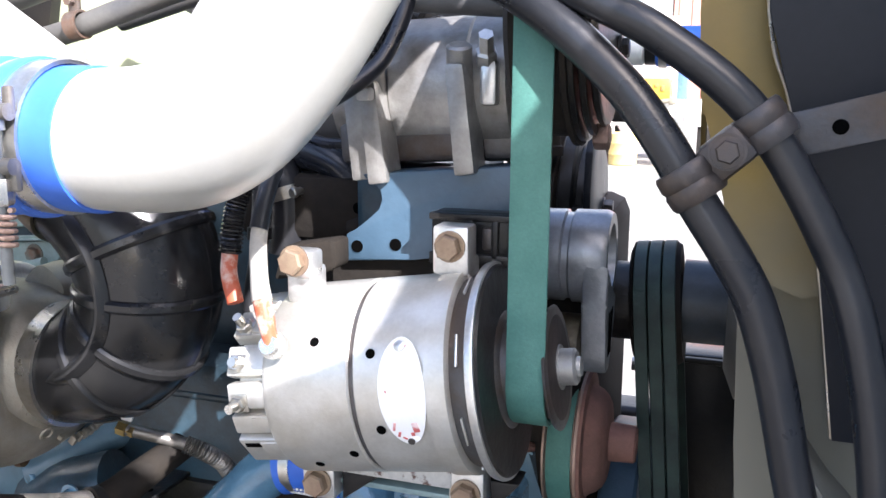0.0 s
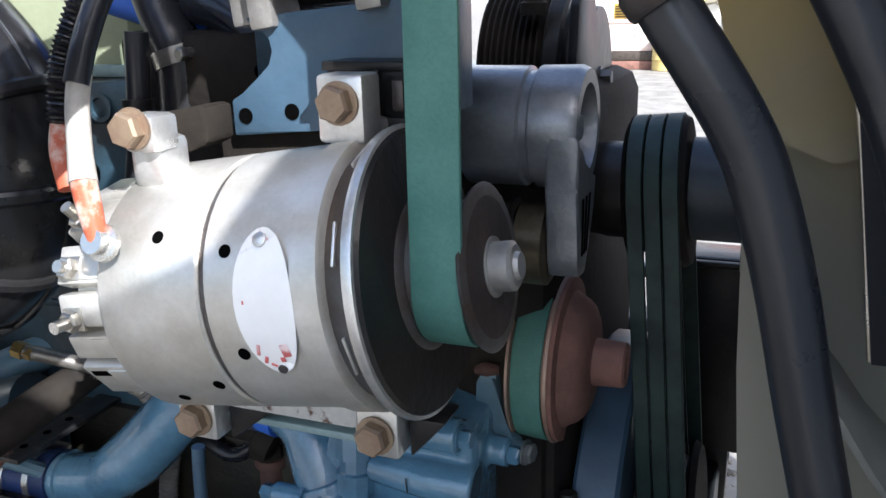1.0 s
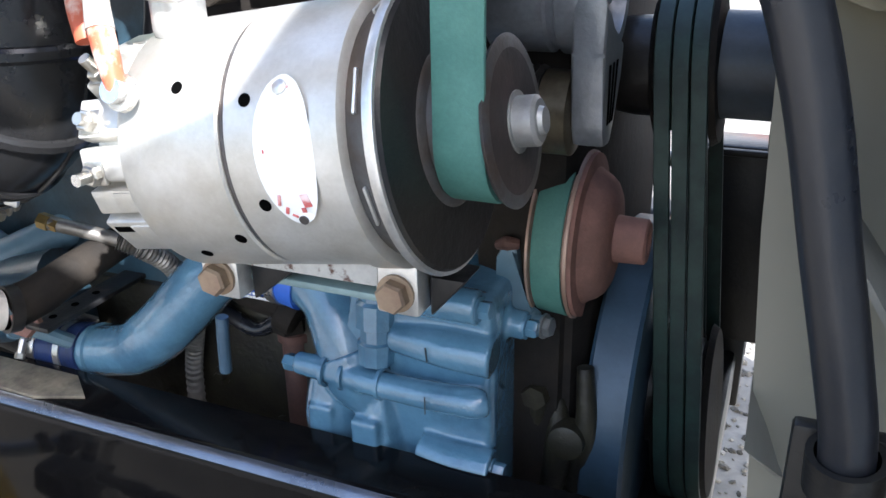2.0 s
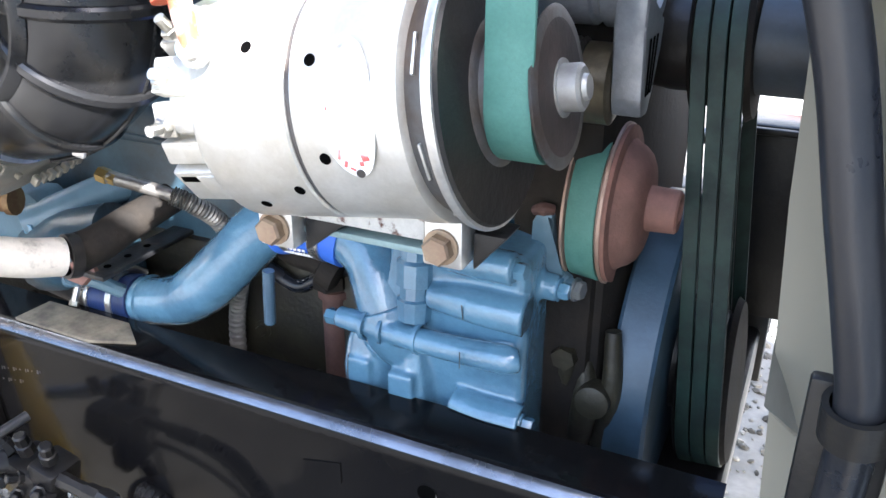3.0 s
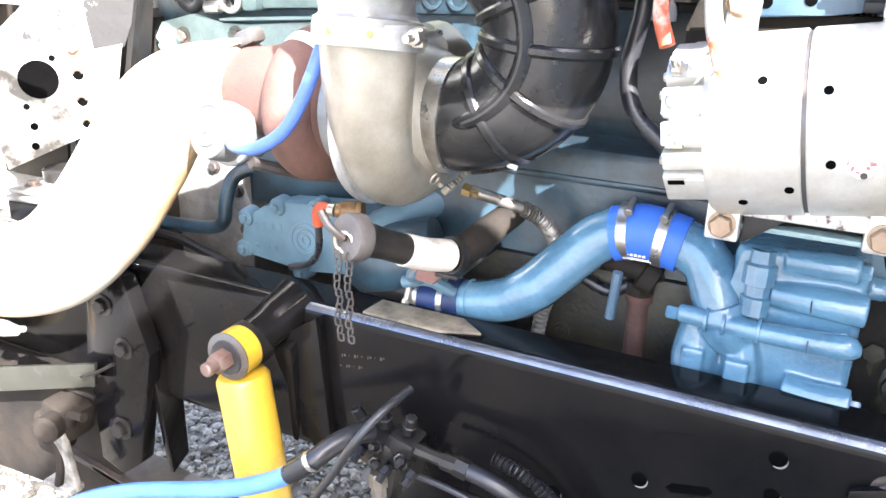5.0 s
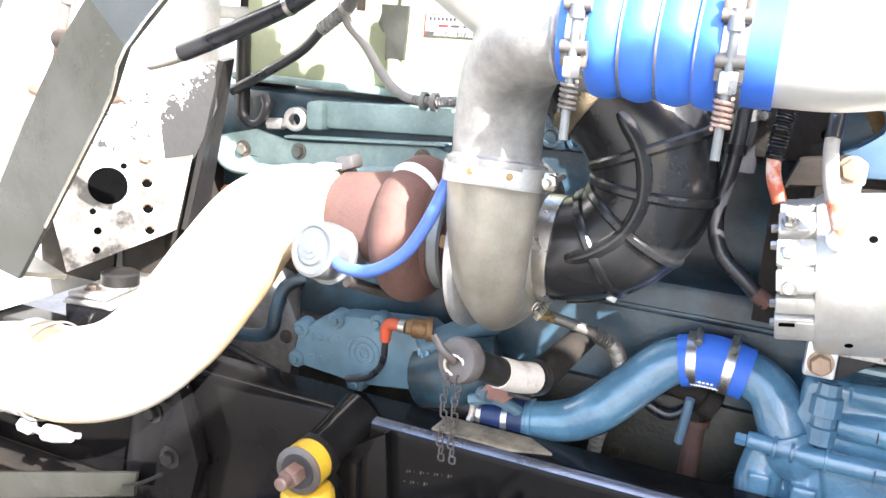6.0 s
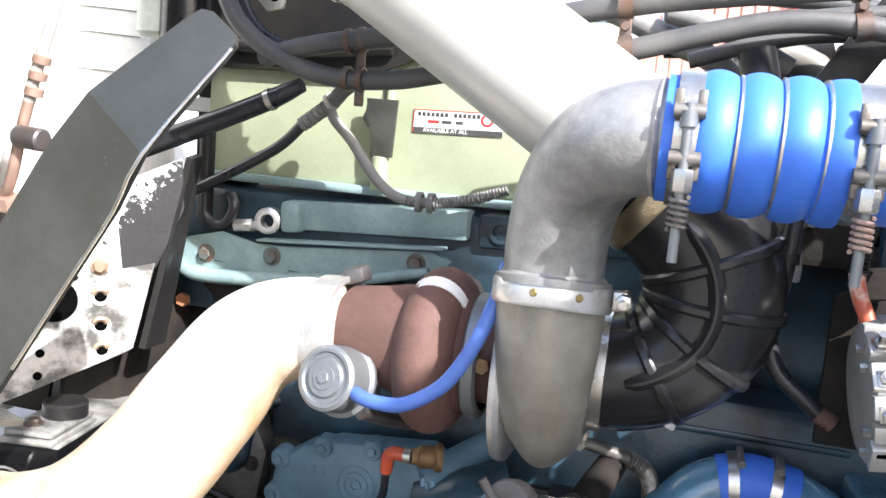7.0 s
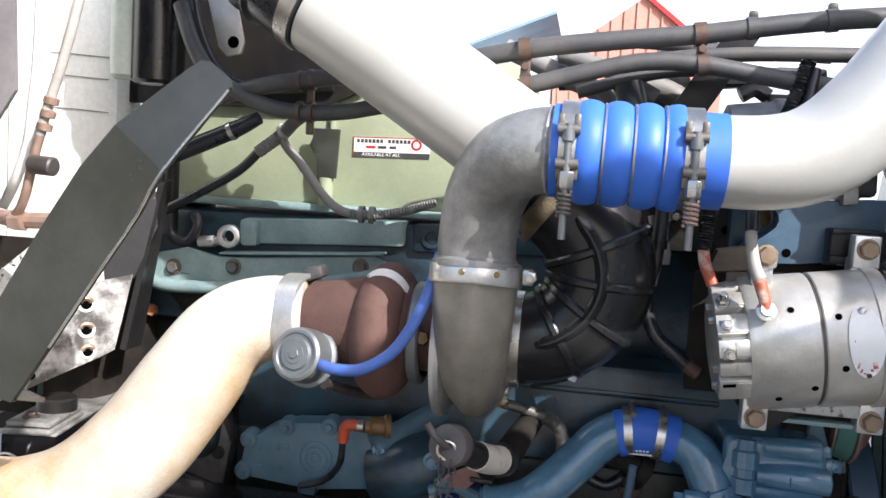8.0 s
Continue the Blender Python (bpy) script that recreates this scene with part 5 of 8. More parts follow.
part("slot", rbox(around(-0.2 - 0.110, -29, 0.0790), (0.016, 0.003, 0.007), 0.001, turn(29, 0, 0)), HOLE, alt, m=NOSE)
for hx, ang in ((-0.034, 36), (0.018, 28), (0.021, -14), (-0.012, -32), (-0.052, -44)):
    n_ = around(0, ang, 1.0) - Vector((0, AC.y, AC.z))
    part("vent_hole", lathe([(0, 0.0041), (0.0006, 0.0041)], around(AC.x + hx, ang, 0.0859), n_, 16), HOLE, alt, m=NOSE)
# oval name plate bent round the shell
ob_ = bmesh.new()
ov = []
for k in range(36):
    t_ = 2 * math.pi * k / 36
    ov.append((0.0448 + 0.0200 * math.cos(t_), 7 + 29 * math.sin(t_)))
rings = []
for s_ in (1.0, 0.75, 0.5, 0.25):
    rings.append([around(AC.x + 0.0448 + (x - 0.0448) * s_, 7 + (a - 7) * s_, 0.0886) for x, a in ov])
skin(ob_, rings, True)
plate = part("name_plate", ob_, ENAMEL, alt, "white oval name plate with worn red print", m=NOSE)
for hx, ang, w, h, tilt_ in ((0.0345, -11, 0.0022, 6.0, 16), (0.0375, -15.5, 0.0022, 4.0, 24), (0.0525, -11.5, 0.0052, 7.0, -8), (0.0490, -15.5, 0.0030, 2.6, 0), (0.041, 32, 0.0050, 1.4, 0), (0.0475, 31, 0.0040, 1.4, 0), (0.0415, -18, 0.0040, 1.2, 30), (0.0315, 8, 0.0010, 2.0, 0)):
    part("print_mark", rbox(around(AC.x + hx, ang, 0.0889), (w, 0.0008, h * 0.0012), 0.0003, turn(-ang, 0, 0) @ turn(0, tilt_, 0)), WORNRED, plate, m=NOSE)
part("rivet", lathe([(0, 0.0045), (0.0015, 0.0045), (0.0028, 0.002)], around(AC.x + 0.044, 31, 0.0886), around(0, 31, 1) - Vector((0, AC.y, AC.z)), 12), ALU_FACE, plate, m=NOSE)
part("rivet", lathe([(0, 0.003), (0.0012, 0.003)], around(AC.x + 0.046, -20, 0.0886), around(0, -20, 1) - Vector((0, AC.y, AC.z)), 12), DULLSTEEL, plate, m=NOSE)
# mounting ears
for ex, ey, ez, up in ((-0.262, 0.606, 1.238, -1), (-0.123, 0.612, 1.246, -1), (-0.143, 0.626, 1.460, 1), (-0.270, 0.590, 1.446, 2)):
    if up == 2:
        lug_ = merge(rbox((ex + 0.002, ey + 0.018, ez - 0.004), (0.025, 0.026, 0.024), 0.004), rbox((ex - 0.001, ey + 0.028, ez - 0.024), (0.027, 0.03, 0.034), 0.006))
    else:
        lug_ = merge(rbox((ex, ey + 0.018, ez - up * 0.004), (0.032, 0.026, 0.042), 0.003), rbox((ex, ey + 0.03, ez - up * 0.032), (0.03, 0.03, 0.04), 0.004))
    ear = part("mounting_ear", lug_, ALU_FACE, alt)
    part("bolt", hexhead((ex, ey + 0.004, ez), (0, -1, 0), 0.0116, 0.011, 0.0135), BROWNBOLT, ear, "brown plated hexagon bolt")
part("mounting_foot", rbox((-0.195, 0.650, 1.258), (0.12, 0.07, 0.022), 0.005), FLAKED, alt, "foot with flaking paint over rust")
altb = thing("alternator_bracket", (-0.2, 0.7, 1.2), "black steel alternator mounting bracket", "bracket")
part("lower_plate", merge(rbox((-0.19, 0.685, 1.243), (0.17, 0.09, 0.012), 0.003), xz([(-0.245, 1.25), (-0.20, 1.25), (-0.245, 1.215)], 0.64, 0.03, 0.003), xz([(-0.105, 1.255), (-0.078, 1.255), (-0.105, 1.224)], 0.645, 0.03, 0.003)), BLACK, altb)
# Unseen plate, added to stop sun leaking onto the engine block.
part("sun_stop_plate", xz([(-0.338, 1.24), (-0.338, 1.405), (-0.30, 1.43), (-0.13, 1.43), (-0.13, 1.24)], 0.722, 0.010, 0.002), DARK, altb)
part("seat_strip", rbox((-0.18, 0.652, 1.2335), (0.145, 0.05, 0.006), 0.002), TEAL, altb)
part("upper_arm", xz([(-0.330, 1.410), (-0.318, 1.444), (-0.270, 1.4525), (-0.264, 1.451), (-0.264, 1.427), (-0.268, 1.424), (-0.28, 1.420)], 0.676, 0.032, 0.004), DARK, altb)
part("upper_block", merge(rbox((-0.1365, 0.690, 1.459), (0.078, 0.03, 0.046), 0.003), *[rbox((x_, 0.675, z_), d_, 0.001) for x_, z_, d_ in ((-0.1365, 1.479, (0.078, 0.012, 0.006)), (-0.1365, 1.4415, (0.078, 0.012, 0.010)), (-0.1375, 1.46, (0.006, 0.012, 0.034)), (-0.115, 1.46, (0.006, 0.012, 0.034)), (-0.1005, 1.46, (0.006, 0.012, 0.034)))]), BLACK, altb)
for cx in (-0.149, -0.1265):
    part("pocket_wall", rbox((cx + 0.0045, 0.6755, 1.4605), (0.009, 0.011, 0.020), 0.002), DULLSTEEL, altb)
bplate = thing("accessory_bracket", (-0.2, 0.72, 1.42), "blue painted accessory mounting plate with holes", "bracket")
part("plate", xz([(-0.274, 1.424), (-0.203, 1.430), (-0.10, 1.444), (-0.10, 1.523), (-0.257, 1.510), (-0.252, 1.505), (-0.241, 1.504), (-0.234, 1.496), (-0.232, 1.486), (-0.236, 1.475), (-0.247, 1.465), (-0.262, 1.457), (-0.274, 1.451)], 0.730, 0.05, 0.003), BLUESTEEL, bplate)
for hx, hz in ((-0.262, 1.4395), (-0.222, 1.4435)):
    part("hole", lathe([(0, 0.006), (0.0006, 0.006)], (hx, 0.7047, hz), (0, -1, 0), 16), HOLE, bplate)
part("support", rbox((-0.235, 0.86, 1.47), (0.11, 0.2, 0.09), 0.01), BLUEDIM, bplate)

# cables on the alternator
cab = thing("battery_cables", (-0.3, 0.6, 1.42), "battery cables with grey sleeves and orange boots", "cable")
part("cable", sweep([(-0.205, 0.715, 1.69), (-0.215, 0.700, 1.645), (-0.226, 0.682, 1.613), (-0.243, 0.655, 1.591), (-0.266, 0.635, 1.573), (-0.287, 0.625, 1.553), (-0.290, 0.605, 1.528), (-0.292, 0.588, 1.500), (-0.293, 0.577, 1.475)], 0.0078, 14), RUBBER, cab)
part("sleeve", sweep([(-0.2925, 0.585, 1.492), (-0.293, 0.576, 1.465), (-0.288, 0.567, 1.435), (-0.282, 0.560, 1.418)], [0.0070, 0.0072, 0.0076, 0.0086], 14), PALESLEEVE, cab, "pale grey sleeve")
part("boot", sweep([(-0.283, 0.561, 1.420), (-0.277, 0.557, 1.402), (-0.271, 0.554, 1.380)], [0.0080, 0.0076, 0.0058], 14), ORANGE, cab, "orange boot")
part("ring_terminal", lathe([(0, 0.012), (0.004, 0.012), (0.005, 0.008), (0.012, 0.008)], (-0.272, 0.560, 1.381), (0, -1, 0.4), 14), STEEL, cab)
part("conduit", sweep([(-0.215, 0.715, 1.70), (-0.228, 0.705, 1.655), (-0.250, 0.688, 1.609), (-0.292, 0.66, 1.579), (-0.320, 0.64, 1.548), (-0.333, 0.625, 1.510), (-0.340, 0.615, 1.480), (-0.343, 0.610, 1.445)], lambda s: 0.0098 + 0.0013 * math.sin(s * 420), 12, 30), PLASTIC, cab)
part("clip", merge(lathe([(-0.007, 0.0115), (-0.007, 0.0150), (0.007, 0.0150), (0.007, 0.0115)], (-0.252, 0.684, 1.602), (0.75, -0.4, 0.45), 24, False), rbox((-0.245, 0.69, 1.585), (0.014, 0.014, 0.012), 0.003)), PALESLEEVE, cab, "pale P-clip")
pumpb = thing("steering_pump", (-0.31, 0.8, 1.45), "black pump housing with a brown hose end above the alternator", "pump")
part("body", merge(rbox((-0.335, 0.80, 1.463), (0.21, 0.05, 0.072), 0.012), sweep([(-0.30, 0.79, 1.44), (-0.24, 0.775, 1.45)], 0.02, 14, 4)), DARK, pumpb)
part("port", lathe([(0, 0.006), (0.0006, 0.006)], (-0.292, 0.7743, 1.466), (0, -1, 0), 14), HOLE, pumpb)
part("rusty_flange", xz([(-0.262, 1.503), (-0.243, 1.505), (-0.225, 1.49), (-0.228, 1.472), (-0.243, 1.47), (-0.25, 1.488)], 0.765, 0.012, 0.002), OLDBRASS, pumpb, "brown rusty flange")
part("hose", sweep([(-0.445, 0.80, 1.67), (-0.429, 0.79, 1.614), (-0.410, 0.79, 1.554), (-0.393, 0.79, 1.503), (-0.383, 0.79, 1.475), (-0.386, 0.79, 1.41)], 0.0215, 20), RUBBER, pumpb)
worm_clamp(pumpb, (-0.384, 0.79, 1.477), (0.3, 0, -1), 0.0222, width=0.014, out=(1, -0.3, 0.2))
part("coupling_hose", sweep([(-0.40, 0.815, 1.525), (-0.371, 0.805, 1.523), (-0.336, 0.80, 1.514), (-0.310, 0.80, 1.495), (-0.292, 0.80, 1.465)], 0.020, 16), RUBBER, pumpb)
part("blue_sleeve", sweep([(-0.49, 0.84, 1.535), (-0.44, 0.835, 1.522), (-0.40, 0.83, 1.505)], 0.024, 18), SILICONE, pumpb, "blue silicone sleeve")
part("thin_tube", sweep([(-0.37, 0.75, 1.565), (-0.345, 0.745, 1.548), (-0.315, 0.74, 1.537), (-0.28, 0.745, 1.535)], 0.0055, 10), RUBBER, pumpb)
part("drive_housing", merge(rbox((-0.44, 1.08, 1.50), (0.22, 0.28, 0.20), 0.03), lathe([(0, 0.07), (0.06, 0.075), (0.07, 0.05)], (-0.42, 0.93, 1.52), (0.2, -1, 0), 28)), BLACK, pumpb)
part("boot", sweep([(-0.343, 0.610, 1.447), (-0.340, 0.602, 1.428), (-0.330, 0.595, 1.404)], 0.0075, 12), ORANGE, cab, "orange boot")

# flat belt from the alternator up to the compressor
def round_pulleys(circles, n=48):
    """The outline of a belt drawn tight round several pulleys (y, z, radius)."""
    pts = [(y + r * math.cos(2 * math.pi * k / n), z + r * math.sin(2 * math.pi * k / n)) for y, z, r in circles for k in range(n)]
    pts = sorted(set(pts))

    def half(seq):
        out = []
        for p in seq:
            while len(out) > 1 and (out[-1][0] - out[-2][0]) * (p[1] - out[-2][1]) - (out[-1][1] - out[-2][1]) * (p[0] - out[-2][0]) <= 0:
                out.pop()
            out.append(p)
        return out[:-1]
    return half(pts) + half(pts[::-1])


def belt(path, x0, x1, thick, loop=True):
    bm = bmesh.new()
    m = len(path)
    loops = []
    if not loop:
        gap = max(range(m), key=lambda i: (Vector(path[i]) - Vector(path[i - 1])).length if path[i][0] > 0.63 and path[i - 1][0] > 0.63 else 0.0)
        path = path[gap:] + path[:gap]
    for i in range(m):
        a, b, c = path[i - 1] if i or loop else path[0], path[i], path[(i + 1) % m] if i < m - 1 or loop else path[-1]
        a, c = (a, c) if a != b and c != b else ((b[0] * 2 - c[0], b[1] * 2 - c[1]), c) if a == b else (a, (b[0] * 2 - a[0], b[1] * 2 - a[1]))
        t0, t1 = Vector((0, b[0] - a[0], b[1] - a[1])).normalized(), Vector((0, c[0] - b[0], c[1] - b[1])).normalized()
        t = (t0 + t1).normalized()
        nrm = Vector((0, t.z, -t.y)) * thick
        p = Vector((0, *path[i]))
        e = Vector((x1 - x0, 0, 0)) * 0.05
        loops.append([p + Vector((x0, 0, 0)), p + Vector((x1, 0, 0)), p + Vector((x1, 0, 0)) + nrm * 0.8, p + Vector((x1, 0, 0)) - e + nrm, p + Vector((x0, 0, 0)) + e + nrm, p + Vector((x0, 0, 0)) + nrm * 0.8])
    skin(bm, loops, not loop, loop)
    return bm


solid("serpentine_belt", belt([p for p in round_pulleys([(0.641, 1.3585, 0.0432), (0.700, 1.647, 0.098), (0.90, 1.55, 0.05)]) if p[0] < 0.72], -0.0840, -0.0530, 0.004, False), BELT, "matt green flat drive belt", "belt")

comp = thing("compressor", (-0.2, 0.8, 1.5), "grey cast compressor with bolted lugs", "compressor")
part("barrel", lathe([(-0.305, 0.05), (-0.30, 0.062), (-0.24, 0.066), (-0.235, 0.07), (-0.16, 0.07), (-0.155, 0.074), (-0.12, 0.074), (-0.11, 0.06)], (0, 0.79, 1.60), (1, 0, 0.05), 40), COMPALU, comp)
part("lower_step", rbox((-0.2, 0.775, 1.545), (0.19, 0.08, 0.05), 0.008, turn(0, -3, 0)), DULLSTEEL, comp)
for lx, lz0, lz1, ly in ((-0.268, 1.600, 1.505, 0.728), (-0.247, 1.598, 1.503, 0.718), (-0.160, 1.612, 1.515, 0.712)):
    part("lug", merge(slab([(lx - 0.010, lz0), (lx + 0.008, lz0), (lx + 0.020, lz1), (lx, lz1 - 0.003)], (0, ly, 0), (1, 0, 0), (0, 0, 1), 0.042, 0.004), lathe([(-0.03, 0.012), (0.012, 0.012), (0.014, 0.009)], (lx, ly - 0.005, lz0 + 0.004), (0.1, -0.4, 1), 16)), COMPALU, comp)
part("fitting", merge(lathe([(0, 0.010), (0.015, 0.010), (0.017, 0.007), (0.035, 0.007)], (-0.137, 0.715, 1.612), (0.1, -0.4, 0.4), 6), rbox((-0.133, 0.715, 1.595), (0.016, 0.02, 0.04), 0.004)), ALU_FACE, comp)
part("clutch", lathe([(-0.10, 0.03), (-0.098, 0.08), (-0.09, 0.097), (-0.053, 0.097), (-0.050, 0.105), (-0.046, 0.105), (-0.045, 0.099)], (0, 0.700, 1.647), (1, 0, 0), 48), DARK, comp)
for x_, r_ in ((-0.045, 0.101), (-0.037, 0.096), (-0.029, 0.088)):
    part("clutch_ring", lathe([(x_ - 0.002, r_ - 0.03), (x_ - 0.002, r_ - 0.003), (x_, r_), (x_ + 0.004, r_), (x_ + 0.005, r_ - 0.004), (x_ + 0.003, r_ - 0.012), (x_ + 0.003, r_ - 0.06)], (0, 0.700, 1.647), (1, 0, 0), 48), BLACK, comp)
part("ear", slab([(0.692, 1.562), (0.712, 1.560), (0.716, 1.546), (0.704, 1.538), (0.690, 1.545)], (-0.030, 0, 0), (0, 1, 0), (0, 0, 1), 0.014, 0.003), RUSTBOLT, comp, "rusty lug")
for k in range(3):
    a = radians(120 * k + 220)
    part("bolt", hexhead((-0.024, 0.70 + 0.06 * math.cos(a), 1.647 + 0.06 * math.sin(a)), (1, 0, 0), 0.009, 0.008, 0.012), BLACK, comp)

drum = thing("grooved_pulley", (-0.1, 1.2, 1.33), "black multi-groove drive pulley", "pulley")
prof = [(-0.225, 0.06)]
for k in range(10):
    prof += [(-0.222 + 0.0076 * k, 0.110), (-0.2195 + 0.0076 * k, 0.110), (-0.2175 + 0.0076 * k, 0.102), (-0.2155 + 0.0076 * k, 0.102)]
part("drum", lathe(prof + [(-0.146, 0.05)], (0, 1.22, 1.425), (1, 0, 0), 56), DARK, drum)
part("flange", lathe([(-0.146, 0.09), (-0.146, 0.108), (-0.143, 0.111), (-0.127, 0.111), (-0.123, 0.107), (-0.122, 0.09), (-0.124, 0.085), (-0.099, 0.082), (-0.099, 0.03)], (0, 1.22, 1.425), (1, 0, 0), 56), BLACK, drum)
part("end_bracket", slab([(1.045, 1.36), (1.040, 1.46), (1.050, 1.512), (1.072, 1.533), (1.108, 1.535), (1.132, 1.518), (1.145, 1.48), (1.160, 1.435), (1.180, 1.40), (1.190, 1.345), (1.190, 1.22), (1.10, 1.20)], (-0.093, 0, 0), (0, 1, 0), (0, 0, 1), 0.010, 0.003), SLATE, drum, "dark steel end bracket")
part("dusty_plate", slab([(1.06, 1.36), (1.09, 1.392), (1.12, 1.385), (1.145, 1.402), (1.165, 1.39), (1.178, 1.36), (1.184, 1.31), (1.184, 1.23), (1.07, 1.22)], (-0.0865, 0, 0), (0, 1, 0), (0, 0, 1), 0.003, 0.001), DUSTSTEEL, drum, "dusty sunlit lower plate")
for y_, z_, r_ in ((1.13, 1.372, 0.010), (1.155, 1.345, 0.008), (1.115, 1.325, 0.012), (1.16, 1.30, 0.007), (1.10, 1.35, 0.007)):
    part("plate_hole", lathe([(0, r_), (0.0008, r_)], (-0.0848, y_, z_), (1, 0, 0), 14), HOLE, drum)
for y_, z_ in ((1.168, 1.427), (1.115, 1.396)):
    part("bolt", hexhead((-0.088, y_, z_), (1, 0, 0), 0.010, 0.014, 0.013), DULLSTEEL, drum)
part("breather", merge(rbox((-0.155, 1.12, 1.558), (0.03, 0.05, 0.030), 0.010), lathe([(0, 0.012), (0.03, 0.012), (0.032, 0.016), (0.045, 0.016)], (-0.155, 1.12, 1.545), (0, 0, -1), 16)), DARK, drum)

# charge pipe of the far side with its hose
far = thing("far_charge_pipe", (-0.1, 1.6, 1.668), "white charge air pipe with a blue hose on the far side", "pipe")
part("pipe", lathe([(0, 0.030), (0.004, 0.036), (0.262, 0.036), (0.268, 0.030)], (-0.345, 1.60, 1.671), (1, 0, 0), 32), WHITE, far)
part("coupling", lathe([(0, 0.034), (0.03, 0.034)], (-0.078, 1.60, 1.669), (1, 0, 0), 28), BLACK, far)
part("clamp", lathe([(-0.007, 0.037), (-0.007, 0.0395), (0.007, 0.0395), (0.007, 0.037)], (-0.046, 1.60, 1.669), (1, 0, 0), 32), STEEL, far)
part("hose", sweep([(-0.058, 1.60, 1.669), (0.02, 1.60, 1.669), (0.10, 1.62, 1.665), (0.18, 1.66, 1.65)], 0.0365, 28), SILICONE, far, "blue silicone hose")
part("bracket", rbox((-0.12, 1.60, 1.60), (0.03, 0.03, 0.14), 0.004), BLACK, far)

tens = thing("belt_tensioner", (-0.07, 0.83, 1.33), "grey cast belt tensioner with its arm and roller", "tensioner")
TC = (0, 0.845, 1.417)
part("spring_case", lathe([(-0.135, 0.040), (-0.13, 0.049), (-0.082, 0.049), (-0.080, 0.046), (-0.074, 0.046)], TC, (1, 0, 0), 44), COMPGREY, tens)
part("hub_ring", lathe([(-0.080, 0.044), (-0.078, 0.0455), (-0.074, 0.046), (-0.072, 0.0495), (-0.040, 0.050), (-0.034, 0.047), (-0.034, 0.036), (-0.050, 0.033), (-0.052, 0.012), (-0.040, 0.010)], TC, (1, 0, 0), 44), COMPGREY, tens)
part("arm", slab([(0.795, 1.418), (0.796, 1.375), (0.801, 1.315), (0.808, 1.301), (0.830, 1.299), (0.842, 1.315), (0.858, 1.350), (0.868, 1.375), (0.845, 1.378), (0.822, 1.388), (0.808, 1.405)], (-0.044, 0, 0), (0, 1, 0), (0, 0, 1), 0.026, 0.004), COMPGREY, tens)
for k in range(3):
    part("groove", slab([(0.812 + 0.013 * k, 1.365), (0.817 + 0.013 * k, 1.365), (0.817 + 0.008 * k, 1.318), (0.813 + 0.008 * k, 1.318)], (-0.0308, 0, 0), (0, 1, 0), (0, 0, 1), 0.001), HOLE, tens)
part("roller", lathe([(-0.084, 0.02), (-0.083, 0.0345), (-0.060, 0.0345), (-0.058, 0.031), (-0.056, 0.01)], (0, 0.825, 1.323), (1, 0, 0), 36), WORNBRASS, tens, "worn gold-coloured roller")
part("roller_bolt", merge(lathe([(-0.057, 0.018), (-0.050, 0.018)], (0, 0.825, 1.323), (1, 0, 0), 20)), DULLSTEEL, tens)
for k in range(7):
    part("roller_groove", lathe([(-0.127 + 0.006 * k, 0.034), (-0.124 + 0.006 * k, 0.038), (-0.121 + 0.006 * k, 0.034)], (0, 0.825, 1.323), (1, 0, 0), 24), BLACK, tens)

idler = thing("water_pump_pulley", (-0.07, 0.9, 1.12), "rust-coloured pulley hub carrying a green belt", "pulley")
IC = (0, 0.905, 1.186)
part("rim", lathe([(-0.100, 0.03), (-0.100, 0.081), (-0.0975, 0.0815), (-0.0960, 0.0755), (-0.067, 0.0755), (-0.065, 0.0815), (-0.062, 0.081), (-0.061, 0.066)], IC, (1, 0, 0), 56), COPPER, idler)
part("hub", lathe([(-0.064, 0.0795), (-0.058, 0.0790), (-0.0565, 0.066), (-0.052, 0.0625), (-0.046, 0.0595), (-0.040, 0.054), (-0.036, 0.046), (-0.0345, 0.036), (-0.034, 0.025)], IC, (1, 0, 0), 48), RUSTHUB, idler)
part("shaft", lathe([(-0.038, 0.023), (-0.006, 0.0215), (-0.004, 0.019), (-0.004, 0.012), (-0.010, 0.011)], IC, (1, 0, 0), 32), RUSTHUB, idler)
solid("accessory_belt", belt(round_pulleys([(0.905, 1.186, 0.076)]), -0.0952, -0.068, 0.004), BELT, "matt green flat belt round the rusty hub", "belt")

damper = thing("crank_damper", (-0.02, 1.05, 0.72), "blue painted vibration damper", "damper")
DC = (-0.004, 1.05, 0.950)
part("ring", lathe([(-0.046, 0.12), (-0.046, 0.193), (-0.042, 0.197), (-0.004, 0.197), (0.0, 0.193), (0.0, 0.12)], DC, (1, 0, 0), 64), DAMPBLUE, damper)
part("hub", lathe([(-0.08, 0.05), (-0.03, 0.125), (-0.01, 0.125), (0.0, 0.07), (0.05, 0.06)], DC, (1, 0, 0), 40), BLACK, damper)
VT = Matrix.Translation((0.004, 1.035, 1.33)) @ turn(0, -4.6, 0) @ Matrix.Translation((-0.004, -1.035, -1.33))
vp = thing("fan_drive_pulleys", (0.0, 1.04, 0.9), "black three-groove fan drive pulleys", "pulley")
gro = [(-0.03, 0.02), (-0.03, 0.070)]
for k in range(3):
    x_ = -0.018 + 0.0165 * k
    gro += [(x_ - 0.008, 0.078), (x_ - 0.004, 0.062), (x_ + 0.004, 0.062), (x_ + 0.008, 0.078)]
gro += [(0.03, 0.074), (0.03, 0.02)]
part("upper_pulley", lathe(gro, (0.004, 1.035, 1.325), (1, 0, 0), 48), DARK, vp, m=VT)
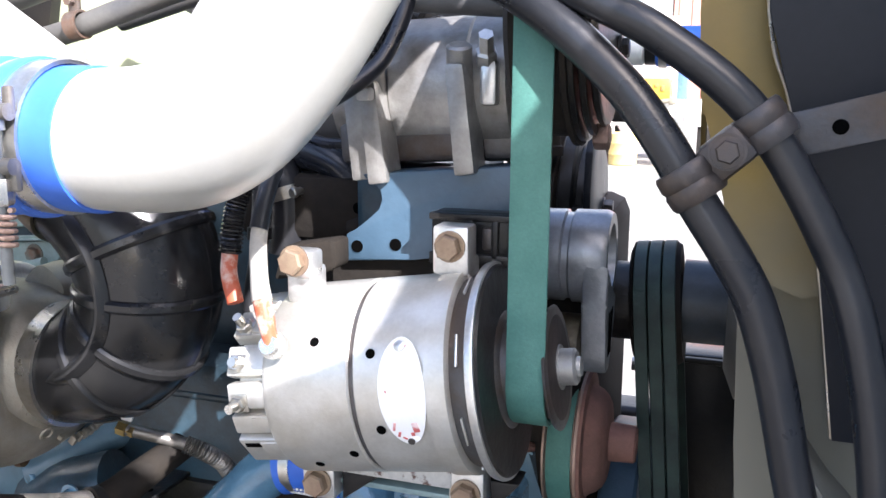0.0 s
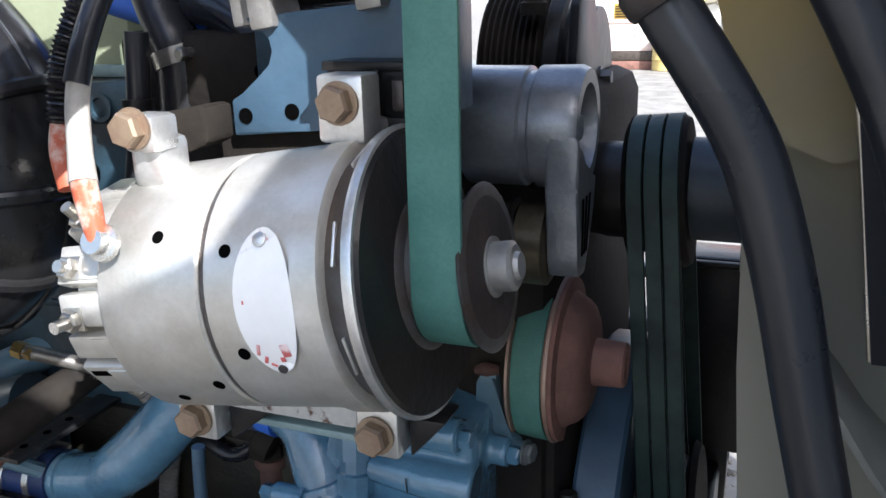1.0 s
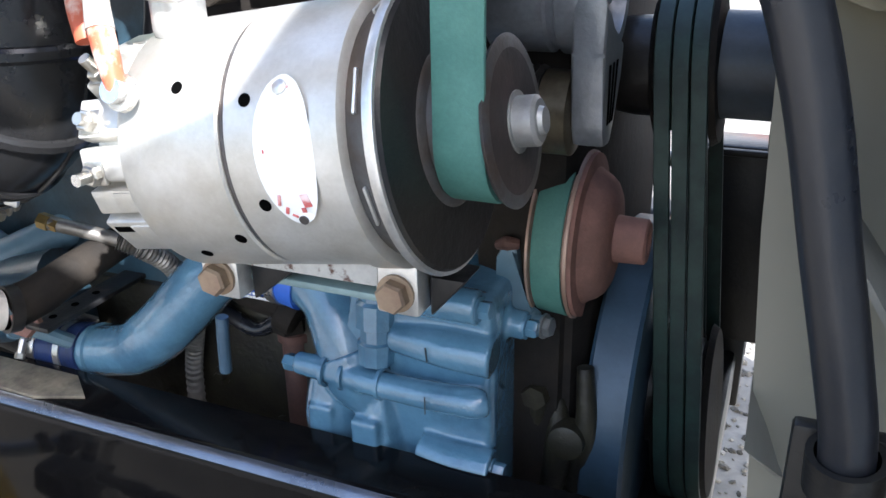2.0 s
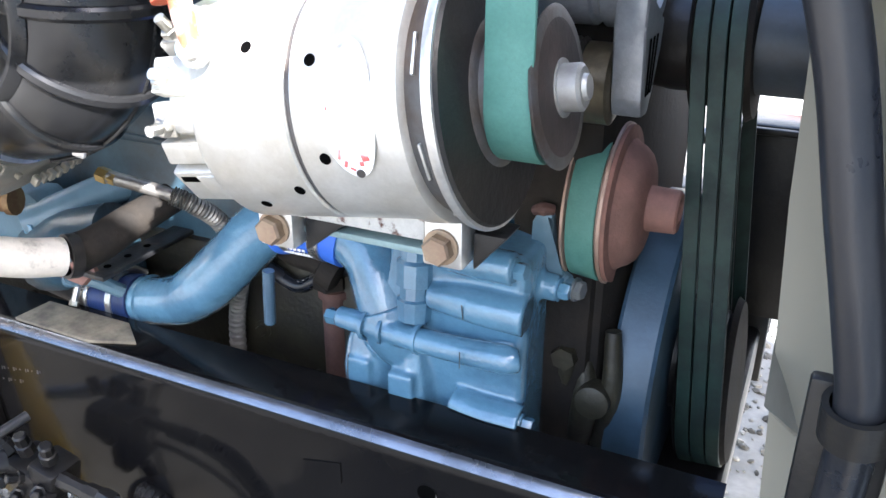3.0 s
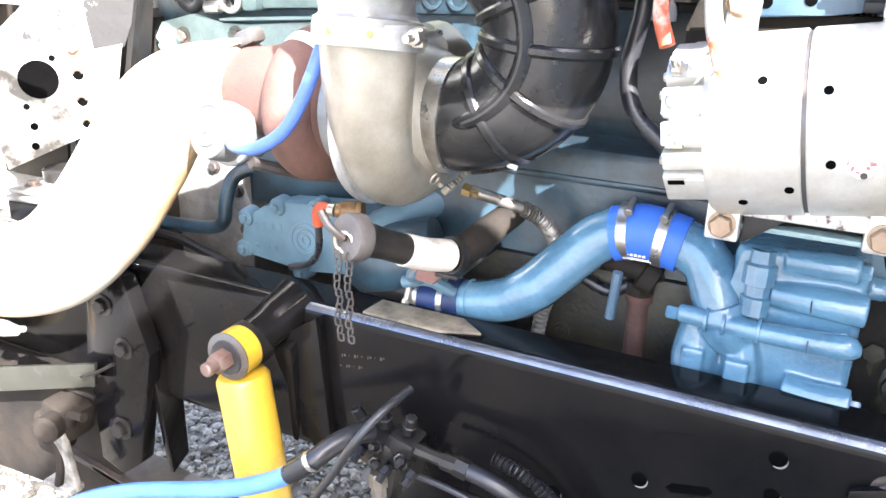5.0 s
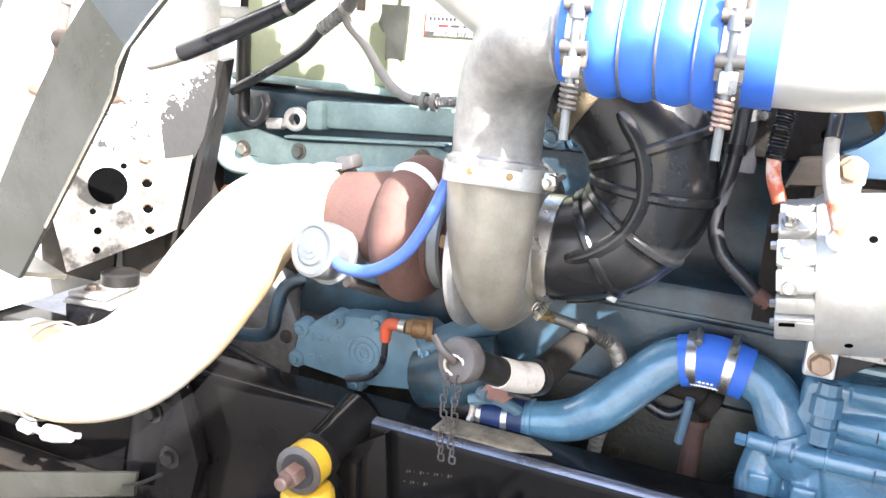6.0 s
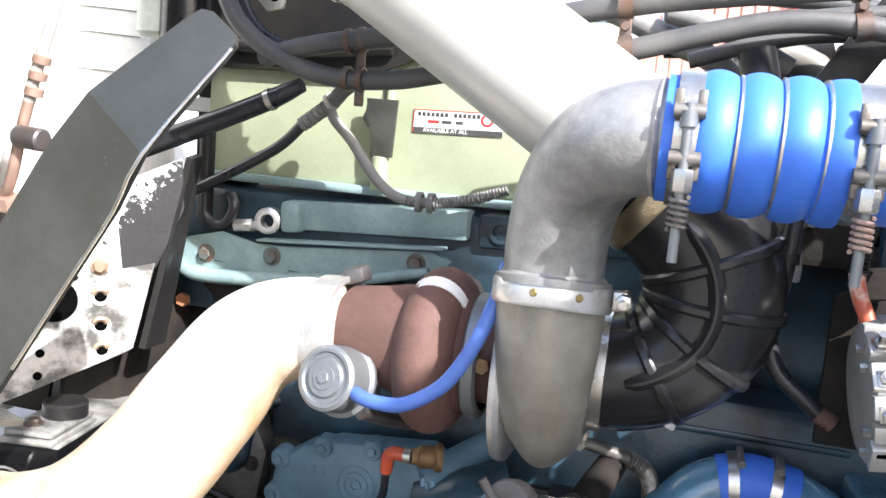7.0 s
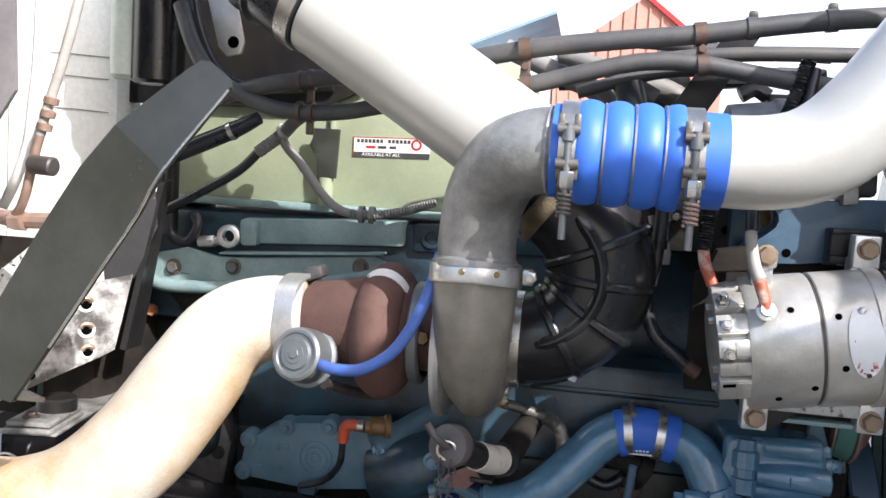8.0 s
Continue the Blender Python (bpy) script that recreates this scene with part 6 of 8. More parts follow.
part("lower_pulley", lathe([(s, r * 1.32) for s, r in gro], (0.004, 1.05, 0.920), (1, 0, 0), 48), DARK, vp, m=VT)
for k in range(3):
    x_ = -0.0125 + 0.0168 * k
    fb = belt(round_pulleys([(1.035, 1.325, 0.072), (1.05, 0.920, 0.097)]), x_ - 0.0076, x_ + 0.0076, 0.007)
    bmesh.ops.transform(fb, matrix=VT, verts=fb.verts)
    solid("fan_belt", fb, DARKBELT, "dark green rubber fan belt", "belt", group="three fan belts side by side")
hub = thing("fan_hub", (0.05, 1.035, 1.28), "blue-grey fan hub shaft", "fan hub")
part("shaft", lathe([(0.034, 0.052), (0.092, 0.052), (0.094, 0.045)], (0, 1.035, 1.33), (1, 0, 0), 44), SHAFTGREY, hub)
part("stub", lathe([(-0.08, 0.035), (-0.066, 0.047), (-0.046, 0.05), (-0.026, 0.05)], (0, 1.035, 1.325), (1, 0, 0), 40), BLACK, hub)
FT = Matrix.Translation((0.13, 1.035, 1.33)) @ turn(0, -4, 0) @ Matrix.Translation((-0.13, -1.035, -1.33))
fan = thing("cooling_fan", (0.14, 1.035, 1.33), "grey moulded engine cooling fan at rest", "fan")
part("centre", lathe([(0.086, 0.08), (0.10, 0.115), (0.16, 0.115), (0.165, 0.10), (0.165, 0.02)], (0, 1.035, 1.33), (1, 0, 0), 40), FANGREY, fan)
for k in range(9):
    a0 = radians(40 * k + 182)
    bl = bmesh.new()
    loops = []
    for i in range(7):
        r = 0.11 + 0.285 * i / 6
        wdt = 0.10 + 0.15 * i / 6
        pit = radians(44 - 18 * i / 6)
        rad_ = Vector((0, math.cos(a0), math.sin(a0)))
        tan_ = Vector((0, -math.sin(a0), math.cos(a0)))
        ch = Vector((1, 0, 0)) * math.sin(pit) + tan_ * math.cos(pit)
        nn = ch.cross(rad_)
        c = Vector((0.145, 1.035, 1.33)) + rad_ * r
        loops.append([c + ch * wdt * s + nn * (0.010 * (1 - 4 * s * s) + h) for s, h in ((-0.5, 0), (-0.25, 0.003), (0, 0.003), (0.25, 0.003), (0.5, 0), (0.25, -0.001), (0, -0.001), (-0.25, -0.001))])
    skin(bl, loops)
    part("blade", bl, FANGREY, fan, m=FT)
stand = thing("fan_guard", (0.1, 0.63, 1.45), "ochre painted sheet steel fan guard", "fan guard")
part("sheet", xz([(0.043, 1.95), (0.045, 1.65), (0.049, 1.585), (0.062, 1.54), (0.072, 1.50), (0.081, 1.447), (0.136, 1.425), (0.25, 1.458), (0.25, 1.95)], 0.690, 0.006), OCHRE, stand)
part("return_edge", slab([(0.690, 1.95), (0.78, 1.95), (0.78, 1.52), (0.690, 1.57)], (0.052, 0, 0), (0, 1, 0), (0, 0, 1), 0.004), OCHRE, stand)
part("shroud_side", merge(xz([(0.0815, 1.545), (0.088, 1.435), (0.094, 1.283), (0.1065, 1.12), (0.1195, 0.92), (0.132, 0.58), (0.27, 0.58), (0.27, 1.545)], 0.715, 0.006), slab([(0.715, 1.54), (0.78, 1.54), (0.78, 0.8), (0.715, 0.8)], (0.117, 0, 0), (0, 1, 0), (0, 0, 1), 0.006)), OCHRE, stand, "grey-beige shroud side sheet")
shroud = thing("radiator", (0.3, 1.0, 0.9), "black radiator with its shroud", "radiator")
part("core", rbox((0.33, 1.15, 1.30), (0.10, 0.95, 0.85), 0.01), BLACK, shroud)
part("shroud", rbox((0.265, 1.15, 1.30), (0.03, 0.9, 0.8), 0.01), BLACK, shroud)
lower = thing("cooler_box", (0.06, 1.3, 0.9), "black steel cooler box beside the fan drive", "cooler")
part("box", rbox((0.06, 1.39, 1.011), (0.13, 0.08, 0.302), 0.006), BLACK, lower)
part("lip", rbox((0.06, 1.346, 1.154), (0.15, 0.012, 0.010), 0.003), BLACK, lower)
part("pin", lathe([(0, 0.012), (0.05, 0.012)], (-0.055, 1.37, 1.13), (1, 0, 0), 16), STEEL, lower)
part("leg", rbox((0.06, 1.40, 0.80), (0.05, 0.05, 0.14), 0.005), BLACK, lower)
front_x = solid("front_crossmember", rbox((0.03, 1.13, 0.79), (0.09, 0.80, 0.08), 0.012), BLACK, "black front crossmember between the rails", "crossmember")
panel = thing("open_hood", (0.3, 0.56, 1.36), "open hood tipped forward with a dark inner panel and an unseen shade-casting shell", "panel")
part("side_sheet", xz([(0.080, 1.84), (0.095, 1.647), (0.115, 1.5765), (0.143, 1.461), (0.164, 1.32), (0.75, 1.32), (0.75, 1.84)], 0.660, 0.006), SLATE, panel)
# Out-of-view shell, its outline cut to cast shade on engine and ground.
part("shell", slab([(-2.2, 0.3), (-2.2, 1.5), (-1.09, 1.5), (-1.09, 2.40), (-0.80, 2.50), (-0.62, 2.50), (-0.47, 2.50), (-0.38, 2.47), (-0.33, 2.40), (-0.27, 2.30), (-0.18, 2.20), (-0.10, 2.09), (0.0, 2.035), (0.15, 2.10), (0.6, 2.27), (1.1, 2.34), (1.7, 2.27), (2.3, 2.05), (2.5, 1.5), (2.5, 0.3)], (0.47, 0, 0), (0, 1, 0), (0, 0, 1), 0.03), WHITE, panel)
part("inner_rib", rbox((0.45, 0.95, 1.7), (0.03, 0.06, 1.0), 0.006), BLACK, panel)
part("folded_edge", sweep([(0.080, 0.662, 1.84), (0.095, 0.662, 1.647), (0.115, 0.662, 1.5765), (0.143, 0.662, 1.461), (0.164, 0.662, 1.32)], 0.0018, 8), STEEL, panel)

# ---- coolant hoses and their clamp ----
for name, pts, r in (("coolant_hose", [(-0.14, 0.60, 1.688), (-0.085, 0.593, 1.661), (-0.042, 0.585, 1.631), (-0.012, 0.58, 1.604), (0.008, 0.578, 1.583), (0.0255, 0.575, 1.560), (0.040, 0.573, 1.538), (0.054, 0.572, 1.514), (0.073, 0.57, 1.486), (0.088, 0.57, 1.462), (0.099, 0.57, 1.438), (0.113, 0.57, 1.392), (0.127, 0.57, 1.331), (0.141, 0.57, 1.273), (0.151, 0.575, 1.222), (0.153, 0.59, 1.15), (0.15, 0.60, 1.0)], 0.0140),
                     ("coolant_hose", [(-0.10, 0.60, 1.690), (-0.05, 0.59, 1.664), (0.004, 0.58, 1.6375), (0.032, 0.58, 1.620), (0.0625, 0.58, 1.5975), (0.085, 0.58, 1.576), (0.105, 0.58, 1.550), (0.122, 0.58, 1.522), (0.1355, 0.58, 1.497), (0.149, 0.58, 1.469), (0.162, 0.575, 1.432), (0.177, 0.572, 1.362), (0.19, 0.57, 1.25), (0.20, 0.57, 1.05)], 0.0127)):
    solid(name, sweep(pts, r, 22), RUBBER, "thick black rubber coolant hose in a steel clamp" if r > 0.013 else "thinner black rubber coolant hose in a steel clamp", "hose", group="pair of coolant hoses")
clampm = thing("hose_bracket", (0.07, 0.57, 1.56), "rusty steel double hose clamp on a strap", "clamp")
for at, d, r in (((0.0495, 0.5724, 1.5275), (0.56, 0, -0.83), 0.0145), ((0.093, 0.58, 1.5655), (0.60, 0, -0.80), 0.0132)):
    part("band", lathe([(-0.0135, r), (-0.0135, r + 0.0048), (-0.011, r + 0.0062), (-0.003, r + 0.0066), (0.0, r + 0.0052), (0.003, r + 0.0066), (0.011, r + 0.0062), (0.0135, r + 0.0048), (0.0135, r)], at, d, 30, False), CLAMPRUST, clampm)
part("bolt", merge(hexhead((0.0715, 0.556, 1.5495), (0, -1, 0.1), 0.0082, 0.007, 0.0105), lathe([(-0.03, 0.004), (0.0, 0.004)], (0.0715, 0.556, 1.5495), (0, -1, 0.1), 10)), CLAMPRUST, clampm, "rusty clamp bolt")
part("saddle", merge(rbox((0.071, 0.570, 1.548), (0.034, 0.020, 0.028), 0.006, turn(0, -42, 0)), lathe([(0, 0.0125), (0.004, 0.0125)], (0.0715, 0.561, 1.5495), (0, -1, 0.1), 20)), CLAMPRUST, clampm)
part("strap", xz([(0.101, 1.572), (0.166, 1.589), (0.42, 1.655), (0.42, 1.625), (0.169, 1.559), (0.116, 1.545), (0.107, 1.549)], 0.590, 0.005, 0.001), CLAMPRUST, clampm)
part("strap_hole", lathe([(0, 0.0052), (0.0005, 0.0052)], (0.141, 0.5872, 1.566), (0, -1, 0), 16), HOLE, clampm)
guard = thing("hose_holder", (0.15, 0.59, 1.2), "black steel hose holder", "clamp")
part("band", lathe([(-0.012, 0.0160), (-0.012, 0.0200), (0.012, 0.0200), (0.012, 0.0160)], (0.152, 0.578, 1.208), (0.05, 0.15, -1), 28, False), BLACK, guard)
part("strap", rbox((0.15, 0.60, 1.14), (0.05, 0.012, 0.16), 0.003), BLACK, guard)

# ---- charge air ----
cast = thing("charge_elbow", (-0.6, 0.52, 1.4), "dull grey cast aluminium turbo outlet elbow", "pipe")
part("pipe", sweep([(-0.622, 0.548, 1.405), (-0.622, 0.543, 1.45), (-0.612, 0.525, 1.50), (-0.588, 0.498, 1.538), (-0.555, 0.477, 1.553), (-0.512, 0.47, 1.556)], 0.049, 36), CASTGREY, cast)
part("flange", lathe([(-0.004, 0.047), (-0.004, 0.0565), (0.004, 0.0565), (0.006, 0.052), (0.010, 0.0495)], (-0.622, 0.547, 1.410), (0, 0.14, 1), 44, False), CASTGREY, cast)
part("bead", lathe([(-0.004, 0.048), (0, 0.051), (0.004, 0.048)], (-0.536, 0.472, 1.555), (1, -0.1, 0.02), 36, False), CASTGREY, cast)
part("cast_mark", lathe([(0, 0.006), (0.001, 0.006), (0.001, 0.004), (0, 0.004)], (-0.59, 0.455, 1.558), (-0.3, -0.9, 0.5), 16, False), CASTGREY, cast)
bellow = thing("charge_hose", (-0.435, 0.47, 1.5), "bright blue silicone hump hose with T-bolt clamps", "hose")


def hump(s):
    x = -0.535 + 0.190 * s
    if -0.509 < x < -0.391:
        return 0.0525 + 0.0065 * abs(math.sin(math.pi * (x + 0.479) / 0.032)) ** 0.6
    return 0.0525


part("hose", sweep([(-0.535, 0.47, 1.5555), (-0.350, 0.47, 1.5525)], hump, 40, 120), SILICONE, bellow)
for x_ in (-0.479, -0.447, -0.415):
    part("wire_ring", lathe([(-0.0022, 0.0525), (-0.001, 0.0562), (0.001, 0.0562), (0.0022, 0.0525)], (x_, 0.47, 1.5545), (1, 0, -0.015), 40, False), STEEL, bellow)


def tbolt(parent, x, z):
    b = part("clamp_band", lathe([(-0.010, 0.0528), (-0.010, 0.0545), (0.010, 0.0545), (0.010, 0.0528)], (x, 0.47, z), (1, 0, -0.015), 40, False), STEEL, parent, "stainless clamp band")
    part("cover_plate", lathe([(-0.0105, 0.0546), (-0.0105, 0.0558), (0.0105, 0.0558), (0.0105, 0.0546)], (x, 0.47, z), (1, 0, -0.015), 40, False), STEEL, b)
    for dz in (0.020, -0.016):
        part("trunnion", merge(sweep([(x - 0.0118, 0.411, z + dz), (x + 0.0118, 0.411, z + dz)], 0.0058, 14, 2), rbox((x - 0.0085, 0.4145, z + dz + 0.007 * (1 if dz > 0 else -1)), (0.007, 0.006, 0.020), 0.002), rbox((x + 0.0085, 0.4145, z + dz + 0.007 * (1 if dz > 0 else -1)), (0.007, 0.006, 0.020), 0.002)), STEMSTEEL, b)
    part("clamp_bolt", merge(sweep([(x, 0.409, z + 0.026), (x, 0.409, z - 0.096)], 0.0040, 12, 2), lathe([(0, 0.0068), (0.012, 0.0068)], (x, 0.409, z + 0.008), (0, 0, 1), 14)), ZINC, b)
    part("nut", lathe([(0, 0.0075), (0.002, 0.0085), (0.016, 0.0085), (0.018, 0.0072)], (x, 0.409, z - 0.024), (0, 0, -1), 6), STEEL, b)
    part("coil_spring", sweep([(x + 0.0066 * math.cos(a), 0.409 + 0.0066 * math.sin(a), z - 0.045 - 0.0047 * a / 6.283) for a in [k * math.pi / 4 for k in range(45)]], 0.0019, 8, 1), COPPER if x > -0.45 else STEMSTEEL, b)


tbolt(bellow, -0.516, 1.556)
tbolt(bellow, -0.386, 1.554)
tube = thing("charge_pipe", (-0.3, 0.46, 1.5), "polished aluminium charge air pipe", "pipe")
part("pipe", sweep([(-0.39, 0.47, 1.553), (-0.30, 0.468, 1.555), (-0.25, 0.465, 1.572), (-0.208, 0.462, 1.612), (-0.17, 0.46, 1.665), (-0.12, 0.46, 1.74), (-0.05, 0.47, 1.84), (0.05, 0.5, 1.95)], [0.0495, 0.0512, 0.052, 0.0525, 0.0525, 0.0525, 0.0525, 0.0525], 40), ALU_PIPE, tube)

# ---- turbocharger ----
turbo = thing("turbocharger", (-0.68, 0.65, 1.18), "turbocharger with grey compressor and rusty turbine housing", "turbocharger")
SC = [(0.548, 1.398), (0.545, 1.345), (0.550, 1.298), (0.568, 1.262), (0.606, 1.240), (0.655, 1.235), (0.71, 1.248), (0.745, 1.28), (0.745, 1.33), (0.715, 1.365), (0.67, 1.372)]
part("compressor_volute", sweep([(-0.623 + 0.002 * min(1.0, k / 2), y, z) for k, (y, z) in enumerate(SC)], [0.049, 0.0455, 0.0405, 0.0360, 0.0345, 0.0345, 0.0345, 0.034, 0.032, 0.030, 0.026], 36, square=0.66), VOLUTE, turbo)
part("compressor_core", lathe([(-0.654, 0.05), (-0.654, 0.092), (-0.648, 0.090), (-0.61, 0.086), (-0.592, 0.078), (-0.580, 0.062)], (0, 0.655, 1.295), (1, 0, 0), 48), VOLUTE, turbo)
part("back_plate", lathe([(-0.676, 0.06), (-0.676, 0.108), (-0.670, 0.110), (-0.664, 0.108), (-0.655, 0.092)], (0, 0.655, 1.295), (1, 0, 0), 56), ALU_FACE, turbo, "bright backplate")
for k in range(7):
    part("cast_mark", rbox((-0.586 - 0.0006 * k, 0.660 + 0.0095 * k, 1.2105 + 0.0018 * max(0, k - 3)), (0.008, (0.0055, 0.004, 0.0065, 0.005)[k % 4], 0.011), 0.001, turn(0, 38, 0)), VOLUTE, turbo)
part("cast_mark", lathe([(0, 0.008), (0.002, 0.0075), (0.002, 0.0055), (0, 0.005)], (-0.580, 0.618, 1.236), (0.9, -0.2, -0.4), 20, False), VOLUTE, turbo)
for my, mz in ((0.600, 1.266), (0.596, 1.276), (0.641, 1.222)):
    part("cast_mark", rbox((-0.584, my, mz), (0.006, 0.006, 0.005), 0.001, turn(0, 25, 0)), VOLUTE, turbo)
part("band_clamp", lathe([(-0.013, 0.050), (-0.013, 0.057), (-0.010, 0.059), (0.010, 0.059), (0.013, 0.057), (0.013, 0.050)], (-0.622, 0.549, 1.398), (0, 0.16, 1), 48, False), ALU_FACE, turbo, "bright V-band clamp")
for ang in (-100, -58):
    a = radians(ang)
    part("band_rivet", lathe([(0, 0.004), (0.001, 0.003)], (-0.622 + 0.059 * math.cos(a), 0.549 + 0.0585 * math.sin(a), 1.398 - 0.0095 * math.sin(a)), (math.cos(a), math.sin(a), 0.1), 12), BRASS, turbo)
part("band_bolt", merge(rbox((-0.556, 0.535, 1.402), (0.014, 0.012, 0.02), 0.003), sweep([(-0.552, 0.50, 1.404), (-0.552, 0.57, 1.404)], 0.004, 10, 2), lathe([(0, 0.008), (0.012, 0.008), (0.013, 0.006)], (-0.552, 0.525, 1.404), (0, -1, 0), 6)), STEEL, turbo)
part("inlet_clamp", lathe([(-0.586, 0.060), (-0.586, 0.0665), (-0.566, 0.0665), (-0.566, 0.060)], (0, 0.655, 1.302), (1, 0, 0), 44, False), STEEL, turbo, "bright inlet hose clamp")
part("centre_housing", lathe([(-0.73, 0.05), (-0.725, 0.07), (-0.71, 0.055), (-0.685, 0.055), (-0.674, 0.09)], (0, 0.655, 1.30), (1, 0, 0), 36), RUST, turbo)
part("turbine_band", lathe([(-0.009, 0.062), (-0.009, 0.068), (-0.006, 0.072), (0.006, 0.072), (0.009, 0.068), (0.009, 0.062)], (-0.708, 0.655, 1.298), (1, 0, 0), 44, False), ZINC, turbo, "dull steel V-band")
part("oil_nut", hexhead((-0.694, 0.605, 1.30), (0, -1, 0.2), 0.010, 0.016), OLDBRASS, turbo)
ring = [(-0.757 - 0.004 * math.cos(a), 0.655 - 0.053 * math.cos(a), 1.297 + 0.053 * math.sin(a)) for a in [k * math.pi / 8 for k in range(16)]]
NARROW = Matrix.Translation((-0.757, 0, 0)) @ Matrix.Diagonal((0.82, 1, 1, 1)) @ Matrix.Translation((0.757, 0, 0))
part("turbine_volute", sweep(ring, 0.0440, 32, 4, closed=True), RUST, turbo, "rusty brown turbine housing", m=NARROW)
part("turbine_core", lathe([(-0.87, 0.05), (-0.865, 0.054), (-0.83, 0.058), (-0.80, 0.064), (-0.735, 0.066), (-0.73, 0.05)], (0, 0.65, 1.305), (1, 0, 0), 40), RUST, turbo)
part("heat_band", sweep([(-0.757, 0.655 - 0.053 * math.cos(a), 1.297 + 0.053 * math.sin(a)) for a in (radians(58), radians(64), radians(70))], 0.0450, 32, 3), LABEL_WHITE, turbo, "pale strap", m=NARROW)
part("turbine_foot", rbox((-0.765, 0.79, 1.265), (0.09, 0.16, 0.07), 0.012), RUST, turbo)
act = thing("wastegate_actuator", (-0.85, 0.58, 1.23), "zinc plated round wastegate actuator", "actuator")
an = Vector((-0.20, -0.93, 0.27)).normalized()
ac_ = Vector((-0.857, 0.556, 1.273))
WIDE = Matrix.Translation(ac_) @ Matrix.Scale(1.10, 4) @ Matrix.Translation(-ac_)
part("can", lathe([(-0.072, 0.012), (-0.070, 0.026), (-0.050, 0.031), (-0.038, 0.032), (-0.036, 0.0375), (-0.032, 0.0375), (-0.030, 0.034), (-0.008, 0.0335), (-0.002, 0.0325), (0.0005, 0.029), (0.0005, 0.026), (-0.0015, 0.0245), (-0.0015, 0.0205), (0.0015, 0.0185), (0.002, 0.012)], ac_, an, 48), ZINC, act, m=WIDE)
part("crimp", lathe([(-0.0365, 0.0375), (-0.036, 0.0385), (-0.032, 0.0385), (-0.0315, 0.0375)], ac_, an, 48, False), ZINC, act, m=WIDE)
part("boss", merge(lathe([(0, 0.013), (0.003, 0.012), (0.003, 0.008)], ac_, an, 24), lathe([(0.001, 0.007), (0.005, 0.006)], ac_, an, 6)), ZINC, act, m=WIDE)
part("rod", sweep([ac_ - an * 0.06, ac_ - an * 0.10 + Vector((0.02, 0, -0.02))], 0.005, 10), DULLSTEEL, act)
part("stand", sweep([ac_ - an * 0.045 + Vector((0.02, 0, -0.035)), (-0.80, 0.66, 1.20), (-0.77, 0.70, 1.19)], 0.008, 10), DULLSTEEL, act)
boost = thing("boost_hose", (-0.75, 0.53, 1.25), "blue silicone boost pressure line", "hose")
part("hose", sweep([(-0.826, 0.560, 1.262), (-0.800, 0.540, 1.262), (-0.765, 0.53, 1.266), (-0.738, 0.53, 1.279), (-0.715, 0.53, 1.299), (-0.697, 0.532, 1.328), (-0.684, 0.536, 1.358), (-0.675, 0.545, 1.39), (-0.67, 0.56, 1.42)], 0.0078, 16), BOOST, boost)
part("nipple", lathe([(0, 0.006), (0.02, 0.006)], (-0.838, 0.566, 1.263), (1, -0.5, 0), 10), STEEL, boost)

exhaust = thing("exhaust_pipe", (-1.05, 0.6, 1.0), "cream heat-coated exhaust pipe from the turbo", "exhaust")
EX = [(-0.875, 0.645, 1.305), (-0.93, 0.635, 1.302), (-0.982, 0.62, 1.275), (-1.028, 0.60, 1.205), (-1.085, 0.58, 1.120), (-1.165, 0.565, 1.045), (-1.255, 0.555, 1.010), (-1.35, 0.55, 1.003), (-1.45, 0.555, 0.970), (-1.55, 0.56, 0.89), (-1.62, 0.57, 0.76)]
part("pipe", sweep(EX, [0.056, 0.060, 0.065, 0.071, 0.0735, 0.0735, 0.072, 0.070, 0.070, 0.070, 0.070], 36, 8), WRAP, exhaust)
part("band_clamp", lathe([(-0.016, 0.058), (-0.016, 0.065), (0.016, 0.065), (0.016, 0.058)], (-0.882, 0.644, 1.304), (1, -0.1, 0.08), 40, False), ALU_FACE, exhaust, "bright wide band clamp")
part("clamp_lug", rbox((-0.868, 0.66, 1.37), (0.03, 0.03, 0.02), 0.006, turn(0, -20, 0)), DULLSTEEL, exhaust)
part("lower_clamp", merge(lathe([(-0.014, 0.071), (-0.014, 0.0745), (0.014, 0.0745), (0.014, 0.071)], (-1.335, 0.552, 1.004), (1, 0, 0.04), 40, False), lathe([(-0.003, 0.074), (0, 0.077), (0.003, 0.074)], (-1.30, 0.553, 1.006), (1, 0, 0.04), 40, False)), ALU_FACE, exhaust)
part("clamp_bolt", merge(sweep([(-1.325, 0.515, 0.930), (-1.27, 0.515, 0.925), (-1.215, 0.52, 0.935)], 0.005, 8), lathe([(0, 0.011), (0.022, 0.011), (0.024, 0.008)], (-1.325, 0.515, 0.928), (1, 0, -0.1), 6), lathe([(0, 0.013), (0.02, 0.013), (0.05, 0.008)], (-1.275, 0.515, 0.927), (1, 0, 0.1), 12)), ALU_FACE, exhaust)

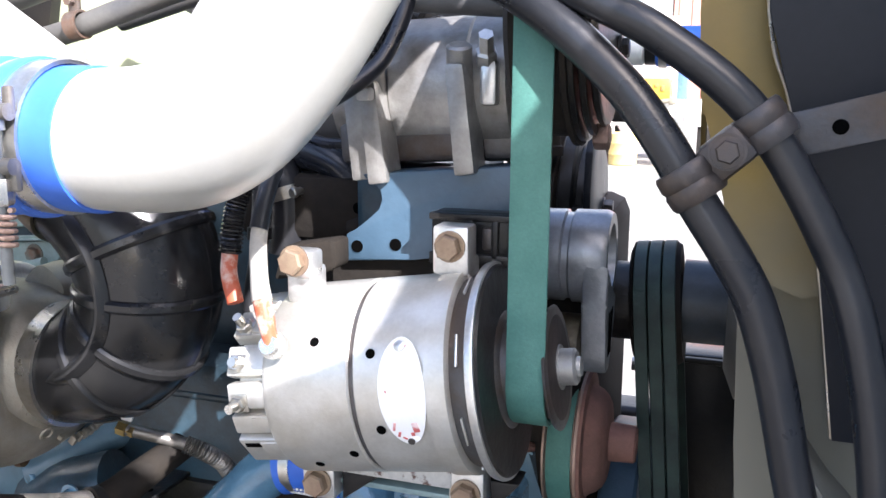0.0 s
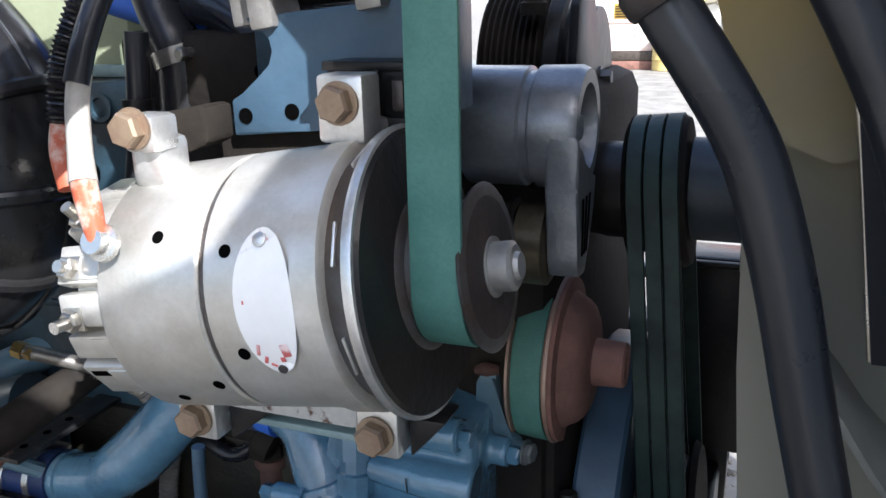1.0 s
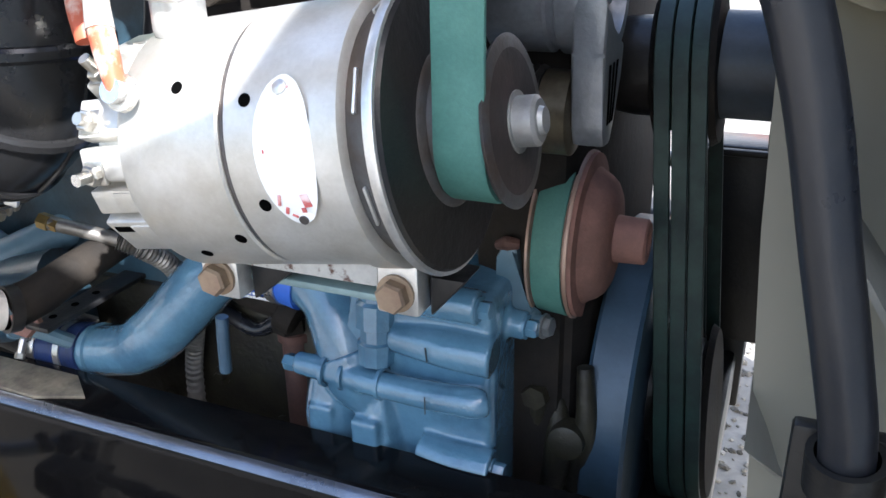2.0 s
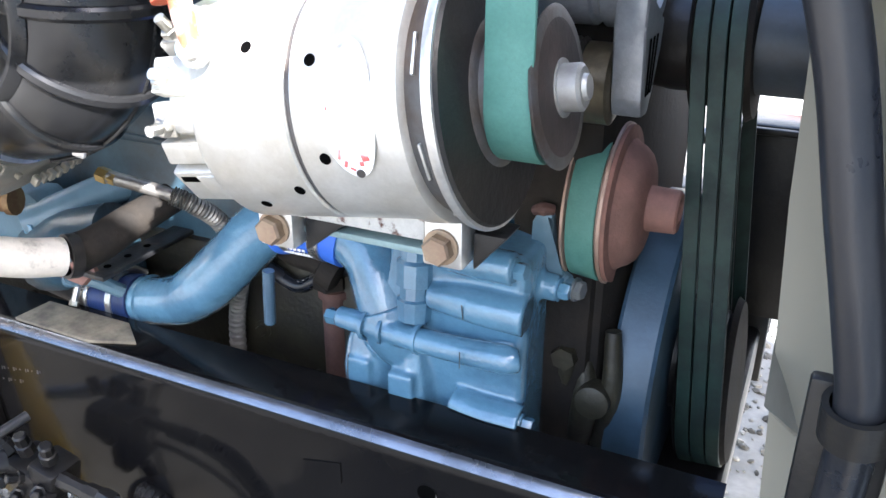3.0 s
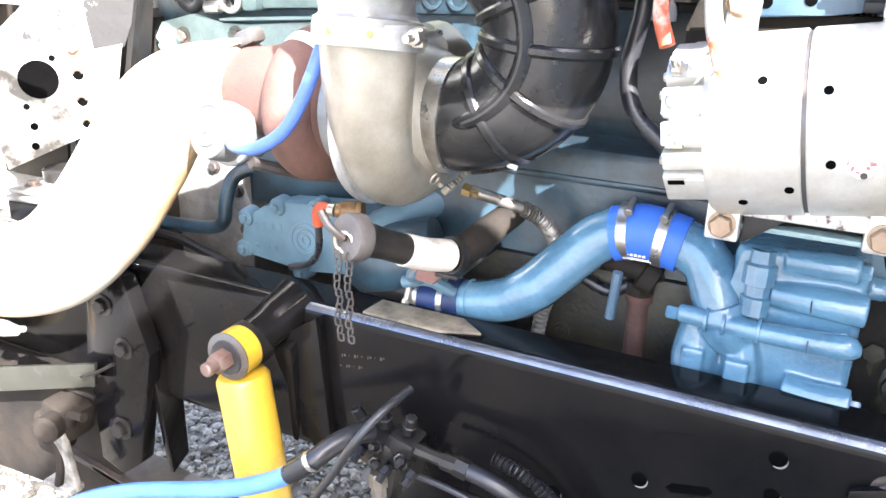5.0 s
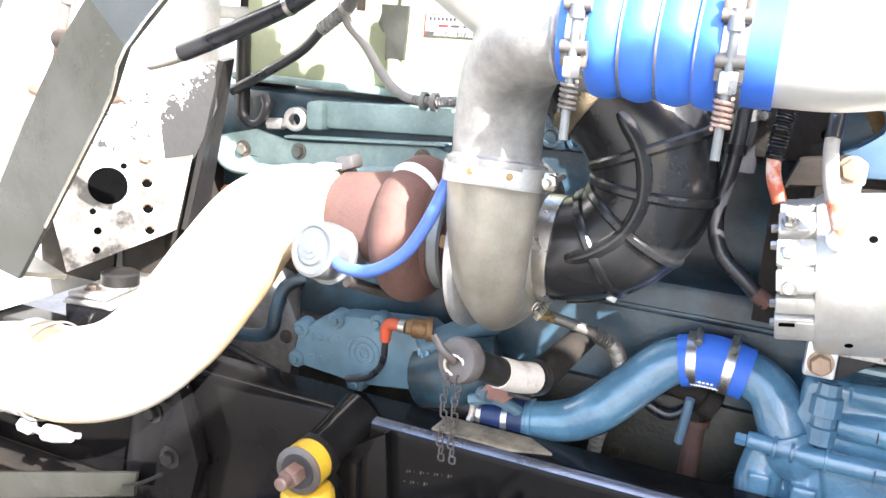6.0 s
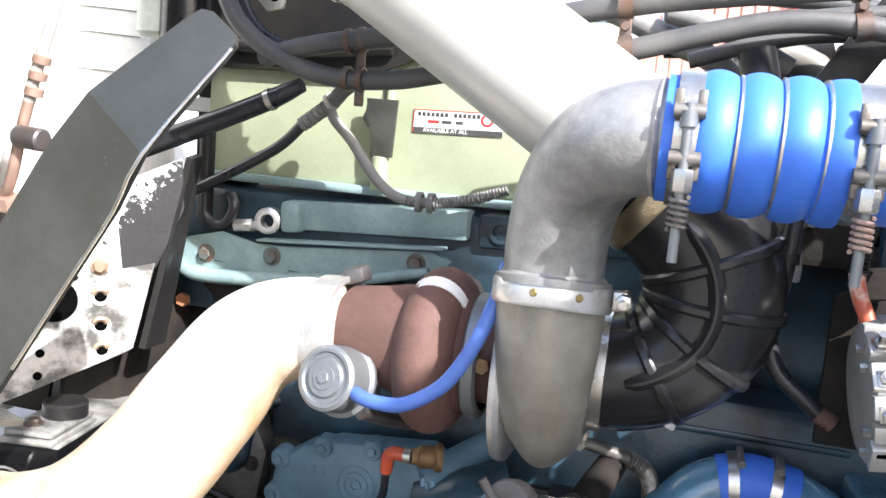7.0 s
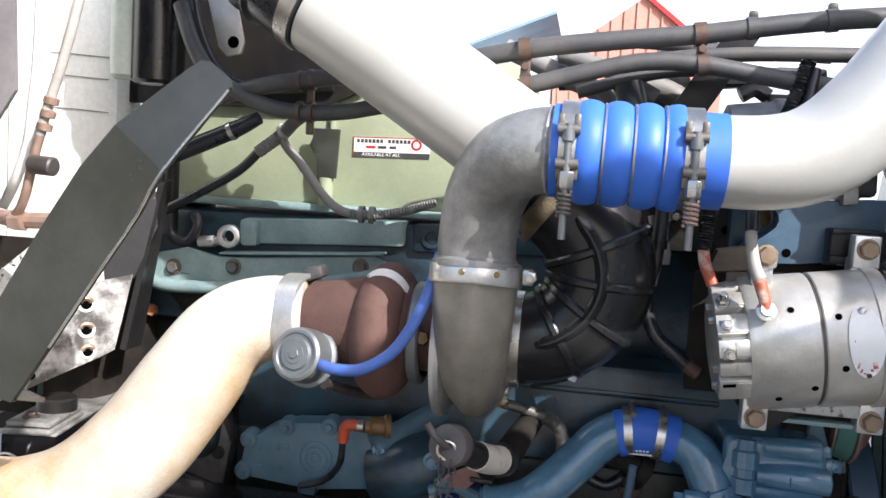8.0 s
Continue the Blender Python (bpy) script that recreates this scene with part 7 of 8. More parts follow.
# ---- air intake ----
intake = thing("intake_elbow", (-0.47, 0.66, 1.25), "black ribbed plastic air intake elbow", "intake elbow")
IE = [(-0.580, 0.655, 1.302), (-0.557, 0.655, 1.304), (-0.516, 0.655, 1.319), (-0.481, 0.655, 1.350), (-0.466, 0.655, 1.392), (-0.474, 0.655, 1.438), (-0.503, 0.655, 1.478), (-0.545, 0.655, 1.512), (-0.585, 0.655, 1.547)]
part("elbow", sweep(IE, [0.062, 0.063, 0.0655, 0.069, 0.071, 0.072, 0.072, 0.073, 0.073], 40), PLASTIC, intake)
q = spline(IE, 6)
def girth(i):
    """The elbow's radius at point i of its centre line."""
    radii = [0.062, 0.063, 0.0655, 0.069, 0.071, 0.072, 0.072, 0.073, 0.073]
    f = i / (len(q) - 1) * 8
    j = min(int(f), 7)
    return radii[j] + (radii[j + 1] - radii[j]) * (f - j)


part("spine_rib", sweep([Vector((q[i].x, q[i].y - girth(i) + 0.0015, q[i].z)) for i in range(8, 37)], lambda s_: 0.0080 * min(1.0, 0.5 + 9 * s_, 0.5 + 9 * (1 - s_)), 12, 1, square=0.6), PLASTIC, intake)
for i in (12, 18, 24, 30):
    t_ = (q[i + 1] - q[i - 1]).normalized()
    r_ = girth(i)
    part("rib", lathe([(-0.0072, r_ - 0.002), (-0.0058, r_ + 0.0022), (-0.0030, r_ + 0.0042), (0.0030, r_ + 0.0042), (0.0058, r_ + 0.0022), (0.0072, r_ - 0.002)], q[i], t_, 48, False), PLASTIC, intake)
part("moulding_seam", sweep([Vector((p.x, p.y, p.z)) + (q[min(i + 6, 47)] - q[max(i + 4, 0)]).normalized().cross(Vector((0, 1, 0))) * (-0.0655 - 0.008 * i / len(q)) for i, p in enumerate(q[5:40])], 0.0028, 8, 1), PLASTIC, intake)
for px, py, pz in ((-0.494, 0.640, 1.258), (-0.424, 0.640, 1.328)):
    part("tag", rbox((px, py, pz), (0.012, 0.006, 0.009), 0.002, turn(0, 20, 20)), ALU_FACE, intake)
part("strap_clamp", lathe([(-0.012, 0.0735), (-0.012, 0.0755), (0.012, 0.0755), (0.012, 0.0735)], (-0.575, 0.655, 1.541), (-0.83, 0, 0.55), 40, False), BRASS, intake, "brass-coloured band clamp")
part("throat_band", lathe([(-0.013, 0.0730), (-0.013, 0.0762), (-0.010, 0.0770), (0.010, 0.0770), (0.013, 0.0762), (0.013, 0.0730)], (-0.533, 0.655, 1.503), (-0.78, 0, 0.62), 48, False), WORNGOLD, intake, "worn gold-coloured band clamp")
breather = thing("breather_hose", (-0.38, 0.73, 1.3), "black rubber breather hose beside the intake elbow", "hose")
part("hose", sweep([(-0.385, 0.74, 1.50), (-0.39, 0.735, 1.42), (-0.398, 0.73, 1.36), (-0.385, 0.725, 1.315), (-0.35, 0.72, 1.285), (-0.325, 0.72, 1.265)], 0.010, 14), RUBBER, breather)
part("end_fitting", lathe([(0, 0.011), (0.02, 0.011), (0.022, 0.008)], (-0.338, 0.72, 1.275), (0.8, 0, -0.5), 14), RUST, breather)
part("clip", lathe([(-0.006, 0.0105), (-0.006, 0.013), (0.006, 0.013), (0.006, 0.0105)], (-0.3885, 0.7355, 1.44), (0, 0.05, 1), 20, False), BLACK, breather)
air = thing("intake_pipe", (-0.72, 0.655, 1.6), "bright aluminium air intake tube", "pipe")
AD = Vector((-0.84, 0, 0.545)).normalized()
part("tube", lathe([(0.0, 0.070), (0.0, 0.0725), (0.345, 0.0725), (0.352, 0.0735), (0.36, 0.0725), (0.36, 0.069)], (-0.57, 0.655, 1.55), AD, 48), ALU_PIPE, air)
AE = Vector((-0.57, 0.655, 1.55)) + AD * 0.375
part("clamp", lathe([(-0.01, 0.0755), (-0.01, 0.0785), (0.012, 0.0785), (0.012, 0.0755)], AE, AD, 44, False), STEEL, air, "bright hose clamp")
rub = thing("intake_hose", (-1.0, 0.66, 1.7), "black corrugated rubber intake hose", "hose")
part("hose", sweep([AE - AD * 0.012, AE + AD * 0.05, AE + AD * 0.13 + Vector((0, 0.02, 0.01)), AE + AD * 0.24 + Vector((0, 0.06, 0.03)), AE + AD * 0.36 + Vector((0, 0.12, 0.06))], lambda s: 0.076 + (0.006 * abs(math.sin(s * 30)) if s > 0.25 else 0), 36, 14), RUBBER, rub)

# ---- air conditioning lines and looms ----
acl = thing("ac_lines", (-0.35, 0.72, 1.68), "pair of black air conditioning lines in rusty clips", "hose")
L1 = [(-1.08, 0.80, 1.628), (-1.01, 0.78, 1.643), (-0.931, 0.777, 1.656), (-0.76, 0.75, 1.675), (-0.595, 0.725, 1.705), (-0.48, 0.72, 1.72), (-0.357, 0.72, 1.733), (-0.24, 0.72, 1.75), (-0.124, 0.72, 1.762), (0.1, 0.72, 1.775)]
L2 = [(-1.165, 0.80, 1.77), (-1.131, 0.785, 1.700), (-1.094, 0.78, 1.656), (-1.025, 0.78, 1.620), (-0.959, 0.78, 1.605), (-0.880, 0.78, 1.608), (-0.80, 0.77, 1.622), (-0.62, 0.73, 1.648), (-0.583, 0.725, 1.656), (-0.46, 0.72, 1.688), (-0.40, 0.72, 1.695), (-0.346, 0.72, 1.692), (-0.27, 0.72, 1.68), (-0.205, 0.72, 1.671), (-0.05, 0.72, 1.66)]
part("line", sweep(L1, 0.0135, 14), LINEGREY, acl)
part("line", sweep(L2, 0.0125, 14), LINEGREY, acl)
part("line", sweep([(-0.60, 0.80, 1.665), (-0.45, 0.80, 1.70), (-0.30, 0.80, 1.72), (-0.1, 0.80, 1.725)], 0.011, 12), LINEGREY, acl)
part("line", sweep([(-0.50, 0.86, 1.745), (-0.40, 0.86, 1.742), (-0.30, 0.86, 1.735), (-0.15, 0.86, 1.73)], 0.010, 12), LINEGREY, acl)
part("line", sweep([(-0.52, 0.84, 1.66), (-0.44, 0.84, 1.685), (-0.36, 0.84, 1.70), (-0.2, 0.84, 1.70)], 0.010, 12), LINEGREY, acl)
part("line", sweep([(-0.55, 0.86, 1.72), (-0.48, 0.85, 1.70), (-0.40, 0.86, 1.66)], 0.013, 12), GREYHOSE, acl)
for x_, z_, d_ in ((-0.938, 1.655, (1, 0, 0.15)), (-0.937, 1.606, (1, 0, 0.0))):
    part("clip", merge(*[lathe([(s - 0.0035, 0.0125), (s - 0.0035, 0.0162), (s + 0.0035, 0.0162), (s + 0.0035, 0.0125)], (x_, 0.779, z_), d_, 20, False) for s in (-0.010, 0.010)], rbox((x_ + 0.004, 0.79, z_ - 0.02), (0.012, 0.008, 0.03), 0.002)), CLIPSTEEL, acl, "rusty twin clip")
for (xa, za), (xb, zb) in (((-0.595, 1.705), (-0.590, 1.655)), ((-0.357, 1.733), (-0.350, 1.692))):
    part("clip", merge(lathe([(-0.008, 0.014), (-0.008, 0.0165), (0.008, 0.0165), (0.008, 0.014)], (xa, 0.72, za), (1, 0, 0.12), 24, False),
                       lathe([(-0.008, 0.013), (-0.008, 0.0155), (0.008, 0.0155), (0.008, 0.013)], (xb, 0.72, zb), (1, 0, 0.15), 24, False),
                       rbox(((xa + xb) / 2, 0.72, (za + zb) / 2), (0.014, 0.006, za - zb - 0.024), 0.002)), CLIPSTEEL, acl, "rusty paired clip")
    part("clip_bolt", hexhead(((xa + xb) / 2, 0.715, (za + zb) / 2), (0, -1, 0), 0.006, 0.006), CLIPSTEEL, acl)
for x_, z_ in ((-0.29, 1.743), (-0.19, 1.756)):
    part("tie", merge(lathe([(-0.007, 0.0138), (-0.007, 0.0155), (0.007, 0.0155), (0.007, 0.0138)], (x_, 0.72, z_), (1, 0, 0.12), 24, False), rbox((x_, 0.72, z_ + 0.018), (0.012, 0.012, 0.010), 0.003)), LINEGREY, acl)
top = thing("front_brackets", (-0.35, 0.85, 1.6), "black steel brackets above the engine front", "bracket")
part("stay", merge(slab([(-0.40, 1.61), (-0.345, 1.61), (-0.265, 1.745), (-0.312, 1.75)], (0, 0.80, 0), (1, 0, 0), (0, 0, 1), 0.01, 0.002), rbox((-0.25, 0.80, 1.635), (0.10, 0.02, 0.025), 0.004, turn(0, -20, 0))), BLACK, top)
part("housing", lathe([(0, 0.05), (0.02, 0.06), (0.10, 0.06), (0.12, 0.045)], (-0.46, 0.95, 1.66), (0.9, 0, 0.3), 28), DULLSTEEL, top)
part("canister", lathe([(0, 0.02), (0.004, 0.032), (0.05, 0.034), (0.06, 0.02)], (-0.56, 0.95, 1.705), (1, 0, 0.1), 24), BLACK, top)
part("grey_hose", sweep([(-0.64, 0.88, 1.73), (-0.589, 0.88, 1.71), (-0.533, 0.88, 1.685), (-0.487, 0.88, 1.665), (-0.44, 0.89, 1.62)], 0.016, 14), GREYHOSE, top)
part("elbow_hose", sweep([(-0.47, 0.90, 1.62), (-0.44, 0.90, 1.665), (-0.40, 0.90, 1.68), (-0.36, 0.90, 1.66), (-0.34, 0.90, 1.61)], 0.020, 14), FANGREY, top)
part("front_box", merge(rbox((-0.19, 0.86, 1.655), (0.10, 0.06, 0.03), 0.006), rbox((-0.24, 0.92, 1.70), (0.20, 0.03, 0.02), 0.005, turn(0, -6, 0)), sweep([(-0.28, 0.83, 1.665), (-0.26, 0.83, 1.675), (-0.24, 0.83, 1.665)], 0.012, 10)), BLACK, top)
part("white_cap", lathe([(0, 0.016), (0.07, 0.016), (0.075, 0.012)], (-0.30, 0.85, 1.70), (1, 0, 0.05), 20), WHITE, top)

loom = thing("wiring_loom", (-0.95, 0.9, 1.5), "grey wiring conduit tied along the rocker cover", "cable")
part("branch", sweep([(-1.015, 0.885, 1.572), (-1.008, 0.89, 1.552), (-0.984, 0.90, 1.524), (-0.946, 0.90, 1.477), (-0.915, 0.90, 1.452), (-0.885, 0.90, 1.444), (-0.84, 0.90, 1.446), (-0.79, 0.91, 1.457), (-0.745, 0.915, 1.474)], lambda s: 0.0078 + 0.0010 * math.sin(s * 520) * (s > 0.6), 12, 30), GREYHOSE, loom)
part("conduit", sweep([(-0.945, 0.81, 1.606), (-0.965, 0.84, 1.603), (-0.99, 0.87, 1.594), (-1.015, 0.885, 1.573), (-1.06, 0.89, 1.540)], lambda s: 0.0105 + 0.0014 * math.sin(s * 300), 12, 30), GREYHOSE, loom)
part("lower_conduit", sweep([(-1.055, 0.89, 1.544), (-1.10, 0.90, 1.505), (-1.17, 0.90, 1.463), (-1.24, 0.90, 1.425)], 0.0085, 12), RUBBER, loom)
part("tie", lathe([(-0.004, 0.011), (-0.004, 0.0135), (0.004, 0.0135), (0.004, 0.011)], (-1.012, 0.884, 1.578), (0.7, -0.3, 0.5), 16, False), PALESLEEVE, loom)
for cx, cz, d in ((-0.862, 1.4445, (1, 0, 0)),):
    part("clip", merge(*[lathe([(s - 0.004, 0.011), (s - 0.004, 0.0150), (s + 0.004, 0.0150), (s + 0.004, 0.011)], (cx, 0.90, cz), d, 20, False) for s in (-0.009, 0.009)]), GREYHOSE, loom)
part("sleeve_tube", sweep([(-1.29, 0.83, 1.486), (-1.18, 0.83, 1.530), (-1.08, 0.83, 1.573), (-1.035, 0.83, 1.596)], [0.0165, 0.0155, 0.0145, 0.011], 16), RUBBER, loom)
part("pale_end", sweep([(-1.36, 0.83, 1.464), (-1.325, 0.83, 1.474), (-1.285, 0.83, 1.488)], 0.015, 14), PALESLEEVE, loom)
part("sleeve_ring", lathe([(-0.004, 0.0145), (-0.004, 0.0158), (0.004, 0.0158), (0.004, 0.0145)], (-1.082, 0.83, 1.572), (0.9, 0, 0.4), 20, False), STEEL, loom)
part("stem", sweep([(-1.243, 0.935, 1.54), (-1.242, 0.935, 1.38)], 0.013, 12), BLACK, loom)

# Added black panel that stands in for the shade above the rocker cover.
shade_back = thing("bulkhead_shade", (-1.1, 1.0, 1.6), "black panel added for the shade above the rocker cover", "cover")
part("shade_sheet", merge(xz([(-1.36, 1.62), (-0.98, 1.625), (-0.86, 1.68), (-0.80, 1.95), (-1.36, 1.95)], 0.975, 0.02, 0.004), rbox((-1.27, 1.05, 1.52), (0.10, 0.06, 0.30), 0.01)), BLACK, shade_back)
part("ridge", sweep([(-1.30, 0.955, 1.66), (-1.1, 0.955, 1.655), (-0.95, 0.955, 1.665)], 0.010, 10), BLACK, shade_back)

# ---- bracket, chassis plate and cab at the rear ----
stay = thing("hood_stay", (-0.95, 0.31, 1.2), "folded dark olive steel support bracket with rounded end", "bracket")
UP = [(-0.921, 0.312, 1.507), (-0.8735, 0.348, 1.589), (-0.868, 0.352, 1.599), (-0.871, 0.356, 1.608), (-0.897, 0.366, 1.625), (-0.909, 0.367, 1.627), (-0.921, 0.361, 1.617), (-0.985, 0.329, 1.552)]
LOW = [(-0.985, 0.329, 1.552), (-1.030, 0.336, 1.505), (-1.080, 0.340, 1.433), (-1.13, 0.345, 1.355), (-1.19, 0.350, 1.262), (-1.185, 0.350, 1.245), (-1.115, 0.345, 1.235), (-1.065, 0.340, 1.305), (-1.004, 0.338, 1.396), (-0.958, 0.330, 1.458), (-0.921, 0.312, 1.507)]


part("upper_plate", sheet(UP, 0.006), BRACKET, stay)
part("lower_plate", sheet(LOW, 0.006), BRACKET, stay)
part("foot", sheet([(-1.187, 0.353, 1.258), (-1.205, 0.43, 1.232), (-1.135, 0.43, 1.210), (-1.117, 0.349, 1.237)], 0.006), BRACKET, stay)
part("cab_arm", sheet([(-1.19, 0.352, 1.262), (-1.30, 0.43, 1.262), (-1.605, 0.655, 1.262), (-1.605, 0.655, 1.20), (-1.30, 0.43, 1.20), (-1.188, 0.352, 1.245)], 0.008), BRACKET, stay)
part("worn_edge", sweep([(-0.872, 0.350, 1.593), (-0.8745, 0.3483, 1.588), (-0.9215, 0.3118, 1.506), (-0.9585, 0.3298, 1.457), (-1.0045, 0.3378, 1.395), (-1.065, 0.3398, 1.304)], 0.0014, 6, 3), STEEL, stay)

chp = thing("cab_bracket", (-1.3, 0.7, 1.15), "steel cab mounting plate with flaking white paint", "bracket")
part("plate", sheet([(-1.304, 0.706, 1.411), (-1.252, 0.753, 1.444), (-1.262, 0.744, 1.38), (-1.255, 0.7505, 1.30), (-1.375, 0.642, 1.27), (-1.37, 0.647, 1.33)], 0.012), SPECK, chp)
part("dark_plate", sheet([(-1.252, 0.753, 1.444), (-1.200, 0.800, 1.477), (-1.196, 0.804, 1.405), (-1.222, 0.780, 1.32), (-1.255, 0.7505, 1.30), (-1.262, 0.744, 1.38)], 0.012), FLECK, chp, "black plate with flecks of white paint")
part("lower_plate", sheet([(-1.222, 0.776, 1.325), (-1.241, 0.759, 1.201), (-1.252, 0.749, 1.193), (-1.366, 0.646, 1.129), (-1.383, 0.631, 1.242), (-1.36, 0.652, 1.29)], 0.012), STREAKED, chp, "grey plate with flaking white paint and holes")
part("hole", lathe([(0, 0.030), (0.001, 0.030)], (-1.318, 0.6887, 1.272), (0.669, -0.743, 0), 28), HOLE, chp)
for x_, z_, hr in ((-1.276, 1.321, 0), (-1.274, 1.278, 0.0085), (-1.273, 1.236, 0.0085), (-1.271, 1.200, 0.008), (-1.330, 1.198, 0.006), (-1.332, 1.166, 0.006), (-1.335, 1.23, 0.005), (-1.30, 1.305, 0.005)):
    at_ = (x_, 0.62 + (x_ + 1.40) * 0.9 - 0.0055, z_)
    if not hr:
        part("bolt", hexhead(at_, (0.669, -0.743, 0), 0.009, 0.008, 0.012), BROWNBOLT, chp)
        continue
    part("bolt_hole", lathe([(0, hr), (0.0006, hr)], at_, (0.669, -0.743, 0), 18), HOLE, chp)
    if hr > 0.0065:
        part("hole_rim", lathe([(0, hr), (0.0012, hr * 1.04), (0.0012, hr * 1.5), (0, hr * 1.62)], at_, (0.669, -0.743, 0), 18, False), LABEL_WHITE, chp, "peeled white hole rim")
        part("rust_blister", sweep([(at_[0] + hr * 1.15 * 0.743 * math.cos(radians(a)), at_[1] + hr * 1.15 * 0.669 * math.cos(radians(a)) - 0.001, at_[2] + hr * 1.15 * math.sin(radians(a))) for a in range(20, 161, 28)], 0.0042, 8, 3), BROWNBOLT, chp, "rusty crust")
part("side_plate", sheet([(-1.198, 0.806, 1.48), (-1.203, 0.842, 1.485), (-1.236, 0.815, 1.2), (-1.238, 0.768, 1.20)], 0.01), BLACK, chp)
# Added dark panel fills in for the shade and machinery behind the stay.
part("dark_fill", merge(xz([(-1.62, 1.06), (-1.62, 1.37), (-1.41, 1.37), (-1.40, 1.20), (-1.42, 1.06)], 0.80, 0.008, 0.002), rbox((-1.50, 0.76, 1.30), (0.10, 0.07, 0.05), 0.012)), DARK, chp, "dark panel added for the shade and machinery behind the stay")
mount = thing("engine_mount", (-1.31, 0.745, 1.03), "black rubber and steel cab mount with stacked shim plates", "mount")
MR = turn(0, 0, 8)
part("pad", rbox((-1.312, 0.742, 1.062), (0.085, 0.25, 0.062), 0.005, MR), BLACKGLOSS, mount)
part("top_plate", rbox((-1.312, 0.742, 1.0945), (0.088, 0.253, 0.004), 0.001, MR), WORN, mount)
for k in range(2):
    part("shim", rbox((-1.299, 0.664, 1.1005 + 0.0095 * k), (0.074 - 0.006 * k, 0.108 - 0.008 * k, 0.007), 0.0015, MR), WORN, mount)
part("puck", lathe([(0, 0.030), (0.018, 0.030), (0.021, 0.026), (0.021, 0.012)], (-1.296, 0.69, 1.113), (0, 0, 1), 28), BLACK, mount)
part("bolt", hexhead((-1.305, 0.640, 1.1135), (0, 0, 1), 0.009, 0.008, 0.013), DULLSTEEL, mount)
part("post", rbox((-1.33, 0.80, 1.01), (0.07, 0.12, 0.05), 0.006, MR), DARK, mount)
cabw = thing("cab_firewall", (-1.6, 1.3, 1.0), "pale painted cab front wall with stiffening seams", "cab")
part("wall", rbox((-1.62, 1.55, 1.75), (0.06, 1.9, 1.5), 0.01), WHITE, cabw)
part("corner", merge(rbox((-1.47, 0.98, 1.62), (0.24, 0.10, 0.70), 0.03), rbox((-1.35, 1.04, 1.56), (0.24, 0.05, 0.025), 0.006)), WHITE, cabw)
for z_ in (1.66, 1.70, 1.60):
    part("seam", rbox((-1.43, 0.929, z_), (0.12, 0.003, 0.0014), 0.0, turn(0, 3, 0)), GREYHOSE, cabw)
dryer = thing("filter_can", (-1.24, 0.85, 1.64), "tall black filter canister", "canister")
part("can", lathe([(0, 0.036), (0.006, 0.044), (0.3, 0.044)], (-1.235, 0.86, 1.645), (0, 0, 1), 36), PLASTIC, dryer)
part("bottle", lathe([(0, 0.020), (0.006, 0.026), (0.3, 0.026)], (-1.292, 0.855, 1.652), (0, 0, 1), 28), PALE, dryer, "pale green painted bottle")
part("tab", xz([(-1.14, 1.80), (-1.115, 1.71), (-1.10, 1.695), (-1.075, 1.70), (-1.07, 1.72), (-1.09, 1.80)], 0.84, 0.008, 0.002), ALU, dryer, "grey eyelet tab")
part("tab_hole", lathe([(0, 0.010), (0.0006, 0.010)], (-1.088, 0.8358, 1.718), (0, -1, 0), 20), HOLE, dryer)
part("strap", sweep([(-1.17, 0.84, 1.82), (-1.15, 0.83, 1.74), (-1.11, 0.82, 1.67), (-1.06, 0.83, 1.64)], 0.012, 12), RUBBER, dryer)
pipes = thing("heater_pipe", (-1.2, 0.5, 1.45), "grey air conditioning hose with copper crimp and valve", "pipe")
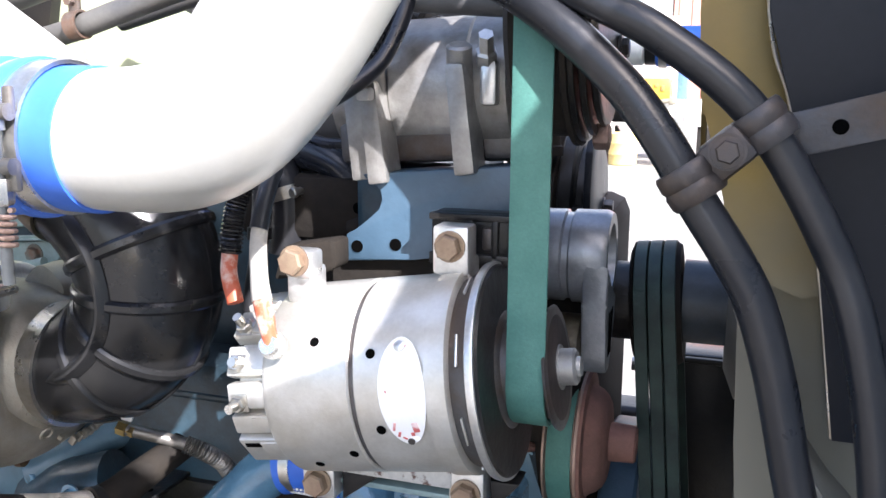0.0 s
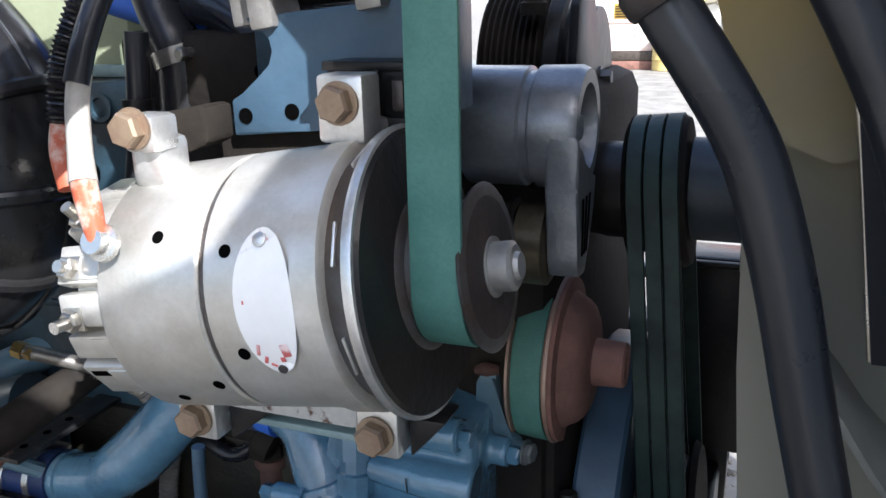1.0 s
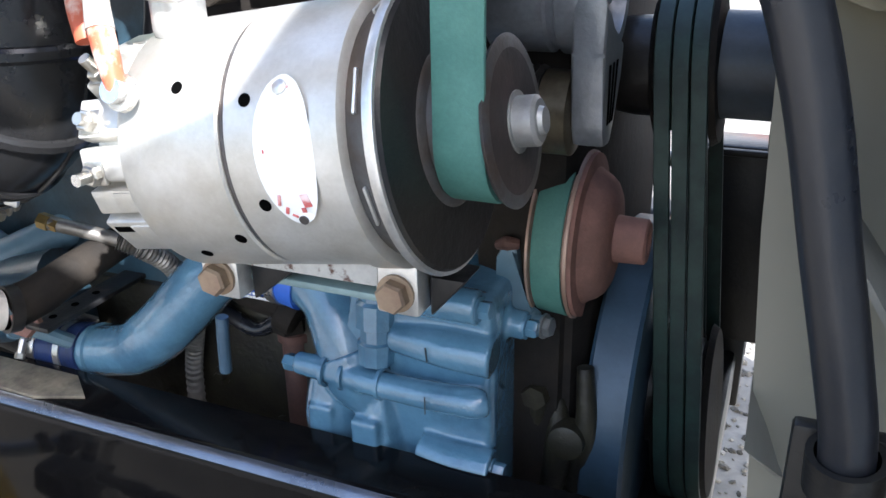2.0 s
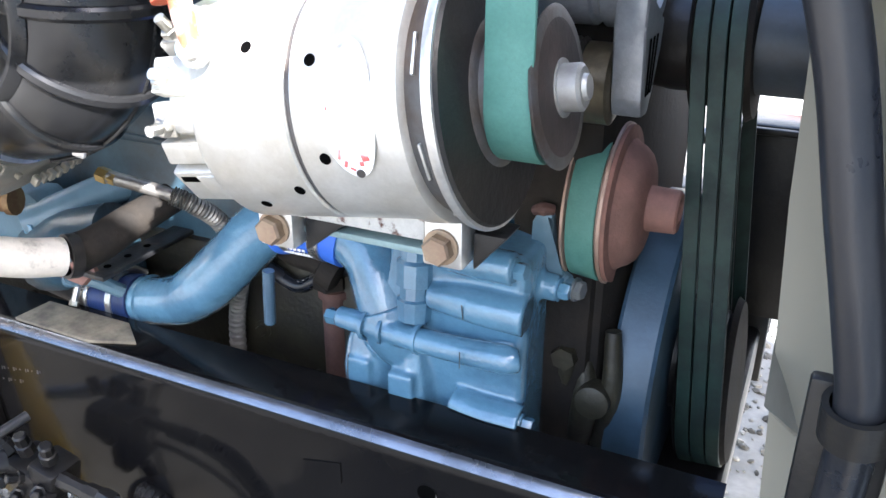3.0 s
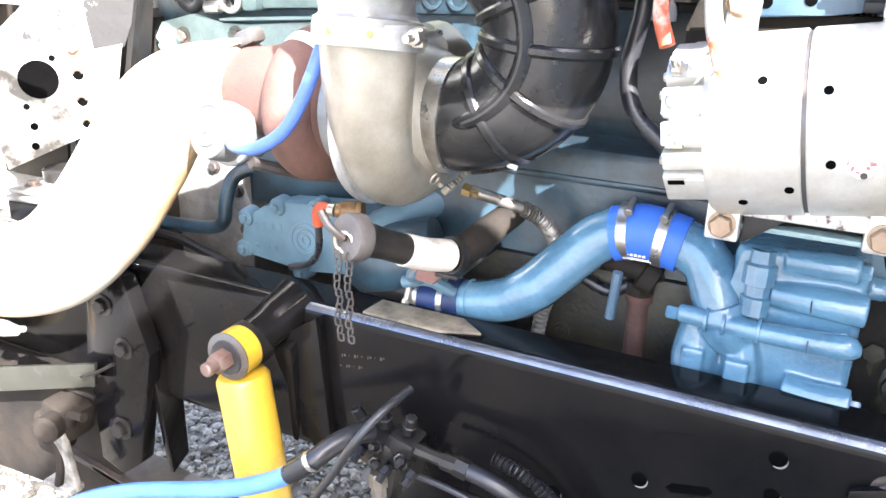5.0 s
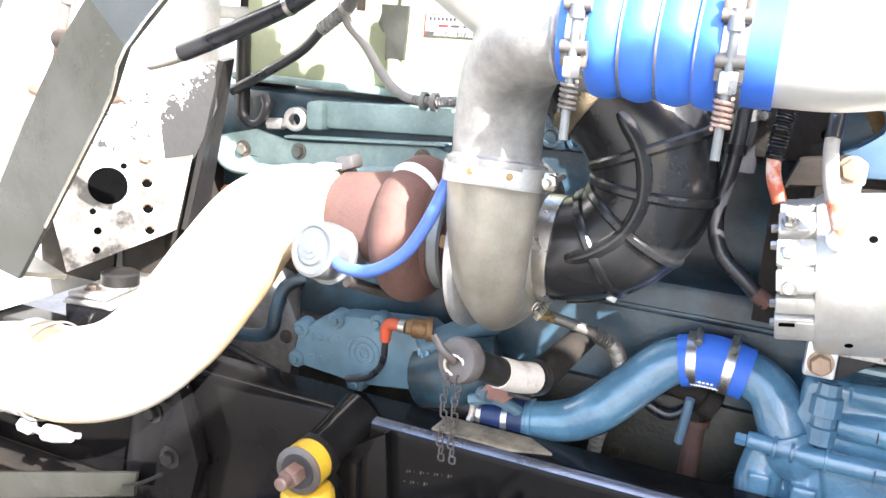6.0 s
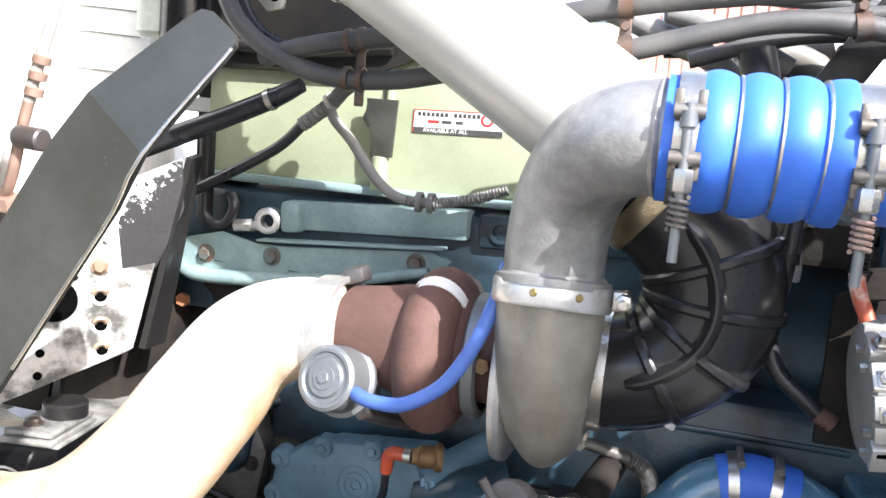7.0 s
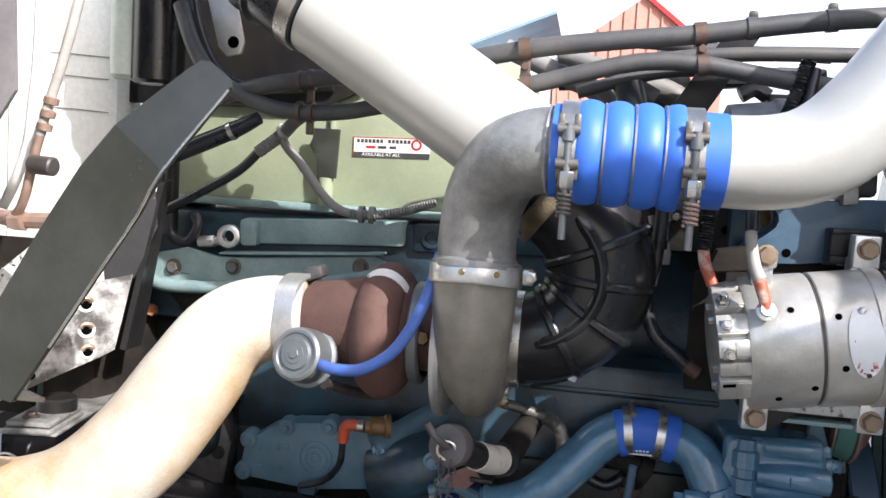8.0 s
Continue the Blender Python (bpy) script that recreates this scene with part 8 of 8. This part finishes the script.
part("hose", sweep([(-1.13, 0.50, 1.80), (-1.145, 0.50, 1.713), (-1.168, 0.50, 1.63), (-1.19, 0.50, 1.565), (-1.196, 0.50, 1.54)], 0.0065, 14), PALESLEEVE, pipes)
white_line = solid("washer_hose", sweep([(-1.232, 0.55, 1.85), (-1.235, 0.55, 1.722), (-1.238, 0.55, 1.647), (-1.244, 0.55, 1.586), (-1.256, 0.555, 1.525), (-1.30, 0.58, 1.46), (-1.42, 0.70, 1.42), (-1.585, 0.82, 1.41)], 0.0075, 14), LABEL_WHITE, "thin white plastic hose along the cab wall", "hose")
part("crimp", merge(*[lathe([(-0.005, 0.007), (-0.004, 0.0098), (0.004, 0.0098), (0.005, 0.007)], (-1.181 - 0.0045 * k, 0.50, 1.585 - 0.017 * k), (0.3, 0, 1), 20) for k in range(3)]), COPPER, pipes)
part("tube", sweep([(-1.192, 0.50, 1.555), (-1.205, 0.50, 1.51), (-1.222, 0.505, 1.455), (-1.25, 0.52, 1.43), (-1.30, 0.54, 1.425)], 0.0062, 12), COPPER, pipes)
part("valve", lathe([(0, 0.010), (0.002, 0.0125), (0.034, 0.0125), (0.036, 0.010), (0.036, 0.006)], (-1.205, 0.495, 1.502), (1, -0.1, -0.05), 18), DULLSTEEL, pipes)
part("pipe_fitting", merge(sweep([(-1.30, 0.54, 1.43), (-1.25, 0.53, 1.425), (-1.17, 0.52, 1.43), (-1.12, 0.52, 1.44)], 0.011, 10), lathe([(0, 0.014), (0.018, 0.014)], (-1.25, 0.52, 1.425), (1, 0, 0), 6)), COPPER, pipes)
mirror = thing("wing_sheet", (-1.2, 0.4, 1.55), "dark grey steel sheet at the cab edge", "sheet")
part("return", sheet([(-1.30, 0.40, 1.9), (-1.62, 0.70, 1.9), (-1.62, 0.70, 1.3), (-1.30, 0.40, 1.42)], 0.006), BRACKET, mirror)
part("sheet", xz([(-1.30, 1.9), (-1.165, 1.9), (-1.155, 1.588), (-1.20, 1.52), (-1.30, 1.42)], 0.40, 0.006), surf("grey_panel", (0.20, 0.185, 0.18), 0.5, 0, None, 8, 120, 0.1), mirror)
